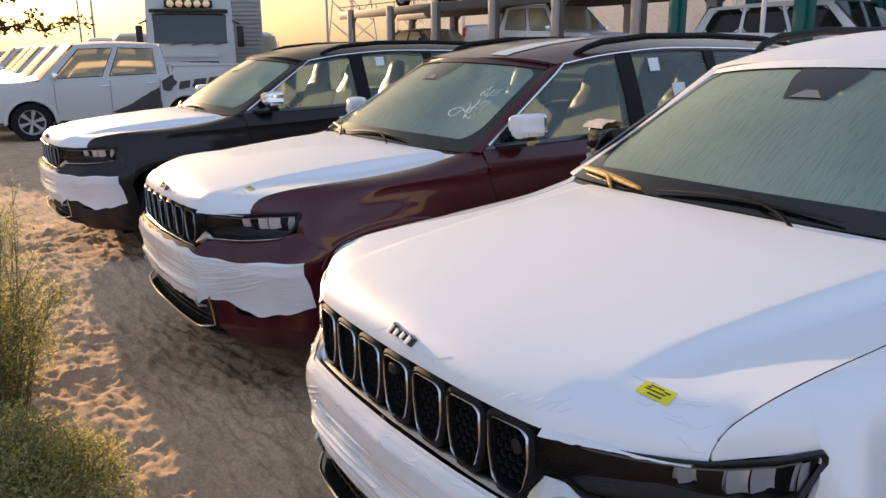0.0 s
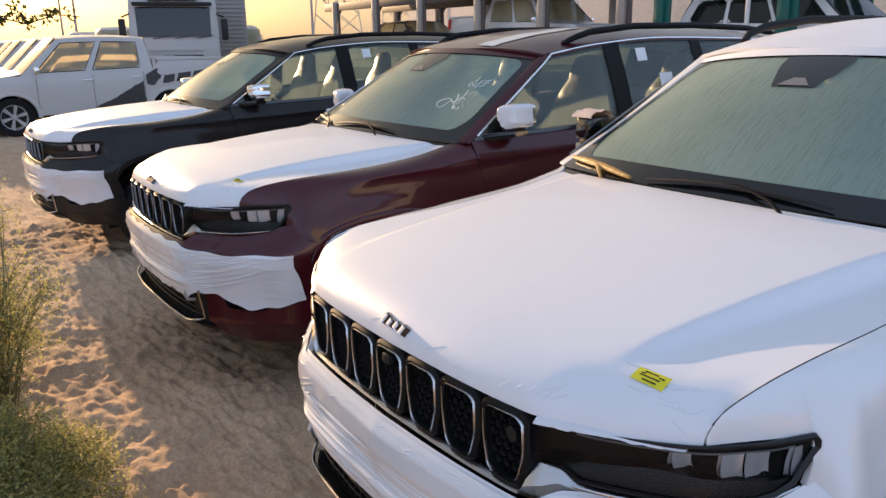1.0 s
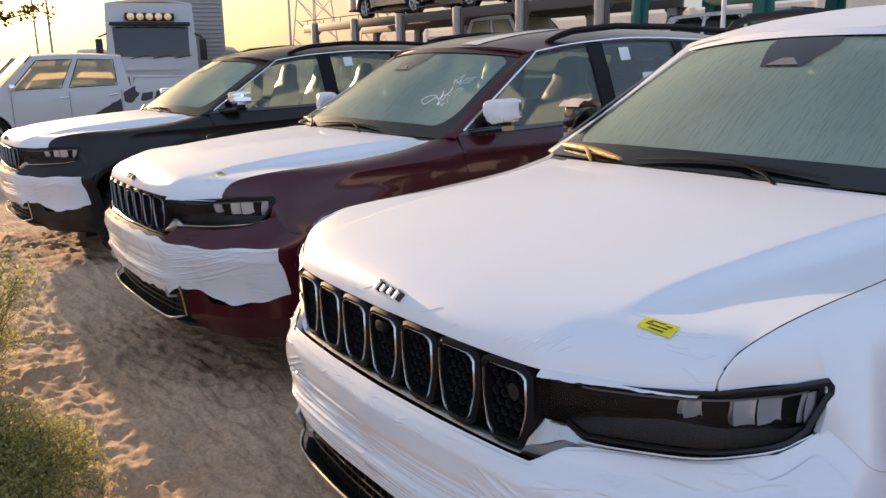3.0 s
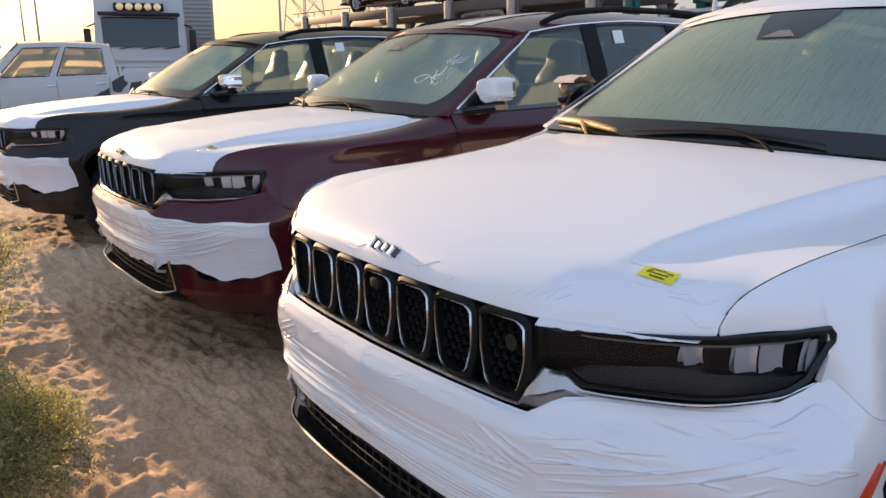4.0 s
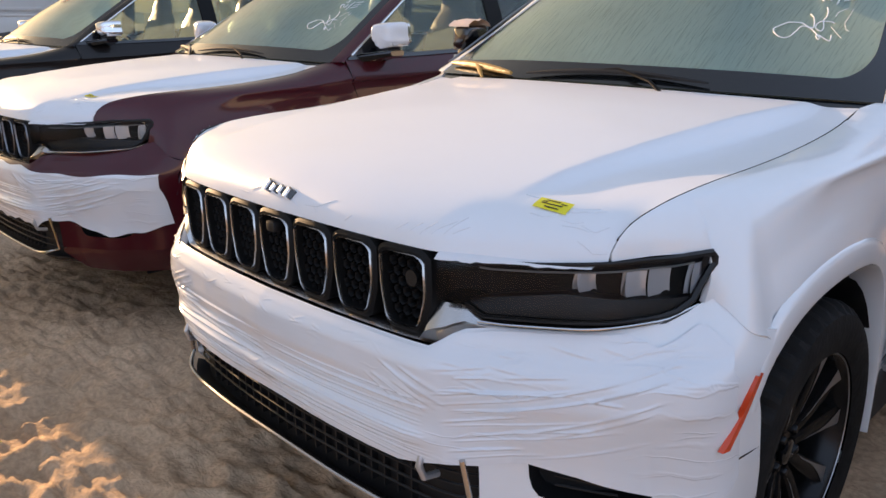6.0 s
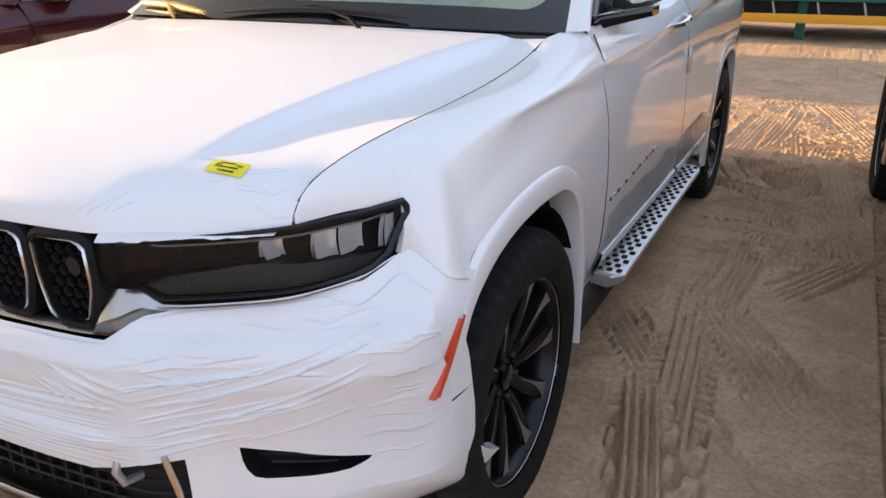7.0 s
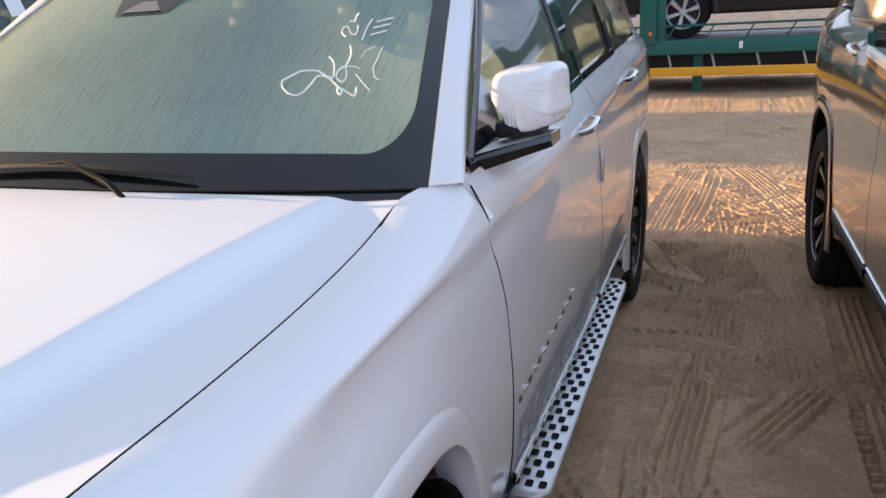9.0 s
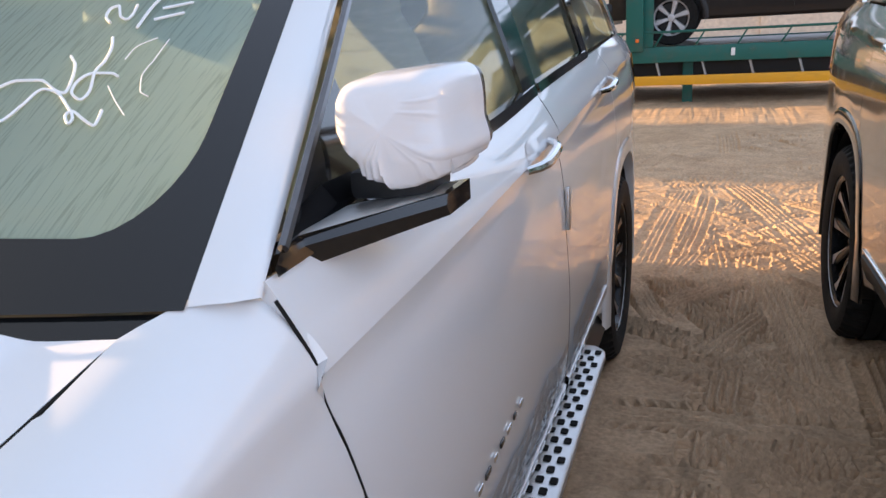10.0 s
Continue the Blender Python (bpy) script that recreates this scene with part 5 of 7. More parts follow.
    part("camera_window", Geo().add([tuple(screen_point(u, v, .0055)) for u, v in ((-.135, .665), (.035, .665), (-.02, .725), (-.08, .725))], [(0, 1, 2, 3)]), GREY_PLASTIC, cam_box)
    part("roof_edge", screen_geo(-1, 1, .925, 1.0, .006, 30, 4), FILM if white else paint, ws)
    cowl = Geo().grid(np.array([[(x, 1.462 - .095 * (1 - (x / .8) ** 2) + d, z) for d, z in ((-.05, 1.115), (.0, 1.118), (.07, 1.142), (.12, 1.15))] for x in np.linspace(-.70, .70, 24)]))
    part("cowl", cowl, BLACK_PLASTIC, car)
    arm = Geo().tube([screen_point(.32, -.06, .010), screen_point(.26, -.02, .024), screen_point(.10, .035, .024), screen_point(.04, .030, .022)], [.006, .0055, .004, .003], 6)
    w = part("wiper", arm, SATIN_BLACK, car)
    thick = [.003, .006, .008, .009, .009, .009, .009, .008, .006, .003]
    part("wiper_blade", Geo().tube([screen_point(lerp(-.34, .47, q), lerp(-.006, .0, q) + .030 * math.sin(math.pi * q), .016) for q in np.linspace(0, 1, 10)], thick, 6), BLACK_PLASTIC, w)
    path = [screen_point(lerp(-.965, -.43, q), lerp(.040, -.014, q) + .010 * math.sin(math.pi * q), .018) for q in np.linspace(0, 1, 10)]
    if white:
        w = part("wiper", Geo().tube(path, [t + .004 for t in thick], 7), AMBER_WRAP, car, "wiper in amber wrapping")
        part("wrapping_end", Geo().tube([screen_point(-.72, .03, .022), screen_point(-.66, -.005, .024), screen_point(-.60, -.045, .016)], [.007, .009, .005], 6), AMBER_WRAP, w)
    else:
        w = part("wiper", Geo().tube([screen_point(-.42, -.06, .010), screen_point(-.50, .0, .022), screen_point(-.62, .032, .022)], [.010, .008, .006], 6), BLACK_PLASTIC, car)
        part("wiper_blade", Geo().tube(path, thick, 6), BLACK_PLASTIC, w)
    # cabin
    dash = Geo().box((0, 1.78, 1.02), (1.45, .50, .22), .08)
    part("dashboard", dash, CABIN, car)
    wheel_ring = Geo().tube([(.38 + .18 * math.cos(a), 2.12 + .06 * math.sin(a), 1.04 + .17 * math.sin(a)) for a in np.linspace(0, 2 * math.pi, 26)], .015, 6)
    part("steering_wheel", wheel_ring, SEAT, car)
    for x in (.38, -.38):
        build_seat(car, x, 2.62, cover or SEAT_COVER)
        build_seat(car, x, 3.55, cover or SEAT_COVER)
    lining = Geo().grid(np.array([[(k * (rail_x(y) - .03), y, roof_z(k * rail_x(y), y) - .05) for k in np.linspace(-1, 1, 9)] for y in np.linspace(2.2, 5.0, 10)]))
    part("headlining", lining, LINING, car, "pale fabric headlining")
    return car, hood, ws

# ---- the row of parked cars ----
white_low = lambda a: float(np.interp(a, [0, .16, .335, .43, .53, .588, .666, .75, .84, .89, .915, .95, .962], [.510, .504, .500, .501, .526, .525, .541, .522, .489, .470, .467, .480, .56]))
white_high = lambda a: bumper_top(a) - float(np.interp(a, [0, .5, .8, .86, .89, .93, .962], [.004, .004, .008, .045, .035, .030, .07]))
dark_low = lambda a: float(np.interp(a, [0, .3, .5, .56, .62, .70, .78, .88, .93, .962], [.50, .50, .50, .525, .522, .500, .470, .478, .50, .52])) + .005 * math.sin(23 * a) + .004 * math.sin(61 * a)
dark_high = lambda a: float(np.interp(a, [0, .45, .5, .6, .7, .85, .962], [.760, .760, .756, .742, .736, .742, .745])) + .004 * math.sin(31 * a)

white_car, white_hood, white_screen = build_suv("white sport utility vehicle with film-covered bonnet on sand", (0, 0, 0), 0, PAINT_WHITE, white=True, mirror_wrap=FILM_WRINKLED,
    film_low=white_low, film_high=white_high, seed=1.3, group="row of new cars")
maroon_car, maroon_hood, maroon_screen = build_suv("maroon sport utility vehicle with white film on bonnet and bumper", (-2.58, .10, 0), 0, PAINT_MAROON, mirror_wrap=FILM_WRINKLED,
    film_low=dark_low, film_high=dark_high, roof_film=True, seed=4.1, group="row of new cars", cover=GREY_COVER)
black_car, black_hood, black_screen = build_suv("black sport utility vehicle with white film on bonnet and bumper", (-5.80, -.04, 0), 0, PAINT_DARK, mirror_wrap=None,
    film_low=dark_low, film_high=dark_high, seed=7.7, group="row of new cars")
bronze_car, bronze_hood, bronze_screen = build_suv("dark bronze sport utility vehicle with black arch lips", (2.922, .20, 0), 1.2, PAINT_BRONZE, film=False, mirror_wrap=None,
    film_low=dark_low, film_high=dark_high, seed=9.2, board=False, flare=GLOSS_BLACK, group="row of new cars", dark_trim=True, reach=.16)

bronze_car.scale = (1.06, 1.06, 1.06)      # a larger model than its neighbours
for k in range(5):
    # scraps of torn film stuck above the bright strip
    y0, rs = 1.50 + .085 * k, random.Random(40 + k)
    P = []
    for u in np.linspace(0, 1, 10):
        w = .006 + .016 * rs.random() * math.sin(math.pi * u)
        zc = .500 - .018 * u + .012 * rs.random()
        P.append([(-side_x(y0 + .10 * u, .50) - .003 - .006 * rs.random(), y0 + .10 * u, zc + w * q) for q in (-1, -.3, .3, 1)])
    part("torn_film", Geo().grid(np.array(P)), FILM_EDGE, bronze_car, "scrap of torn white film", angle=0)

# ---- ground ----
def sand_material():
    m = bpy.data.materials.new("sand")
    m.use_nodes = True
    t = m.node_tree
    b = t.nodes["Principled BSDF"]
    b.inputs["Roughness"].default_value = 0.95
    b.inputs["Specular IOR Level"].default_value = 0.15
    co = t.nodes.new("ShaderNodeTexCoord")
    ramp = t.nodes.new("ShaderNodeValToRGB")
    n = t.nodes.new("ShaderNodeTexNoise")
    n.inputs["Scale"].default_value, n.inputs["Detail"].default_value, n.inputs["Roughness"].default_value = 1.3, 10, 0.68
    t.links.new(co.outputs["Object"], n.inputs["Vector"])
    ramp.color_ramp.elements[0].position, ramp.color_ramp.elements[0].color = 0.34, (0.50, 0.345, 0.215, 1)
    ramp.color_ramp.elements[1].position, ramp.color_ramp.elements[1].color = 0.70, (0.62, 0.450, 0.292, 1)
    t.links.new(n.outputs["Fac"], ramp.inputs["Fac"])
    fine = t.nodes.new("ShaderNodeTexNoise")
    fine.inputs["Scale"].default_value, fine.inputs["Detail"].default_value = 55, 6
    t.links.new(co.outputs["Object"], fine.inputs["Vector"])
    r = t.nodes.new("ShaderNodeMapRange")
    r.inputs["From Min"].default_value, r.inputs["From Max"].default_value = 0.3, 0.7
    r.inputs["To Min"].default_value, r.inputs["To Max"].default_value = 0.8, 1.15
    t.links.new(fine.outputs["Fac"], r.inputs["Value"])
    x = t.nodes.new("ShaderNodeMix")
    x.data_type, x.blend_type = "RGBA", "MULTIPLY"
    x.inputs["Factor"].default_value = 1
    t.links.new(ramp.outputs["Color"], x.inputs[6])
    t.links.new(r.outputs["Result"], x.inputs[7])
    patch = t.nodes.new("ShaderNodeTexNoise")
    patch.inputs["Scale"].default_value, patch.inputs["Detail"].default_value, patch.inputs["Distortion"].default_value = 4.5, 8, 1.2
    t.links.new(co.outputs["Object"], patch.inputs["Vector"])
    pr = t.nodes.new("ShaderNodeMapRange")
    pr.inputs["From Min"].default_value, pr.inputs["From Max"].default_value = 0.38, 0.64
    pr.inputs["To Min"].default_value, pr.inputs["To Max"].default_value = 0.90, 1.08
    t.links.new(patch.outputs["Fac"], pr.inputs["Value"])
    x2 = t.nodes.new("ShaderNodeMix")
    x2.data_type, x2.blend_type = "RGBA", "MULTIPLY"
    x2.inputs["Factor"].default_value = 1
    t.links.new(x.outputs[2], x2.inputs[6])
    t.links.new(pr.outputs["Result"], x2.inputs[7])
    t.links.new(x2.outputs[2], b.inputs["Base Color"])
    mid = t.nodes.new("ShaderNodeTexNoise")
    mid.inputs["Scale"].default_value, mid.inputs["Detail"].default_value, mid.inputs["Roughness"].default_value = 9, 9, 0.7
    t.links.new(co.outputs["Object"], mid.inputs["Vector"])
    u0 = t.nodes.new("ShaderNodeBump")
    u0.inputs["Strength"].default_value, u0.inputs["Distance"].default_value = 0.35, 0.03
    t.links.new(mid.outputs["Fac"], u0.inputs["Height"])
    # wind and trampling have drawn the loose sand out into small ripples
    mp = t.nodes.new("ShaderNodeMapping")
    mp.inputs["Scale"].default_value = (1.0, 2.9, 1.0)
    mp.inputs["Rotation"].default_value = (0, 0, radians(9))
    t.links.new(co.outputs["Object"], mp.inputs["Vector"])
    rip = t.nodes.new("ShaderNodeTexNoise")
    rip.inputs["Scale"].default_value, rip.inputs["Detail"].default_value, rip.inputs["Roughness"].default_value, rip.inputs["Distortion"].default_value = 6.5, 5, 0.55, 0.9
    t.links.new(mp.outputs["Vector"], rip.inputs["Vector"])
    fold = t.nodes.new("ShaderNodeMath")
    fold.operation = "PINGPONG"
    fold.inputs[1].default_value = 0.09
    t.links.new(rip.outputs["Fac"], fold.inputs[0])
    u1 = t.nodes.new("ShaderNodeBump")
    u1.inputs["Strength"].default_value, u1.inputs["Distance"].default_value = 0.20, 0.10
    t.links.new(fold.outputs["Value"], u1.inputs["Height"])
    t.links.new(u0.outputs["Normal"], u1.inputs["Normal"])
    u = t.nodes.new("ShaderNodeBump")
    t.links.new(u1.outputs["Normal"], u.inputs["Normal"])
    u.inputs["Strength"].default_value, u.inputs["Distance"].default_value = 0.40, 0.012
    t.links.new(fine.outputs["Fac"], u.inputs["Height"])
    t.links.new(u.outputs["Normal"], b.inputs["Normal"])
    return m


SAND = sand_material()


def tread_tracks():
    """Tyre tracks: start, heading in degrees, length, width, bend."""
    rng = random.Random(11)
    tr = [(1.95, -.4, 90, 4.6, .25, 0), (1.70, 3.0, 96, 4.6, .24, .06), (1.22, 2.2, 84, 3.6, .22, .05), (1.42, 1.3, 121, 1.1, .22, 0), (1.28, 1.0, 95, 1.5, .24, 0),
          (1.10, 3.1, 4, .9, .2, 0), (1.0, 3.9, 12, 1.2, .22, .2), (1.75, 3.6, 117, 1.6, .22, 0), (1.05, 4.5, 48, 1.7, .24, .15), (1.95, 4.6, 131, 2.2, .24, .1), (1.0, 5.4, 24, 1.6, .24, 0), (1.35, 4.9, 93, 2.6, .22, .08), (1.12, 5.0, 79, 2.2, .22, -.05),
          (1.85, 5.2, 108, 2.4, .24, .12), (1.0, 6.3, 8, 2.2, .24, 0), (1.5, 5.9, 140, 1.2, .22, 0), (1.2, 6.0, 40, 1.5, .22, 0), (.2, 6.9, 4, 4.5, .3, .1), (.0, 7.7, -3, 5.0, .3, .1)]
    for i in range(9):                                   # short prints of turning wheels in the lane between the cars
        tr.append((rng.uniform(1.0, 2.0), rng.uniform(2.9, 4.9), rng.choice((-8, 5, 12, 62, 84, 95, 121, 150)) + rng.uniform(-9, 9), rng.uniform(.25, .75), rng.uniform(.14, .24), rng.uniform(-.05, .05)))
    for i in range(34):
        tr.append((rng.uniform(.6, 2.6), rng.uniform(5.0, 9.6), rng.choice((3, 30, 58, 88, 112, 140)) + rng.uniform(-12, 12), rng.uniform(.5, 1.6), rng.uniform(.18, .26), rng.uniform(-.1, .1)))
    for i in range(16):
        tr.append((rng.uniform(-9, 4), rng.uniform(5.8, 8.2), rng.uniform(-25, 25) + rng.choice((0, 90)), rng.uniform(2, 6), .26, rng.uniform(-.2, .2)))
    tr += [(1.0, 3.48, 2, .46, .24, 0), (1.70, 3.95, 94, 1.2, .20, .03), (1.44, 2.58, 62, .62, .24, 0), (1.55, 1.78, 117, .80, .25, 0), (1.30, .75, 100, 1.0, .22, .03), (1.12, 5.5, 84, 1.3, .24, .04), (.95, 5.1, 87, 1.9, .24, -.05),
           (1.86, 5.6, 101, 1.7, .24, .06), (1.28, 5.35, 33, .6, .22, 0), (1.42, 6.1, 128, 1.0, .22, 0)]
    return tr


TRACKS = tread_tracks()


FOOT = [(random.Random(7 * k).uniform(-7.5, 1.2), random.Random(7 * k + 3).uniform(-1.5, .9), random.Random(7 * k + 5).uniform(0, 6.3)) for k in range(95)]
FOOT += [(random.Random(9 * k).uniform(1.0, 1.85), random.Random(9 * k + 3).uniform(1.2, 4.6), random.Random(9 * k + 5).uniform(0, 6.3)) for k in range(5)]


def footprint(x, y):
    h = 0.0
    for fx, fy, fa in FOOT:
        dx, dy = x - fx, y - fy
        if abs(dx) < .26 and abs(dy) < .26:
            u, v = dx * math.cos(fa) + dy * math.sin(fa), -dx * math.sin(fa) + dy * math.cos(fa)
            q = (u / .15) ** 2 + (v / .062) ** 2
            h += -.014 * math.exp(-q * q * .8) + .008 * math.exp(-(q - 1.7) ** 2 * 2.5)
    return h


def sand_z(x, y):
    """Height of the sand: dunes underfoot, ruts, tyre prints and footprints."""
    V = Vector
    h = .024 * noise.noise(V((x * .9, y * .9, 2.0))) + .014 * noise.noise(V((x * 2.7, y * 2.7, 5.0)))
    trodden = max(.05, min(1.0, max(0.0, (1.0 - y) / .5)) * min(1.0, max(0.0, (1.35 - x) / .6)))
    if trodden > 0:
        r = 1 - abs(noise.noise(V((x * 3.3, y * 6.5, 1.0))) * 2)
        h += trodden * (.012 * r + .014 * noise.noise(V((x * 6.0, y * 9.5, 1.0))) + .014 * noise.noise(V((x * 11, y * 19, 8.0))) + .015 * (1 - 2 * abs(noise.noise(V((x * 7 + y * 3, y * 24, 6.0))))))
    h += .007 * noise.noise(V((x * 17, y * 17, 4.0))) + .004 * noise.noise(V((x * 34, y * 34, 4.0)))
    return h + footprint(x, y)


def press_tracks(X, Y, H):
    """Presses the tyre tracks into the sand: a shallow bed, four raised ribs, cross bars at the shoulders and a pushed-up rim."""
    for i, (x0, y0, a, L, w, bend) in enumerate(TRACKS):
        ca, sa = math.cos(radians(a)), math.sin(radians(a))
        dx, dy = X - x0, Y - y0
        u = dx * ca + dy * sa
        v = -dx * sa + dy * ca - bend * (u / L) ** 2
        e = np.clip(np.minimum((u + .1) / .25, (L + .1 - u) / .25), 0, 1) * np.clip(.95 + .5 * np.sin(3.1 * u + i) * np.sin(1.7 * u + 2.3 * i), .2, 1.2)
        inside = (np.abs(v) < w / 2) & (e > 0)
        rib = np.zeros_like(H)
        for c in ((-.30, -.15, 0, .15, .30) if i % 2 else (-.21, -.07, .07, .21)):
            rib += np.exp(-((v - c * w) / .010) ** 4)
        bar = np.clip(3.5 * np.sin(2 * math.pi * (u + .4 * np.abs(v)) / .056), -1, 1) * (np.abs(v) > w * .28)
        fade = np.clip(.6 + .8 * np.sin(2.3 * u + 1.7 * i), 0, 1)
        e = e * np.where(Y < 4.9, 1.5, 1.0)
        deep = np.where(Y < 5.0, 1.2, .55)
        H = np.where(inside, H * (1 - np.minimum(.7 * e, .9)) + e * deep * (-.016 + .027 * rib * (1 if i % 3 else .7) + .015 * bar * fade * (1.0 if i % 2 == 0 else .5)), H)
        rim = (np.abs(v) >= w / 2) & (np.abs(v) < w * .64) & (e > 0)
        H = np.where(rim, H + e * .007 * (1 - (np.abs(v) - w / 2) / (w * .14)), H)
    return H


near_x = np.concatenate([[-2500, -700, -200, -90, -50, -30, -20, -15], np.arange(-12, -6.6, .10), np.arange(-6.6, -3.6, .04), np.arange(-3.6, .9, .018), np.arange(.9, 1.0, .0125), np.arange(1.0, 2.16, .0085), np.arange(2.17, 2.32, .0125), np.arange(2.34, 4.5, .12), [5, 6, 8, 12, 20, 40, 90, 200, 700, 2500]])
near_y = np.concatenate([[-2500, -700, -200, -90, -40, -20, -10, -6, -4], np.arange(-3, -1.6, .12), np.arange(-1.6, -1.0, .03), np.arange(-1.0, .6, .015), np.arange(.6, .9, .03), np.arange(.9, 1.5, .04), np.arange(1.5, 5.2, .010), np.arange(5.2, 7.0, .014), np.arange(7.0, 9.9, .022), np.arange(9.9, 16, .25), [18, 21, 26, 35, 60, 120, 300, 800, 2500]])
X, Y = np.meshgrid(near_x, near_y)
H = np.array([[sand_z(xx, yy) if abs(xx) < 14 and -4 < yy < 17 else 0.0 for xx in near_x] for yy in near_y])
H = press_tracks(X, Y, H)
verts = np.stack([X, Y, H], axis=2).reshape(-1, 3).tolist()
nx_ = len(near_x)
faces = [(j * nx_ + i, j * nx_ + i + 1, (j + 1) * nx_ + i + 1, (j + 1) * nx_ + i) for j in range(len(near_y) - 1) for i in range(nx_ - 1)]
gm = bpy.data.meshes.new("ground")
gm.from_pydata(verts, [], faces)
gm.materials.append(SAND)
gm.shade_smooth()
ground = tagged(new("ground", gm), label="trodden beige sand with tyre tracks", category="ground", kind="structure")

# ---- further materials ----
GREEN_STEEL = material("green_painted_steel", (0.012, 0.115, 0.095), 0.45, stain=0.5, stain_scale=5, stain_color=(0.10, 0.085, 0.06), bump=0.15, bump_scale=30)
GREY_STEEL = material("grey_painted_steel", (0.10, 0.085, 0.075), 0.55, stain=0.5, stain_scale=4, stain_color=(0.16, 0.11, 0.07))
POST_PAINT = material("pale_post_paint", (0.40, 0.36, 0.31), 0.6, stain=0.5, stain_scale=5, stain_color=(0.25, 0.17, 0.10))
YELLOW_STEEL = material("yellow_painted_steel", (0.72, 0.36, 0.012), 0.5, stain=0.25, stain_scale=6, stain_color=(0.35, 0.22, 0.08))
PICKUP_WHITE = material("pickup_white", (0.52, 0.505, 0.48), 0.42, coat=0.25, stain=0.15, stain_scale=4, stain_color=(0.5, 0.42, 0.32))
BRIGHT_WHITE = material("bright_white", (0.80, 0.79, 0.77), 0.35, coat=0.6, stain=0.12, stain_scale=4, stain_color=(0.6, 0.52, 0.42))
PICKUP_SILVER = material("pickup_silver", (0.66, 0.65, 0.64), 0.34, metal=0.25, coat=0.5, stain=0.2, stain_scale=4, stain_color=(0.35, 0.3, 0.24))
DECAL = material("dark_decal", (0.045, 0.040, 0.040), 0.5, grain=0.3, grain_scale=30)
CONCRETE = material("pale_wall", (0.72, 0.64, 0.53), 0.85, grain=0.12, grain_scale=8, stain=0.35, stain_scale=0.6, stain_color=(0.36, 0.30, 0.24))
GALVANISED = material("galvanised_steel", (0.35, 0.34, 0.33), 0.5, metal=0.5)
# pale beige with the golden distance haze mixed into the base colour
HAZE_BEIGE = material("painted_haze_beige", (0.60, 0.50, 0.38), 0.95, grain=0.15, grain_scale=0.08)
STEM = material("green_stem", (0.17, 0.16, 0.07), 0.8, grain=0.3, grain_scale=30)
BARK = material("bark", (0.09, 0.065, 0.045), 0.9, grain=0.4, grain_scale=30, bump=0.6, bump_scale=40)
LOUVRE = material("louvred_box", (0.34, 0.33, 0.31), 0.6, stain=0.3, stain_scale=3, stain_color=(0.3, 0.24, 0.17))
ORANGE = material("orange_beacon", (0.75, 0.16, 0.01), 0.3, coat=0.5)
DARK_GLASS = glass_material("dark_car_glass", (0.12, 0.13, 0.12), 0.10, (0.2, 0.22, 0.2), (0.2, 0.22, 0.2), 0.8)
CAR_GLASS = glass_material("misted_car_glass", (0.75, 0.76, 0.64), 0.75, (0.45, 0.42, 0.30), (0.85, 0.72, 0.42), 0.9)


def leaf_material(name, a, b):
    m = bpy.data.materials.new(name)
    m.use_nodes = True
    t = m.node_tree
    p = t.nodes["Principled BSDF"]
    p.inputs["Roughness"].default_value = 0.6
    g = t.nodes.new("ShaderNodeNewGeometry")
    r = t.nodes.new("ShaderNodeValToRGB")
    r.color_ramp.elements[0].color, r.color_ramp.elements[1].color = (*a, 1), (*b, 1)
    t.links.new(g.outputs["Random Per Island"], r.inputs["Fac"])
    t.links.new(r.outputs["Color"], p.inputs["Base Color"])
    tr = t.nodes.new("ShaderNodeBsdfTranslucent")
    t.links.new(r.outputs["Color"], tr.inputs["Color"])
    mx = t.nodes.new("ShaderNodeMixShader")
    mx.inputs["Fac"].default_value = 0.55
    t.links.new(p.outputs["BSDF"], mx.inputs[1])
    t.links.new(tr.outputs["BSDF"], mx.inputs[2])
    t.links.new(mx.outputs["Shader"], t.nodes["Material Output"].inputs["Surface"])
    return m


BUSH_LEAF = leaf_material("bush_leaf", (0.21, 0.22, 0.060), (0.55, 0.50, 0.18))
TREE_LEAF = leaf_material("tree_leaf", (0.05, 0.06, 0.02), (0.13, 0.12, 0.04))


# ---- plants ----
def leaf_quads(geo, p, rng, size, n, spread):
    for _ in range(n):
        c = p + Vector((rng.gauss(0, spread), rng.gauss(0, spread), rng.gauss(0, spread)))
        d = Vector((rng.gauss(0, 1), rng.gauss(0, 1), rng.gauss(.5, 1))).normalized()
        w = d.orthogonal().normalized()
        w = (w * math.cos(rng.uniform(0, 6.3)) + d.cross(w) * math.sin(rng.uniform(0, 6.3))).normalized()
        L = size * rng.uniform(.6, 1.4)
        geo.add([c, c + d * L * .5 + w * L * .28, c + d * L, c + d * L * .5 - w * L * .28], [(0, 1, 2, 3)])


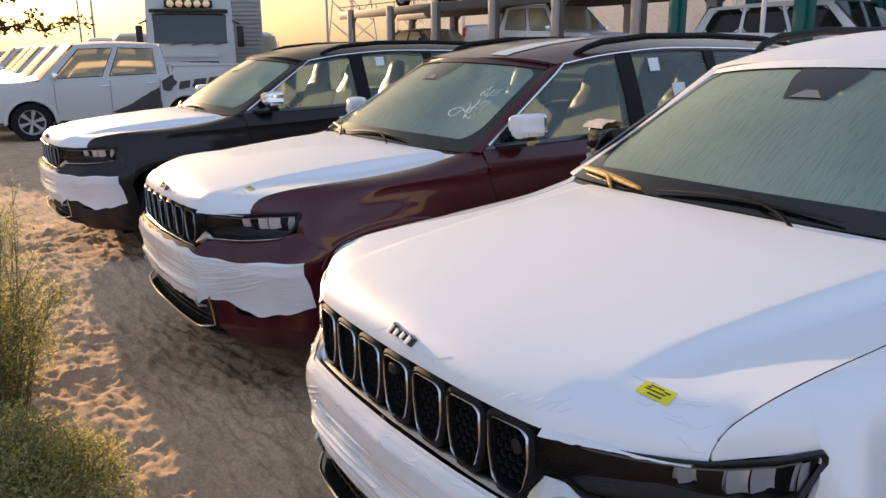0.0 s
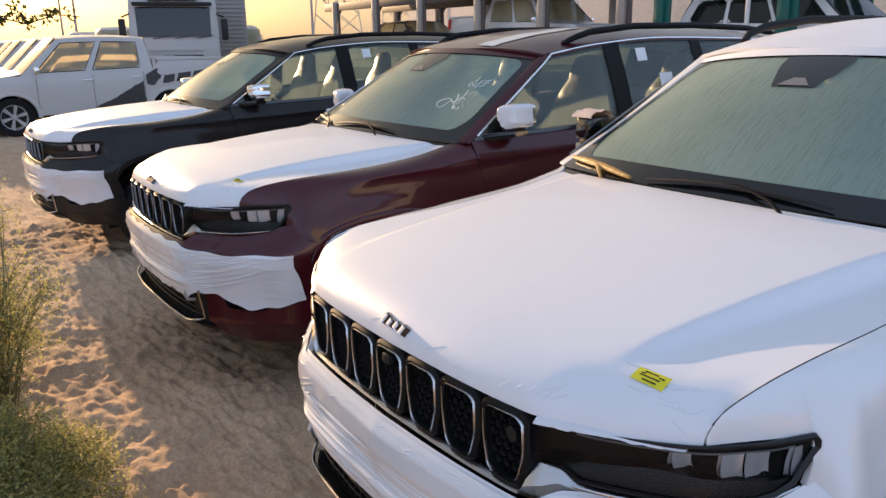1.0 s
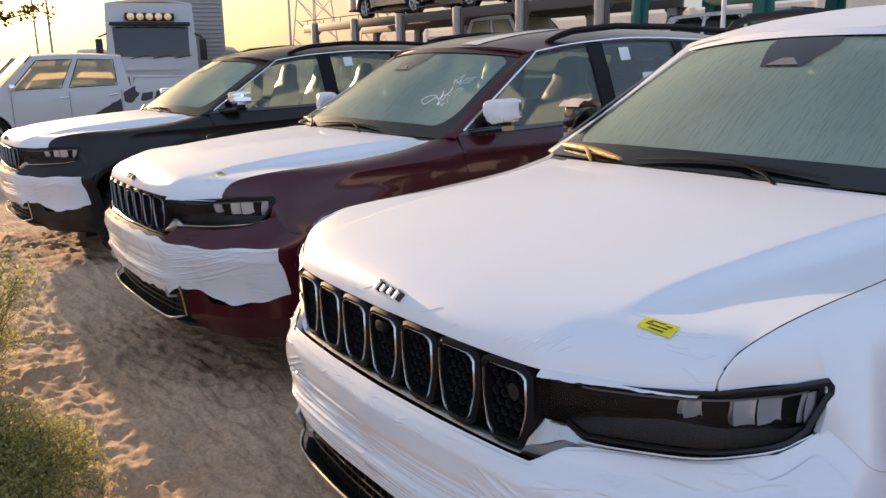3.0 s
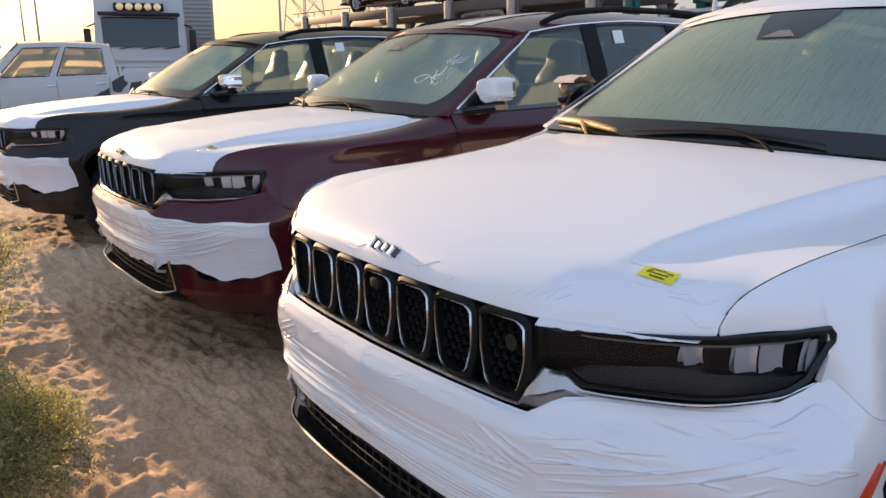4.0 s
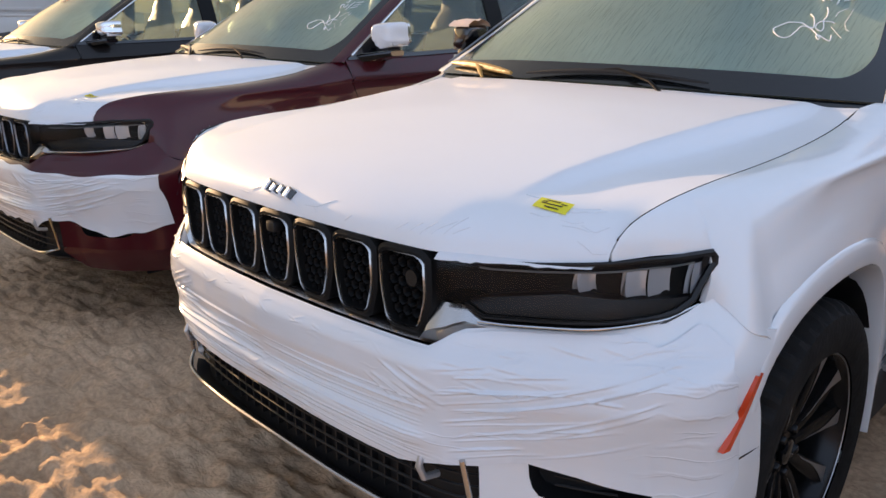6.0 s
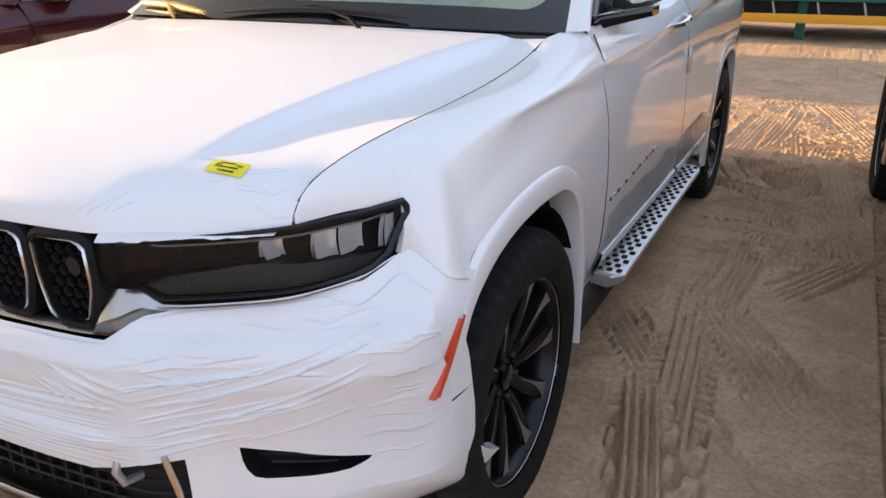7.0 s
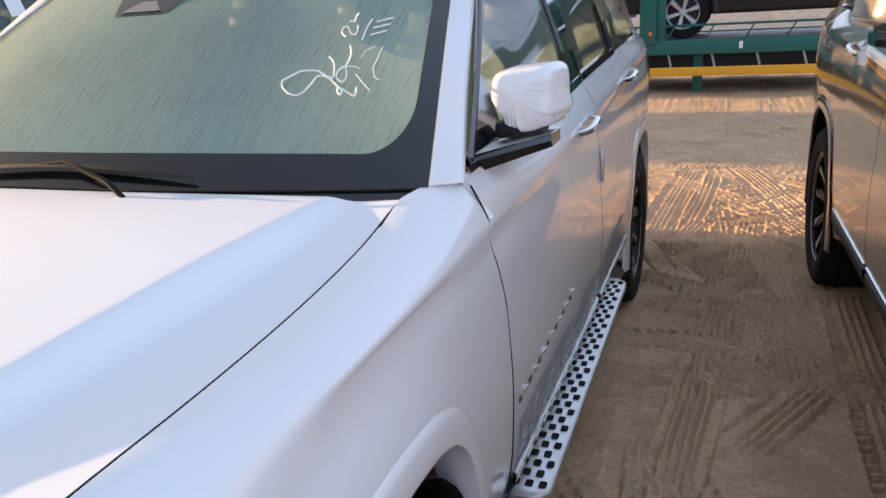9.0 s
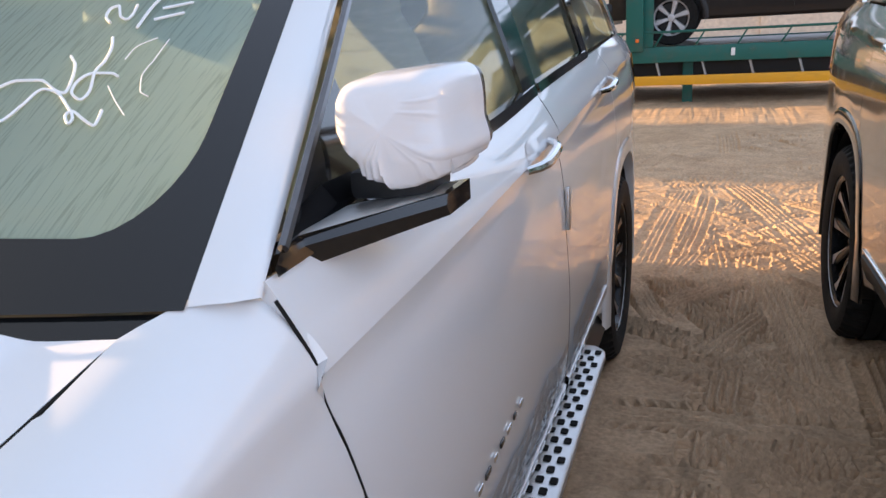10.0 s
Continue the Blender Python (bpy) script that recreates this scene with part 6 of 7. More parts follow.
def build_bush(label, at, radius, height, stems, seed, leaf=.014, per=9, twigs=16):
    """A loose desert bush: wiry stems that carry many small leaves."""
    rng = random.Random(seed)
    bush = thing("bush", label, "bush", "", at)
    wood, leaves = Geo(), Geo()
    for i in range(stems):
        a = rng.uniform(0, 2 * math.pi)
        r = radius * math.sqrt(rng.uniform(.0, 1))
        h = height * (1.05 - .55 * (r / radius) ** 2) * rng.uniform(.65, 1.12)
        base = Vector((rng.gauss(0, .16) * radius, rng.gauss(0, .16) * radius, -.03))
        tip = Vector((r * math.cos(a), r * math.sin(a), h))
        bend = Vector((rng.gauss(0, .06), rng.gauss(0, .06), .10)) * radius * 2
        pts = []
        for q in np.linspace(0, 1, 7):
            q = float(q)
            pts.append(base.lerp(tip, q) + bend * math.sin(math.pi * q) + Vector((0, 0, .08 * height * math.sin(math.pi * q))))
        wood.tube(pts, [.0026 * (1 - .8 * q) + .0006 for q in np.linspace(0, 1, 7)], 4, cap=False)
        for k in range(twigs):
            q = rng.uniform(.06, 1.0) ** .8
            f = q * 6
            j = min(5, int(f))
            p = pts[j].lerp(pts[j + 1], f - j)
            side = Vector((rng.gauss(0, 1), rng.gauss(0, 1), rng.gauss(.3, .7))).normalized() * rng.uniform(.02, .11) * (1.2 - .6 * q)
            if k % 2 == 0:
                wood.tube([p, p + side], [.0014, .0006], 3, cap=False)
            leaf_quads(leaves, p + side, rng, leaf, per, .022)
    part("stem_tangle", wood, STEM, bush, "", angle=0, merge=0)
    part("leaves", leaves, BUSH_LEAF, bush, "", angle=0, merge=0)
    return bush


def build_branchy_tree(label, at, limbs, seed):
    """A thorny tree with a leaning trunk and long thin leafy limbs."""
    rng = random.Random(seed)
    tree = thing("tree", label, "tree", "", at)
    trunk = Geo().tube([(0, 0, -.1), (.06, .05, .6), (.02, .16, 1.2), (.12, .25, 1.9), (.1, .3, 2.6)], [.11, .09, .075, .06, .03], 10)
    part("trunk", trunk, BARK, tree)
    leaves = Geo()
    for a, b, c in limbs:
        p0, p1, p2 = Vector(a), Vector(b), Vector(c)
        pts = [p0 * (1 - q) ** 2 + p1 * 2 * q * (1 - q) + p2 * q * q for q in (float(v) for v in np.linspace(0, 1, 14))]
        pts = [p + Vector((rng.gauss(0, .015), rng.gauss(0, .015), rng.gauss(0, .02))) for p in pts]
        part("limb", Geo().tube(pts, [.013 * (1 - .8 * q) for q in np.linspace(0, 1, 14)], 6), BARK, tree)
        for k in range(150):
            q = rng.uniform(.25, 1.0) * 13
            j = min(12, int(q))
            p = pts[j].lerp(pts[j + 1], q - j)
            leaf_quads(leaves, p + Vector((rng.gauss(0, .018), rng.gauss(0, .018), rng.gauss(.006, .014))), rng, .027, 5, .012)
    part("leaves", leaves, TREE_LEAF, tree, "", angle=0, merge=0)
    return tree


build_bush("low yellow-green desert bush growing in sand", (-1.08, -.76, 0), .46, .50, 350, 5, .0105, 11, 24)
build_bush("small yellow-green desert bush beside the sand track", (-2.70, -.78, 0), .42, .60, 220, 8, .012, 10, 22)
build_bush("tall sparse grey-green desert bush", (-1.90, -.66, 0), .34, 1.20, 150, 6, .012, 7, 20)
build_bush("leggy green weed in front of pickup trucks", (-11.5, -.45, 0), .40, 1.15, 40, 9, .05, 5)
build_branchy_tree("thorny desert tree with thin leafy limbs", (-3.6, -2.2, 0), [
    ((.1, .3, 1.9), (.18, 1.5, 1.70), (.22, 2.38, 1.835)),
    ((.1, .3, 2.2), (.16, 1.3, 1.80), (.17, 2.04, 1.845)),
    ((.1, .3, 2.3), (.16, 1.4, 1.84), (.19, 2.14, 2.01)),
    ((.1, .3, 2.1), (-.5, .1, 2.6), (-1.2, -.4, 2.7)),
    ((.1, .3, 2.5), (.4, -.4, 2.9), (.9, -1.2, 2.9))], 4)


# ---- other vehicles ----
def small_wheel(car, s, x, y, z, R):
    w = part("wheel", Geo().lathe_x([(R * .66, -.09), (R * .95, -.10), (R, -.08), (R, .08), (R * .95, .10), (R * .66, .09)], (s * (x - .1), y, z), 32), RUBBER, car, "dusty tyre on a bright rim")
    rim = Geo().lathe_x([(R * .66, s * .085), (R * .60, s * .06), (R * .60, -s * .02)], (s * (x - .1), y, z), 28)
    for k in range(6):
        a = 2 * math.pi * k / 6 + .3
        ca, sa = math.cos(a), math.sin(a)
        P = []
        for r, h in ((.04, .025), (R * .3, .03), (R * .62, .045)):
            P.append([(s * (x - .1) + s * (.06 + .02 * r / R + d), y + r * ca - q * sa, z + r * sa + q * ca) for q, d in ((-h, -.02), (-h * .7, 0), (h * .7, 0), (h, -.02))])
        rim.grid(np.array(P))
    rim.lathe_x([(0, s * .085), (.05, s * .08), (.06, s * .05)], (s * (x - .1), y, z), 14)
    part("rim", rim, MACHINED, w)
    part("brake", Geo().lathe_x([(0, 0), (R * .55, 0)], (s * (x - .11), y, z), 20), BLACK_PLASTIC, w)


def build_vehicle(name, label, category, at, turn, paint, spec, glass=None, group=""):
    """A closed or open-bed road car from a few heights and lengths along it."""
    L, w, R, ax1, ax2 = spec["length"], spec["half"], spec["wheel"], spec["front"], spec["rear"]
    belt, sill = spec["belt"], spec.get("sill", .38)
    glass = glass or CAR_GLASS
    top = curve(*spec["top"])                     # bonnet, then belt height, then bed or boot
    b0, b1, t0, t1, roof = spec["cab"]            # cab: foot of screen, foot of rear, top of each, roof height
    rw = spec.get("roof_half", w * .74)
    car = thing(name, label, category, group, at, turn)
    plan = curve([0, .12, .45, .9, L * .5, L - .5, L - .1, L], [w * .80, w * .90, w * .965, w, w, w * .99, w * .95, w * .90])

    def lowz(y):
        z = sill
        for a in (ax1, ax2):
            d = abs(y - a)
            if d < R + .07:
                z = max(z, R + math.sqrt(max(0, (R + .07) ** 2 - d * d)) * .98)
        return z

    ys = np.unique(np.concatenate([np.linspace(0, L, 40)] + [a + (R + .07) * np.cos(np.linspace(0, math.pi, 15)) for a in (ax1, ax2)]))
    for s in (1, -1):
        g = Geo()
        P = []
        for y in ys:
            z0, z1 = lowz(y), max(lowz(y) + .02, min(float(top(y)), belt(y)))
            P.append([(s * (plan(y) + .02 * math.sin(math.pi * min(1, max(0, (z - sill) / (z1 - sill + .01)))) - .03 * max(0, (z - z1 + .12) / .12)), y, z) for z in np.linspace(z0, z1, 9)])
        g.panel(np.array(P), (0, L / 2, .7), .02)
        part("body_side", g, paint, car)
        for a in (ax1, ax2):
            small_wheel(car, s, w - .01, a, R, R)
            liner = Geo().grid(np.array([[(s * x, a + (R + .08) * math.cos(q), R + (R + .08) * math.sin(q)) for x in (w * .55, w - .03)] for q in np.linspace(-.2, math.pi + .2, 14)]))
            part("wheel_liner", liner, BLACK_PLASTIC, car)
        # cab side: pillars and panes
        us = spec["panes"]
        vs = [0, .07, .87, 1]
        def cab_pt(u, v):
            y = lerp(lerp(b0, b1, u), lerp(t0, t1, u), v)
            x = lerp(plan(lerp(b0, b1, u)) - .03, rw, v)
            return (s * x, y, lerp(belt(lerp(b0, b1, u)), roof - .05 - .04 * (2 * u - 1) ** 2, v))
        for a in (ax1, ax2):
            lip = Geo().grid(np.array([[(s * (plan(a) + d), a + (R + .07 + r) * math.cos(q), R + (R + .07 + r) * math.sin(q) * .98) for r, d in ((-.02, -.06), (-.012, .022), (.03, .030), (.055, .018))] for q in np.linspace(-.05, math.pi + .05, 22)]))
            part("arch_lip", lip, paint, car)
        cols = sorted({0.0, 1.0, *[q for p in us for q in p]})
        Pm = np.array([[cab_pt(u, v) for v in vs] for u in cols])
        holes = {cols.index(a) for a, _ in us}
        frame_g = Geo().grid(Pm, skip=lambda i, j: j == 1 and i in holes)
        for a, b in us:
            # rounds the corners of each opening
            for ua, va, su, sv in ((a, vs[1], 1, 1), (b, vs[1], -1, 1), (b, vs[2], -1, -1), (a, vs[2], 1, -1)):
                ru, rv = .045, .20
                fan = [cab_pt(ua, va)] + [cab_pt(ua + su * ru * (1 - math.cos(q)), va + sv * rv * (1 - math.sin(q))) for q in np.linspace(0, math.pi / 2, 6)]
                fan = [(x + s * .002, y, z) for x, y, z in fan]
                frame_g.add(fan, [(0, i, i + 1) for i in range(1, 6)])
        part("cab_frame", frame_g, paint, car)
        for a, b in us:
            pane = Geo().grid(np.array([[cab_pt(lerp(a, b, u), lerp(vs[1], vs[2], v)) for v in (0, .5, 1)] for u in (0, .5, 1)]))
            o = part("side_window", pane, glass, car)
            o.visible_shadow = False
            dark_bead = Geo().tube([cab_pt(a, vs[1]), cab_pt(b, vs[1]), cab_pt(b, vs[2]), cab_pt(a, vs[2]), cab_pt(a, vs[1])], .010, 5)
            part("window_seal", dark_bead, BLACK_PLASTIC, car)
        for yh in spec.get("handles", ()):
            h = Geo().tube([(s * (plan(yh) + .02), yh - .09, belt(yh) - .14), (s * (plan(yh) + .045), yh, belt(yh) - .135), (s * (plan(yh) + .02), yh + .09, belt(yh) - .13)], .013, 6)
            part("door_handle", h, CHROME, car)
        for yd in spec.get("seams", ()):
            part("door_seam", Geo().tube([(s * (plan(yd) + .021), yd, z) for z in np.linspace(.45, belt(yd) - .04, 6)], .004, 4), BLACK_PLASTIC, car)
        mir = Geo().box((s * (w + .10), b0 + .28, belt(b0) + .10), (.17, .10, .15), .04)
        part("door_mirror", mir, spec.get("mirror", paint), car)
        lamp = Geo().grid(np.array([[(s * (plan(y) * k + .008), y - .02, z) for z in (float(top(.2)) - .22, float(top(.2)) - .06)] for y, k in ((.02, .80), (.02, .95), (.12, .995), (.40, 1.0))]))
        part("headlamp", lamp, LAMP_REFLECTOR, car)
        tl = Geo().box((s * (w * .93), L - .03, belt(L) - .20), (.14, .08, .28), .02)
        part("tail_lamp", tl, RED_LENS, car)
    # front, bonnet, screens, roof, tail
    hb = b0 + .02
    bon = Geo().panel(np.array([[(k * (plan(y) - .03), y, float(top(y)) + .03 * (1 - k * k) - .02 * abs(k) ** 4) for k in np.linspace(-1, 1, 13)] for y in np.linspace(.03, hb, 12)]), (0, 1, .3), .02)
    part("bonnet", bon, paint, car)
    nose = Geo().grid(np.array([[(k * plan(.02), .03 - .05 * (1 - k * k) + .04 * max(0, (z - .8)), z) for k in np.linspace(-1, 1, 11)] for z in np.linspace(sill - .08, float(top(.03)), 8)]))
    part("nose", nose, paint, car)
    part("radiator_grille", Geo().box((0, -.02, float(top(.1)) - .17), (w * 1.1, .07, .16), .03), BLACK_PLASTIC, car)
    part("front_bumper", Geo().box((0, .0, .52), (w * 1.75, .16, .22), .06), paint, car)
    def screen(xw0, y0, z0, xw1, y1, z1, nm):
        cols = [-1, -.93, .93, 1]
        rows = [0, .08, .92, 1]
        f = lambda k, v: (k * lerp(xw0, xw1, v), lerp(y0, y1, v) - (.06 if y1 > y0 else -.06) * (1 - k * k), lerp(z0, z1, v))
        fine = lambda a, b, n: np.linspace(a, b, n)
        pane = Geo().grid(np.array([[f(k, v) for k in fine(-.93, .93, 11)] for v in fine(.05, .95, 5)]))
        o = part(nm, pane, glass, car)
        o.visible_shadow = False
        rim = Geo()
        for a, b, c, d in ((-1, -.93, 0, 1), (.93, 1, 0, 1), (-.93, .93, 0, .05), (-.93, .93, .95, 1)):
            rim.grid(np.array([[f(k, v) for k in fine(a, b, 9)] for v in fine(c, d, 3)]))
        part("screen_frame", rim, BLACK_PLASTIC, o)
    screen(plan(b0) - .03, b0, belt(b0), rw, t0, roof - .05, "windscreen")
    screen(plan(b1) - .03, b1, belt(b1), rw, t1, roof - .05, "rear_window")
    rf = Geo().panel(np.array([[(k * rw, lerp(t0, t1, u) - (.06 * (1 - k * k) if u == 0 else 0) + (.06 * (1 - k * k) if u == 1 else 0), roof - .05 - .04 * (2 * u - 1) ** 2 + .05 * (1 - k * k)) for k in np.linspace(-1, 1, 11)] for u in np.linspace(0, 1, 9)]), (0, L / 2, .5), .02)
    part("roof", rf, paint, car)
    if spec.get("bed"):
        zb = belt(L) - .02
        part("bed_floor", Geo().box((0, (b1 + L) / 2, .72), (w * 1.8, L - b1 - .05, .06)), BLACK_PLASTIC, car)
        part("bed_front", Geo().box((0, b1 + .05, (zb + .7) / 2), (w * 1.85, .06, zb - .7), .01), paint, car)
        part("tailgate", Geo().box((0, L - .05, (zb + .62) / 2), (w * 1.78, .06, zb - .62), .015), paint, car)
        for s in (1, -1):
            part("bed_rail", Geo().box((s * (w - .05), (b1 + L) / 2 + .03, zb), (.09, L - b1 - .08, .05), .015), paint, car)
    else:
        bt = Geo().panel(np.array([[(k * (plan(y) - .03), y, float(top(y)) + .02 * (1 - k * k)) for k in np.linspace(-1, 1, 9)] for y in np.linspace(b1 - .03, L - .02, 6)]), (0, L - 1, .3), .02)
        part("boot", bt, paint, car)
        part("tail", Geo().grid(np.array([[(k * plan(L - .02), L - .02 + .05 * (1 - k * k), z) for k in np.linspace(-1, 1, 9)] for z in np.linspace(sill - .05, float(top(L - .02)), 6)])), paint, car)
    part("underbody", Geo().box((0, L / 2, .48), (w * 1.5, L - .5, .3), .03), BLACK_PLASTIC, car)
    for x in (-.36, .36):
        yy = lerp(b0, b1, .48)
        st = Geo().box((x, yy, .95), (.46, .16, .62), .06)
        part("seat", st, spec.get("seat", SEAT_COVER), car)
    part("dashboard", Geo().box((0, b0 + .25, belt(b0) - .10), (w * 1.6, .4, .16), .05), CABIN, car)
    return car


PICKUP = dict(length=5.3, half=.905, wheel=.37, front=.92, rear=3.95, belt=curve([0, 2, 3.66, 3.76, 5.3], [1.12, 1.17, 1.24, 1.42, 1.44]), bed=True,
              top=([0, .06, .18, .9, 1.2, 3.6, 5.3], [.90, 1.04, 1.10, 1.17, 1.22, 1.46, 1.46]), cab=(1.12, 3.62, 1.86, 3.54, 1.93), panes=((.09, .46), (.52, .90)),
              handles=(2.32, 3.25), seams=(1.38, 2.42, 3.42), mirror=CHROME)
SUV = dict(length=4.9, half=.94, wheel=.38, front=.90, rear=3.72, belt=curve([0, 2, 3.6, 4.9], [1.05, 1.10, 1.16, 1.18]),
           top=([0, .06, .18, .9, 1.2, 3.6, 4.9], [.84, .96, 1.02, 1.09, 1.14, 1.25, 1.2]), cab=(1.15, 4.82, 1.90, 4.55, 1.78), panes=((.07, .36), (.39, .66), (.69, .92)),
           handles=(2.35, 3.35), seams=(1.4, 2.5, 3.5))
SALOON = dict(length=4.8, half=.90, wheel=.33, front=.92, rear=3.70, belt=curve([0, 2, 3.6, 4.8], [.92, .98, 1.03, 1.0]),
              top=([0, .06, .18, .9, 1.3, 3.6, 4.3, 4.8], [.66, .78, .84, .93, 1.0, 1.1, 1.04, .94]), cab=(1.25, 4.15, 2.05, 3.45, 1.46), panes=((.10, .44), (.47, .86)),
              handles=(2.45, 3.35), seams=(1.5, 2.55, 3.5), sill=.30)

first_pickup = build_vehicle("pickup_truck", "white double-cab pickup with dark splash decals", "pickup", (-16.5, .12, 0), 0, PICKUP_WHITE, PICKUP, group="row of white pickups")
PX = PICKUP["half"] + .024
splash = random.Random(2)
SPLASH = [[(2.42, .50), (2.75, .46), (3.42, .47), (3.40, .98), (3.22, .90), (2.95, .74), (2.72, .62)], [(3.46, .92), (3.46, 1.12), (3.66, 1.22), (3.86, 1.26), (3.74, 1.02), (3.60, .88)],
          [(3.80, .92), (3.90, 1.27), (4.12, 1.29), (4.02, .95)], [(4.08, .96), (4.18, 1.29), (4.46, 1.30), (4.36, .96)], [(4.42, .97), (4.52, 1.30), (4.86, 1.31), (4.74, .90)], [(4.80, .88), (4.92, 1.31), (5.16, 1.31), (5.16, .80)]]
for k, outline in enumerate(SPLASH):
    # ragged edges, as if splashed on
    poly = []
    for i, (ya, za) in enumerate(outline):
        yb, zb = outline[(i + 1) % len(outline)]
        poly += [(lerp(ya, yb, q) + splash.uniform(-.010, .010), lerp(za, zb, q) + splash.uniform(-.010, .010)) for q in (0, .25, .5, .75)]
    d = Geo().prism(poly, lambda a, b, t: (PX + t - .02 * max(0, (b - .95) / .2), a, b), -.03, .005)
    part("decal", d, DECAL, first_pickup, "dark splash decal")
for x in (-19.1, -21.7, -24.3, -26.9):
    p = build_vehicle("pickup_truck", "white double-cab pickup parked in a row", "pickup", (x, .2 + .1 * math.sin(x), 0), 0, PICKUP_WHITE, PICKUP, group="row of white pickups") if x == -19.1 else copy_thing(p, pose(x, .2 + .1 * math.sin(x), 0))


# ---- the car transporters ----
def build_transporter(label, x0, x1, y0, steel, post_mat, posts, lower, upper, yellow=True):
    """A two-deck car trailer that stands along x; y0 is its near side."""
    t = thing("car_transporter", label, "trailer", "", ((x0 + x1) / 2, y0, 0))
    cx = (x0 + x1) / 2
    L = x1 - x0
    D = 2.5
    def bx(name, c, s, mat, r=.015, label=""):
        return part(name, Geo().box(c, s, r), mat, t, label)
    for yy in (.06, D):
        bx("lower_beam", (0, yy, lower - .11), (L, .10, .22), steel)
        bx("upper_beam", (0, yy, upper - .12), (L, .10, .26), steel)
    for k in range(int(L / 1.1)):
        bx("cross_member", (-L / 2 + .5 + k * 1.1, D / 2, lower - .12), (.09, D, .10), steel, 0)
    bx("lower_deck", (0, D / 2, lower - .035), (L, D - .12, .03), GALVANISED, 0)
    for yy in (.55, D - .55):
        bx("wheel_track", (0, yy, upper - .02), (L, .50, .04), steel, 0)
    for px in posts:
        for yy in (.0, D + .04):
            p = bx("post", (px - cx, yy, (lower + upper) / 2), (.24, .16, upper - lower + .1), post_mat, .02)
            part("post_web", Geo().box((px - cx + .18, yy + .02, (lower + upper) / 2), (.14, .05, upper - lower), .005), steel, p)
            if yellow:
                continue
            brace = Geo().prism([(px - cx - .3, upper - .24), (px - cx + .36, upper - .24), (px - cx + .14, upper - .44), (px - cx - .12, upper - .44)], lambda a, b, d, yy=yy: (a, yy + d, b), .03, .07)
            part("bracket", brace, steel, p)
    rail = Geo()
    rail.tube([(-L / 2, .0, lower + .20), (L / 2, .0, lower + .20)], .018, 6)
    part("guard_rail", rail, steel, t)
    for k in range(int(L / .55)):
        xx = -L / 2 + .3 + k * .55
        part("guard_stay", Geo().tube([(xx, .0, lower), (xx + .12, .0, lower + .20)], .012, 5), steel, t)
    part("upper_rail", Geo().tube([(-L / 2, .0, upper + .16), (L / 2, .0, upper + .16)], .014, 6), steel, t)
    for k in range(int(L / 1.2)):
        part("rail_stay", Geo().tube([(-L / 2 + .4 + k * 1.2, .0, upper), (-L / 2 + .4 + k * 1.2, .0, upper + .16)], .012, 5), steel, t)
    if yellow:
        bx("side_guard", (0, -.01, .335), (L, .05, .13), YELLOW_STEEL, .01, "yellow side guard beam")
        for k in range(int(L / .62)):
            part("guard_hanger", Geo().tube([(-L / 2 + .3 + k * .62, .06, lower - .2), (-L / 2 + .36 + k * .62, .0, .39)], .018, 5), GALVANISED, t)
        for xx in (-L / 2 + 1.5, L / 2 - 3.6):
            bx("landing_leg", (xx, .3, .35), (.14, .14, .8), steel)
    for k in range(3):
        for yy in (.30, D - .3):
            w = Geo().lathe_x([(.20, -.14), (.47, -.15), (.5, -.12), (.5, .12), (.47, .15), (.20, .14), (.0, .10)], (0, 0, 0), 28).moved(Matrix.Translation((-L / 2 + 3.4 + k * 1.25, yy, .5)) @ Matrix.Rotation(radians(90), 4, "Z"))
            part("trailer_wheel", w, RUBBER, t)
    bx("chassis", (0, D / 2 + .1, lower - .33), (L - .4, 2.0, .34), BLACK_PLASTIC)
    return t


TY = 12.5
green = build_transporter("green two-deck car transporter with a yellow side guard", -9.75, 4.5, TY, GREEN_STEEL, GREEN_STEEL, (-9.55, -6.75, -3.9, -1.1 + 1.28, 3.4), .80, 3.05)
part("marker_lamp", Geo().box((.22 - (-9.75 + 4.5) / 2, -.09, .90), (.05, .03, .05), .012), ORANGE, green, "small orange marker lamp")
part("stencil", Geo().box((1.5 + 2.62, -.0, .70), (.05, .012, .10)), PAPER, green)
part("pole", Geo().tube([(-7.42 + 2.625, -.12, .75), (-7.42 + 2.625, -.12, 3.1)], .045, 10), BRIGHT_WHITE, green, "slim white pole")
grey = build_transporter("dusty grey two-deck car transporter with pale posts", -25.0, -10.3, TY, GREY_STEEL, POST_PAINT, (-24.1, -21.3, -18.6, -15.75, -13.2, -10.6), .97, 3.08, yellow=False)

# cars on the decks stand nose towards +x or -x
build_vehicle("pickup_truck", "silver double-cab pickup on the transporter deck", "pickup", (-12.35, TY + 1.25, .97), 90, PICKUP_SILVER, PICKUP, group="cars on transporters")
build_vehicle("saloon_car", "dark saloon on the transporter deck", "car", (-18.3, TY + 1.25, .97), 90, PAINT_DARK, SALOON, group="cars on transporters")
build_vehicle("crossover", "dark crossover on the upper deck", "car", (-17.4, TY + 1.25, 3.08), 90, PAINT_BRONZE, SUV, group="cars on transporters")
build_vehicle("crossover", "silver crossover on the upper deck", "car", (-11.9, TY + 1.25, 3.08), 90, PICKUP_SILVER, SUV, group="cars on transporters")
build_vehicle("crossover", "white crossover with dark windows on the transporter", "car", (-4.6, TY + 1.25, .80), 90, BRIGHT_WHITE, SUV, glass=DARK_GLASS, group="cars on transporters")
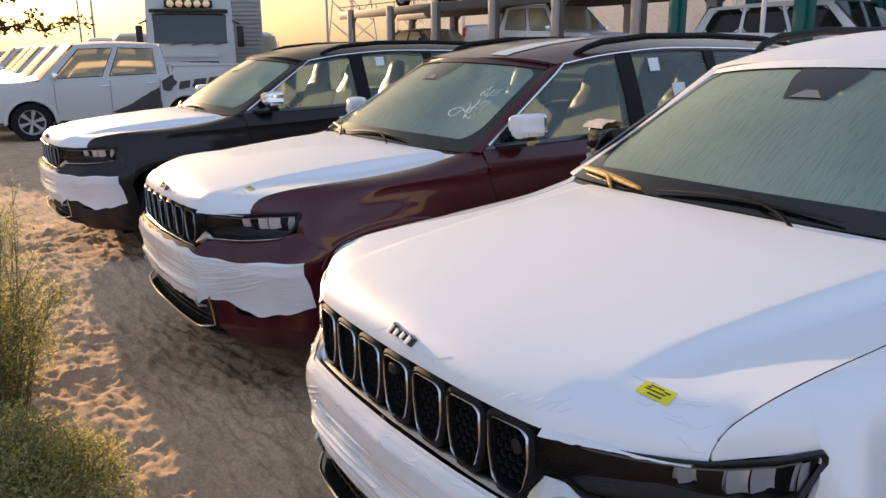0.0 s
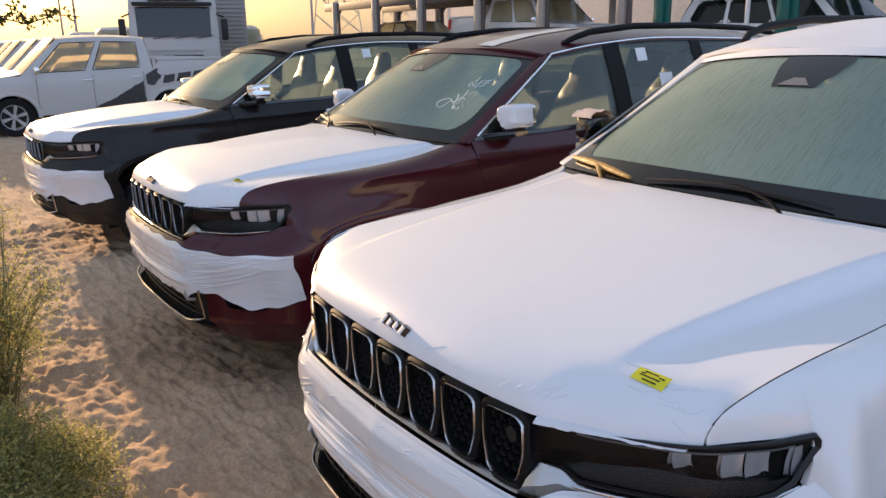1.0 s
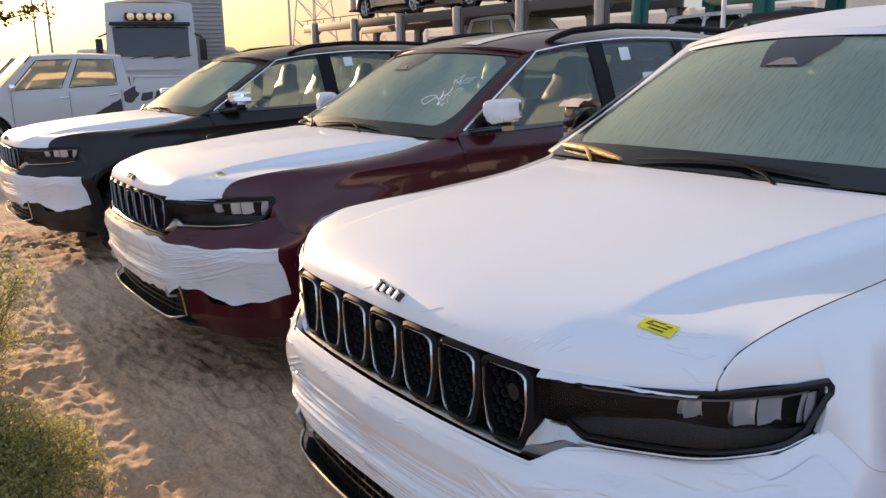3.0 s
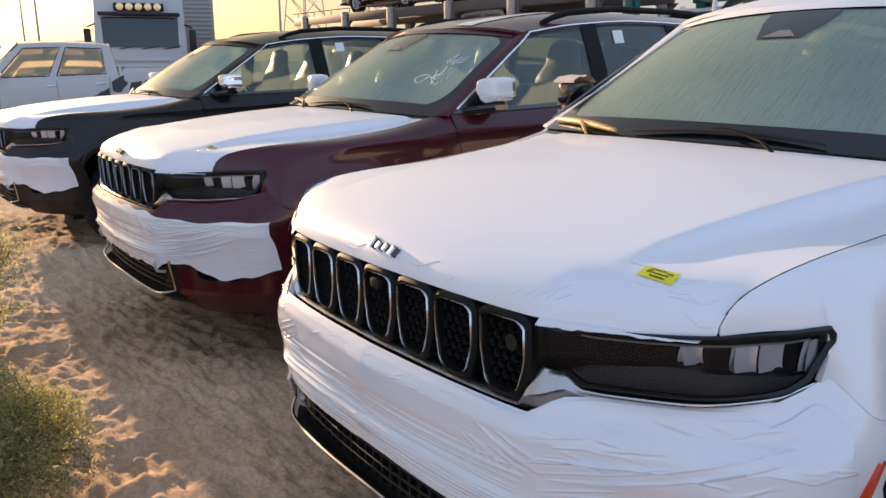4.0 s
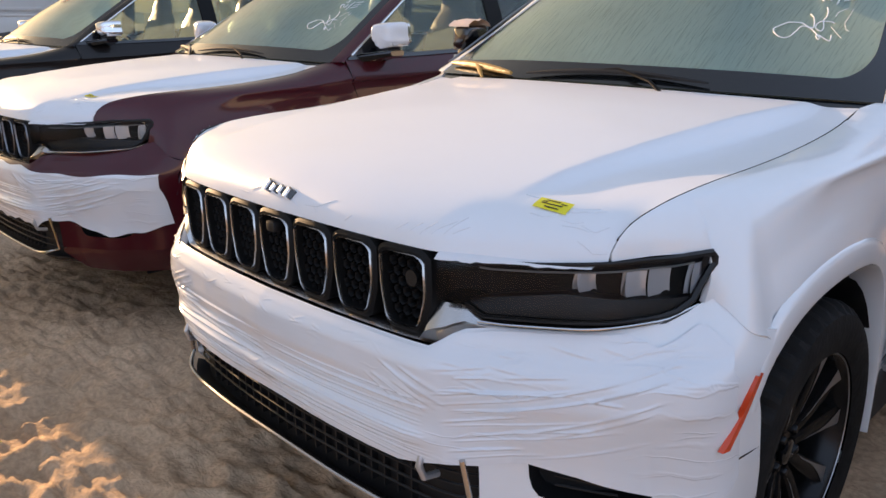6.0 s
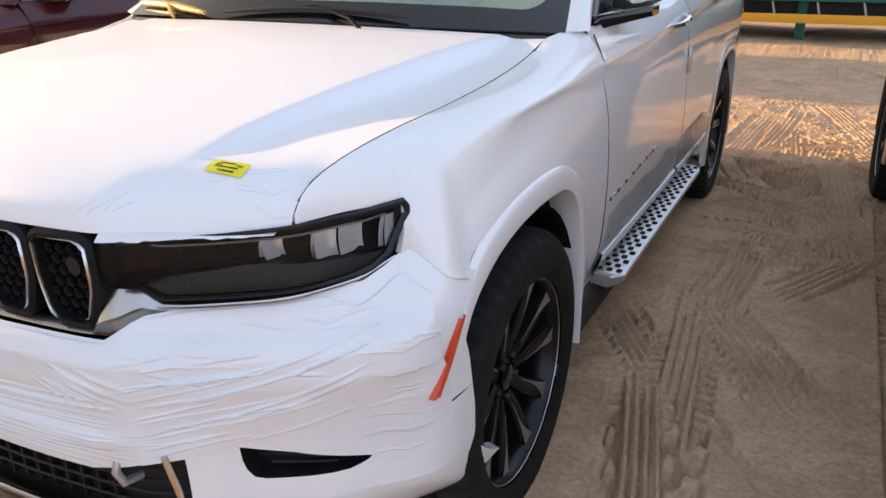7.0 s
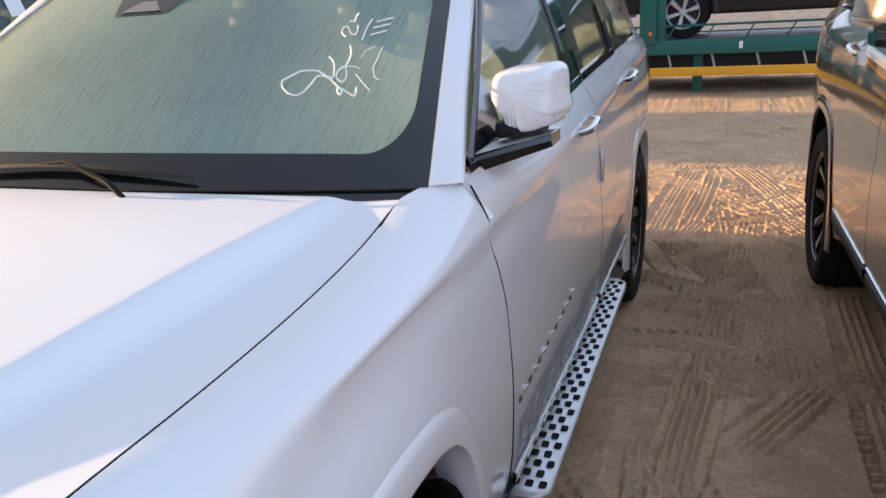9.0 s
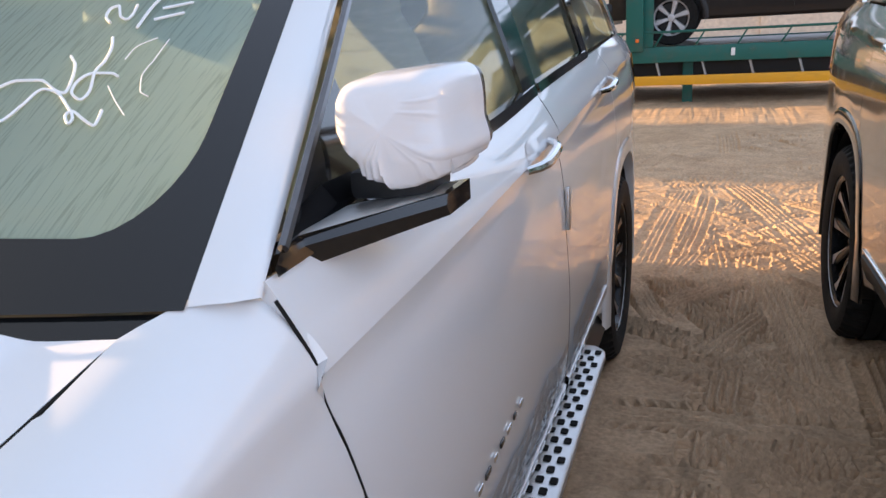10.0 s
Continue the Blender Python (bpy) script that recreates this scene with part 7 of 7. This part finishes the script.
build_vehicle("crossover", "black crossover with bright wheels on the transporter", "car", (-.25, TY + 1.25, .80), -90, PAINT_DARK, SUV, group="cars on transporters")
build_vehicle("pickup_truck", "white pickup with dark stripes behind the transporter", "pickup", (-8.2, TY + 5.2, 0), 80, BRIGHT_WHITE, PICKUP, group="cars on transporters")
build_vehicle("pickup_truck", "white pickup parked beyond the transporter", "pickup", (-2.6, TY + 5.4, 0), 84, PICKUP_WHITE, PICKUP, group="cars on transporters")


# ---- lorry, van and far things ----
def build_lorry(at, turn):
    t = thing("lorry", "white lorry cab with roof lamps and orange beacons", "truck", "", at, turn)
    def bx(name, c, s, mat, r=.04, label=""):
        return part(name, Geo().box(c, s, r), mat, t, label)
    cab = Geo().panel(np.array([[(k * 1.24 * (1 - .05 * max(0, (z - 2.2) / 1.4)), .0 + .10 * abs(k) ** 6 + .16 * max(0, (z - 1.9) / 1.6) ** 1.5, z) for k in np.linspace(-1, 1, 15)] for z in np.linspace(.5, 3.45, 14)]), (0, 1, 2), .05)
    part("cab_front", cab, PICKUP_WHITE, t)
    for s in (1, -1):
        part("cab_side", Geo().grid(np.array([[(s * 1.24 * (1 - .05 * max(0, (z - 2.2) / 1.4)), y + .16 * max(0, (z - 1.9) / 1.6) ** 1.5 * (1 if y < .2 else 0), z) for z in np.linspace(.5, 3.45, 8)] for y in (.1, .8, 1.6, 2.25)])), PICKUP_WHITE, t)
        w = part("side_window", Geo().grid(np.array([[(s * 1.247, y, z) for z in (1.95, 2.7)] for y in (.35, 1.15)])), CAR_GLASS, t)
        bx("mirror", (s * 1.42, .10, 2.15), (.20, .14, .62), BLACK_PLASTIC, .05)
        part("mirror_arm", Geo().tube([(s * 1.2, .15, 2.6), (s * 1.42, .10, 2.5)], .025, 6), BLACK_PLASTIC, t)
        bx("headlamp", (s * .98, .0, .80), (.42, .10, .22), LAMP_REFLECTOR, .03)
        for yy in (.95, 4.3):
            wh = part("wheel", Geo().lathe_x([(.28, -.15), (.5, -.15), (.52, -.10), (.52, .10), (.5, .15), (.28, .15), (0, .08 * s)], (s * 1.02, yy, .52), 28), RUBBER, t)
        part("beacon", Geo().lathe_x([(.0, -.09), (.075, -.09), (.075, .04), (.045, .09), (0, .1)], (0, 0, 0), 14).moved(Matrix.Translation((s * .62, .55, 3.72)) @ Matrix.Rotation(radians(-90), 4, "Y")), ORANGE, t, "orange beacon")
    part("roof", Geo().panel(np.array([[(k * 1.16, y, 3.45 + .10 * (1 - k * k) + .08 * min(1, (y - .25) / .6)) for k in np.linspace(-1, 1, 9)] for y in np.linspace(.25, 2.25, 6)]), (0, 1, 2), .03), PICKUP_WHITE, t)
    part("windscreen", Geo().grid(np.array([[(k * 1.10, -.040 + .10 * abs(k) ** 6 + .16 * max(0, (z - 1.9) / 1.6) ** 1.5, z) for k in np.linspace(-1, 1, 11)] for z in np.linspace(1.95, 2.78, 7)])), FRIT, t)
    bx("sun_visor", (0, -.10, 2.86), (2.2, .30, .10), BLACK_PLASTIC, .05)
    bx("lamp_bar", (0, -.02, 3.06), (1.35, .12, .22), BLACK_PLASTIC, .05)
    for k in range(5):
        part("roof_lamp", Geo().lathe_x([(0, -.03), (.10, -.02), (.11, .04)], (0, 0, 0), 18).moved(Matrix.Translation(((k - 2) * .25, -.10, 3.06)) @ Matrix.Rotation(radians(90), 4, "Z")), WARM_LAMP, t)
    for z in (1.05, 1.22, 1.39):
        bx("grille_bar", (0, -.02, z), (1.5, .06, .09), BLACK_PLASTIC, .02)
    bx("maker_panel", (0, -.015, 1.60), (1.5, .04, .10), PICKUP_WHITE, .01)
    bx("bumper", (0, -.04, .48), (2.44, .22, .40), PICKUP_WHITE, .08)
    for k in range(3):
        part("screen_wiper", Geo().tube([((k - 1) * .6, -.03, 1.90), ((k - 1) * .6 + .48, -.055, 1.99)], .012, 5), BLACK_PLASTIC, t)
    bx("chassis", (0, 4.0, .85), (.9, 5.5, .25), GREY_STEEL)
    bx("cargo_box", (0, 5.0, 2.0), (2.35, 4.6, 2.2), LOUVRE, .03)
    return t


build_lorry((-22.0, 6.15, 0), 72)


def build_van(at, turn, label, h):
    v = thing("van", label, "van", "", at, turn)
    P = []
    for y, zt, k in ((0, 1.1, .84), (.25, 1.35, .93), (.9, 1.6, .97), (1.5, h - .12, 1), (2.0, h, 1), (5.2, h, 1), (5.6, h - .05, .98)):
        row = []
        for a in np.linspace(0, 1, 17):
            q = math.pi * a
            x = math.copysign(min(1, abs(math.cos(q)) ** .35), math.cos(q))
            row.append((x * 1.0 * k, y, .45 + (zt - .45) * math.sin(q) ** .35))
        P.append(row)
    part("body", Geo().panel(np.array(P), (0, 3, 1), .03), PICKUP_WHITE, v)
    part("nose", Geo().add([tuple(p) for p in P[0]], [tuple(range(17))]), PICKUP_WHITE, v)
    part("windscreen", Geo().grid(np.array([[(k * .88, lerp(.93, 1.47, t) - .03 - .05 * (1 - k * k), lerp(1.62, h - .18, t)) for k in np.linspace(-1, 1, 9)] for t in (0, .5, 1)])), CAR_GLASS, v)
    for s in (1, -1):
        part("side_window", Geo().grid(np.array([[(s * 1.008, y, z) for z in (1.5, h - .35)] for y in (1.5, 2.3)])), FRIT, v)
        for y in (1.0, 4.5):
            part("wheel", Geo().lathe_x([(0, s * .1), (.2, s * .1), (.33, .1), (.35, 0), (.33, -.1)], (s * .88, y, .35), 24), RUBBER, v)
    return v


build_van((-28.0, 10.3, 0), 70, "white van with a dark windscreen", 2.5)
build_van((-41, 7.4, 0), 80, "white minibus far across the yard", 2.5)
build_van((-39, 8.4, 0), 80, "pale van far across the yard", 2.7)

box = thing("storage_container", "grey louvred storage container behind the lorry", "container", "", (-27.5, 9.2, 0), 70)
part("shell", Geo().box((0, 1.5, 2.8), (2.4, 3.0, 5.6), .03), LOUVRE, box)
for k in range(34):
    part("louvre", Geo().box((0, -.02, .5 + k * .15), (2.2, .06, .05), .01), LOUVRE, box)

# yard wall, lamp posts, pylons, far buildings
wall = tagged(part("wall_north", Geo().box((-16, 31, 2.0), (64, .25, 4.0), .02), CONCRETE), label="pale rendered yard wall", category="wall", kind="structure")
for k in range(21):
    part("pilaster", Geo().box((-46 + k * 3.05, 30.83, 2.05), (.32, .14, 4.1), .02), CONCRETE, wall)


def build_street_lamp(at, h, turn):
    t = thing("street_lamp", "tall double-arm street lamp in haze", "lamp post", "street lamps", at, turn)
    part("pole", Geo().tube([(0, 0, 0), (0, 0, h)], [.12, .06], 8), GALVANISED, t)
    for s in (1, -1):
        a = part("arm", Geo().tube([(0, 0, h - .1), (s * .8, 0, h + .25), (s * 1.5, 0, h + .3)], .045, 6), GALVANISED, t)
        part("lamp_head", Geo().box((s * 1.8, 0, h + .28), (.75, .28, .12), .04), GALVANISED, a)


for x, y, h in ((-66, 11.5, 8.5), (-78, 12.5, 8.5), (-52, 25, 8), (-60, 16, 8.5)):
    build_street_lamp((x, y, 0), h, 80)


def build_pylon(at, h, turn):
    t = thing("power_pylon", "steel lattice power pylon with haze painted into its colour", "pylon", "power pylons", at, turn)
    w = lambda z: lerp(h * .11, h * .018, z / h)
    for sx in (1, -1):
        for sy in (1, -1):
            # steel drawn in the beige that carries the painted haze
            part("leg", Geo().tube([(sx * w(z), sy * w(z), z) for z in np.linspace(0, h, 6)], .14, 5), HAZE_BEIGE, t)
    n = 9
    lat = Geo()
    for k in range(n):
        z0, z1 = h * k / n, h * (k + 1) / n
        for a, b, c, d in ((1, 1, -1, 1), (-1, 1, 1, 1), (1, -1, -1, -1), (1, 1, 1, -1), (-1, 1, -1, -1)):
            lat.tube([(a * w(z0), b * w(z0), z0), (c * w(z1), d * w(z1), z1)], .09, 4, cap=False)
    part("lattice", lat, HAZE_BEIGE, t)
    for z in (.70, .82, .94):
        part("cross_arm", Geo().tube([(-h * .17, 0, h * z), (0, 0, h * z + h * .02), (h * .17, 0, h * z)], .13, 5), HAZE_BEIGE, t)


build_pylon((-150, 78, 0), 36, 20)
build_pylon((-190, 118, 0), 36, 20)
build_pylon((-230, 62, 0), 36, 20)
rng = random.Random(21)
for k in range(16):
    a = radians(96 + k * 6.2)
    d = rng.uniform(150, 240)
    # the beige of these boxes stands in for haze over the desert
    b = tagged(part("distant_building", Geo().box((d * math.cos(a), d * math.sin(a), 1.1), (rng.uniform(14, 34), rng.uniform(10, 20), rng.uniform(2.3, 3.4)), .1), HAZE_BEIGE), label="low building far across the desert, haze painted into its colour", category="building", group="distant buildings")
fence = thing("palisade_fence", "steel palisade fence along the yard", "fence", "", (-36, 21, 0), 8)
for k in range(40):
    part("pale", Geo().box((k * .30 - 6, 0, 1.15), (.07, .03, 2.3), .008), GALVANISED, fence)
for z in (.5, 1.9):
    part("fence_rail", Geo().box((-.15, .03, z), (12.2, .05, .06), .005), GALVANISED, fence)

# ---- badges, stickers, marks ----
def letter_blocks(parent, at, mat, scale=1.0):
    """A maker's badge as plain raised bars."""
    x, y = at
    def to(a, b, lift=.006):
        p = hood_point(x + a * scale, y + .0 + .0)
        p.z = p.z + b * scale * .62
        p.y = p.y - lift + b * scale * .42
        return p
    for c, lo, hi in ((-.046, -.014, .018), (-.016, -.014, .008), (.013, -.014, .008), (.042, -.020, .008)):
        b = part("badge", Geo().tube([to(c + .25 * q, q, .010) for q in np.linspace(lo, hi, 4)], .0095 * scale, 6), mat, parent, "small raised maker badge")
        # larger, offset black bar modelled as the shadow behind each badge bar
        part("badge_shadow", Geo().tube([to(c + .25 * q + .003, q - .003, .002) for q in np.linspace(lo - .001, hi + .001, 4)], .0125 * scale, 6), GLOSS_BLACK, b)


letter_blocks(white_hood, (0.0, .163), BADGE_WHITE)
letter_blocks(maroon_hood, (0.0, .163), GLOSS_BLACK)
letter_blocks(black_hood, (0.0, .163), GLOSS_BLACK)


def hood_sticker(parent, x, y, w, h, turn):
    ca, sa = math.cos(radians(turn)), math.sin(radians(turn))
    def to(a, b, lift):
        return tuple(hood_point(x + a * ca - b * sa, y + a * sa + b * ca, lift))
    st = part("sticker", Geo().grid(np.array([[to(lerp(-w, w, u) / 2, lerp(-h, h, v) / 2, .0025) for v in np.linspace(0, 1, 4)] for u in np.linspace(0, 1, 6)])), YELLOW, parent, "yellow stock sticker with printed bars")
    for a, b, l in ((-.004, .010, .030), (-.002, -.002, .044), (.002, -.012, .030), (-.018, .004, .010), (.020, .006, .012)):
        part("printed_bar", Geo().grid(np.array([[to(a + lerp(-l, l, u) / 2, b + lerp(-.0016, .0016, v), .004) for v in (0, 1)] for u in (0, 1)])), INK, st)


hood_sticker(white_hood, .635, .342, .070, .038, 9)
hood_sticker(maroon_hood, .60, .40, .06, .032, 9)


def hood_creases(parent, seed):
    """Fine folds in the film near the bonnet's lip and a fan above the lamp."""
    rng = random.Random(seed)
    def to(a, b):
        return hood_point(a, max(b, float(front_y(min(abs(a), .77))) + .004), -.0001)
    lines = [[(.105, .150), (.14, .152), (.195, .170)], [(.150, .146), (.14, .152)], [(-.11, .150), (-.055, .162)], [(.245, .150), (.26, .157)], [(.055, .150), (.085, .146)], [(-.175, .148), (-.12, .146)],
             [(.45, .172), (.475, .198)], [(.475, .178), (.51, .215)], [(.50, .188), (.522, .232)], [(.39, .164), (.41, .178)], [(.425, .170), (.445, .187)], [(.515, .196), (.537, .220)]]
    for i in range(10):
        x, y = rng.uniform(.56, .74), rng.uniform(.30, .36)
        lines.append([(x, y), (x + rng.uniform(.01, .03), y + rng.uniform(.0, .012)), (x + rng.uniform(.03, .05), y + rng.uniform(.0, .03))])
    for pts in lines:
        part("film_fold", stroke(pts, to, .0010), FILM_EDGE, parent)
    # the film's torn lower edge over the lamp
    for s_ in (1, -1):
        P = []
        for x in np.linspace(.50, .755, 90):
            y = float(front_y(x))
            k = min(1.0, (x - .495) / .05, (.757 - x) / .06)
            drop = k * (.001 + .006 * abs(noise.noise(Vector((x * 26, seed, s_)))) + .002 * noise.noise(Vector((x * 90, seed, s_))))
            z = lamp_top(x)
            P.append([(s_ * x, y + .0005, .9535), (s_ * x, y - .0045, .951), (s_ * x, y - .0125, min(.949, z + .004)), (s_ * x, y - .0135 + .001 * noise.noise(Vector((x * 60, 3, seed))), min(.948, z + .002) - drop)])
        part("torn_edge", Geo().grid(np.array(P)), FILM_EDGE, parent, "torn film edge", angle=0)


hood_creases(white_hood, 3)
hood_creases(maroon_hood, 5)


def scribble(parent, mat, r):
    """Hand-drawn stock marks on the inside of the screen: a looped flourish, 25 and strokes."""
    def to(a, b):
        u = .4769 + a * (1.0991e-3 - 2.1e-7 * a) + b * (9.5e-4 - 1.0578e-6 * a - 7.69e-7 * b)
        v = .5925 + a * 1.543e-7 * a - b * (1.683e-3 - 1.3325e-6 * b)
        return screen_point(u, v, .0035)
    bold = [[(-46, 200), (-38, 218), (-15, 226), (8, 218), (45, 190), (85, 162), (105, 168), (122, 190), (132, 212), (124, 223), (119, 210), (130, 200), (150, 215), (168, 226), (178, 212), (183, 199)],
            [(-46, 200), (-38, 182), (-15, 170), (5, 160), (40, 148), (78, 147), (105, 165), (117, 169), (128, 155), (138, 120), (131, 105)],
            [(204, 72), (203, 85), (190, 112), (172, 132), (162, 165), (145, 180), (131, 168), (140, 150), (172, 134), (200, 134), (212, 140)]]
    code = [[(200, 46), (193, 36), (203, 20), (216, 16), (218, 35), (228, 40), (240, 30), (248, 14)], [(228, 1), (240, 3), (250, -10), (262, -22)],
            [(246, 55), (272, 20), (296, -5)], [(276, 40), (330, 27)], [(292, 20), (347, 8)], [(308, 2), (362, -10)]]
    for pts in bold + code:
        part("marker_stroke", stroke(pts, to, r), mat, parent, "white marker stroke")
    for pts in ([(302, 74), (275, 110), (252, 142), (250, 165), (264, 175)], [(194, 156), (205, 180), (222, 208)], [(224, 110), (245, 88), (282, 72)]):
        part("marker_stroke", stroke(pts, to, r * .4), mat, parent)


scribble(white_screen, CHALK, .0020)
scribble(maroon_screen, CHALK, .0020)


def paper_label(parent, y, t, w, h, s=1):
    """A paper label on a side window."""
    def to(a, b):
        yy = y + a
        x, z = cabin_x(yy, t + b)
        return (s * (x + .0005), yy, z)
    part("paper_label", Geo().grid(np.array([[to(a, b) for b in (0, h)] for a in (0, w / 2, w)])), PAPER, parent, "white printed label")


for car in (white_car, maroon_car, black_car):
    paper_label(car, 2.93, .70, .09, .17)
paper_label(maroon_car, 3.10, .30, .12, .22)

# small lettering on the door, as plain bars
door = [o for o in white_car.children if o.name.startswith("front_door")][0]
for k in range(14):
    y = 1.675 + k * .045
    z = .640 + .0028 * k
    g = Geo().box((side_x(y, z) + .003, y, z), (.004, .020 + .006 * (k % 3), .011), .0015)
    part("letter_bar", g, CHROME if k % 2 else GLOSS_BLACK, door, "small raised name bar")
# valve tag and door-edge guards
wheel = [o for o in white_car.children if o.name.startswith("wheel") and "arch" not in o.name and "liner" not in o.name][0]
part("balance_tag", Geo().box((.944, 1.247, .245), (.006, .022, .030), .003), PAPER, wheel, "small pale wheel tag")
edge = Geo().box((side_x(2.80, .93) + .006, 2.80, .93), (.012, .020, .11), .005)
part("edge_guard", edge, BRUSHED, door, "foam door-edge guard")


# clear wrinkled film over the door feet
def door_film(door, y0, y1, seed):
    P = []
    for y in np.linspace(y0, y1, 110):
        row = []
        for v in np.linspace(0, 1, 34):
            z = lerp(.435, .60 + .03 * noise.noise(Vector((y * 5, seed, 0))), v)
            h = .0035 * abs(noise.noise(Vector((y * 9 + z * 14, z * 26 - y * 5, seed)))) ** .6 + .003 * max(0.0, noise.noise(Vector((y * 30, z * 9, seed + 3))))
            row.append((side_x(y, z) + .004 + h, y, z))
        P.append(row)
    ob = part("door_film", Geo().grid(np.array(P)), CLEAR_FILM, door, "clear wrinkled plastic film", angle=0)
    ob.visible_shadow = False


door_film(door, 1.66, 2.76, 2.0)
rear = [o for o in white_car.children if o.name.startswith("rear_door")][0]
door_film(rear, 2.84, 3.56, 5.0)
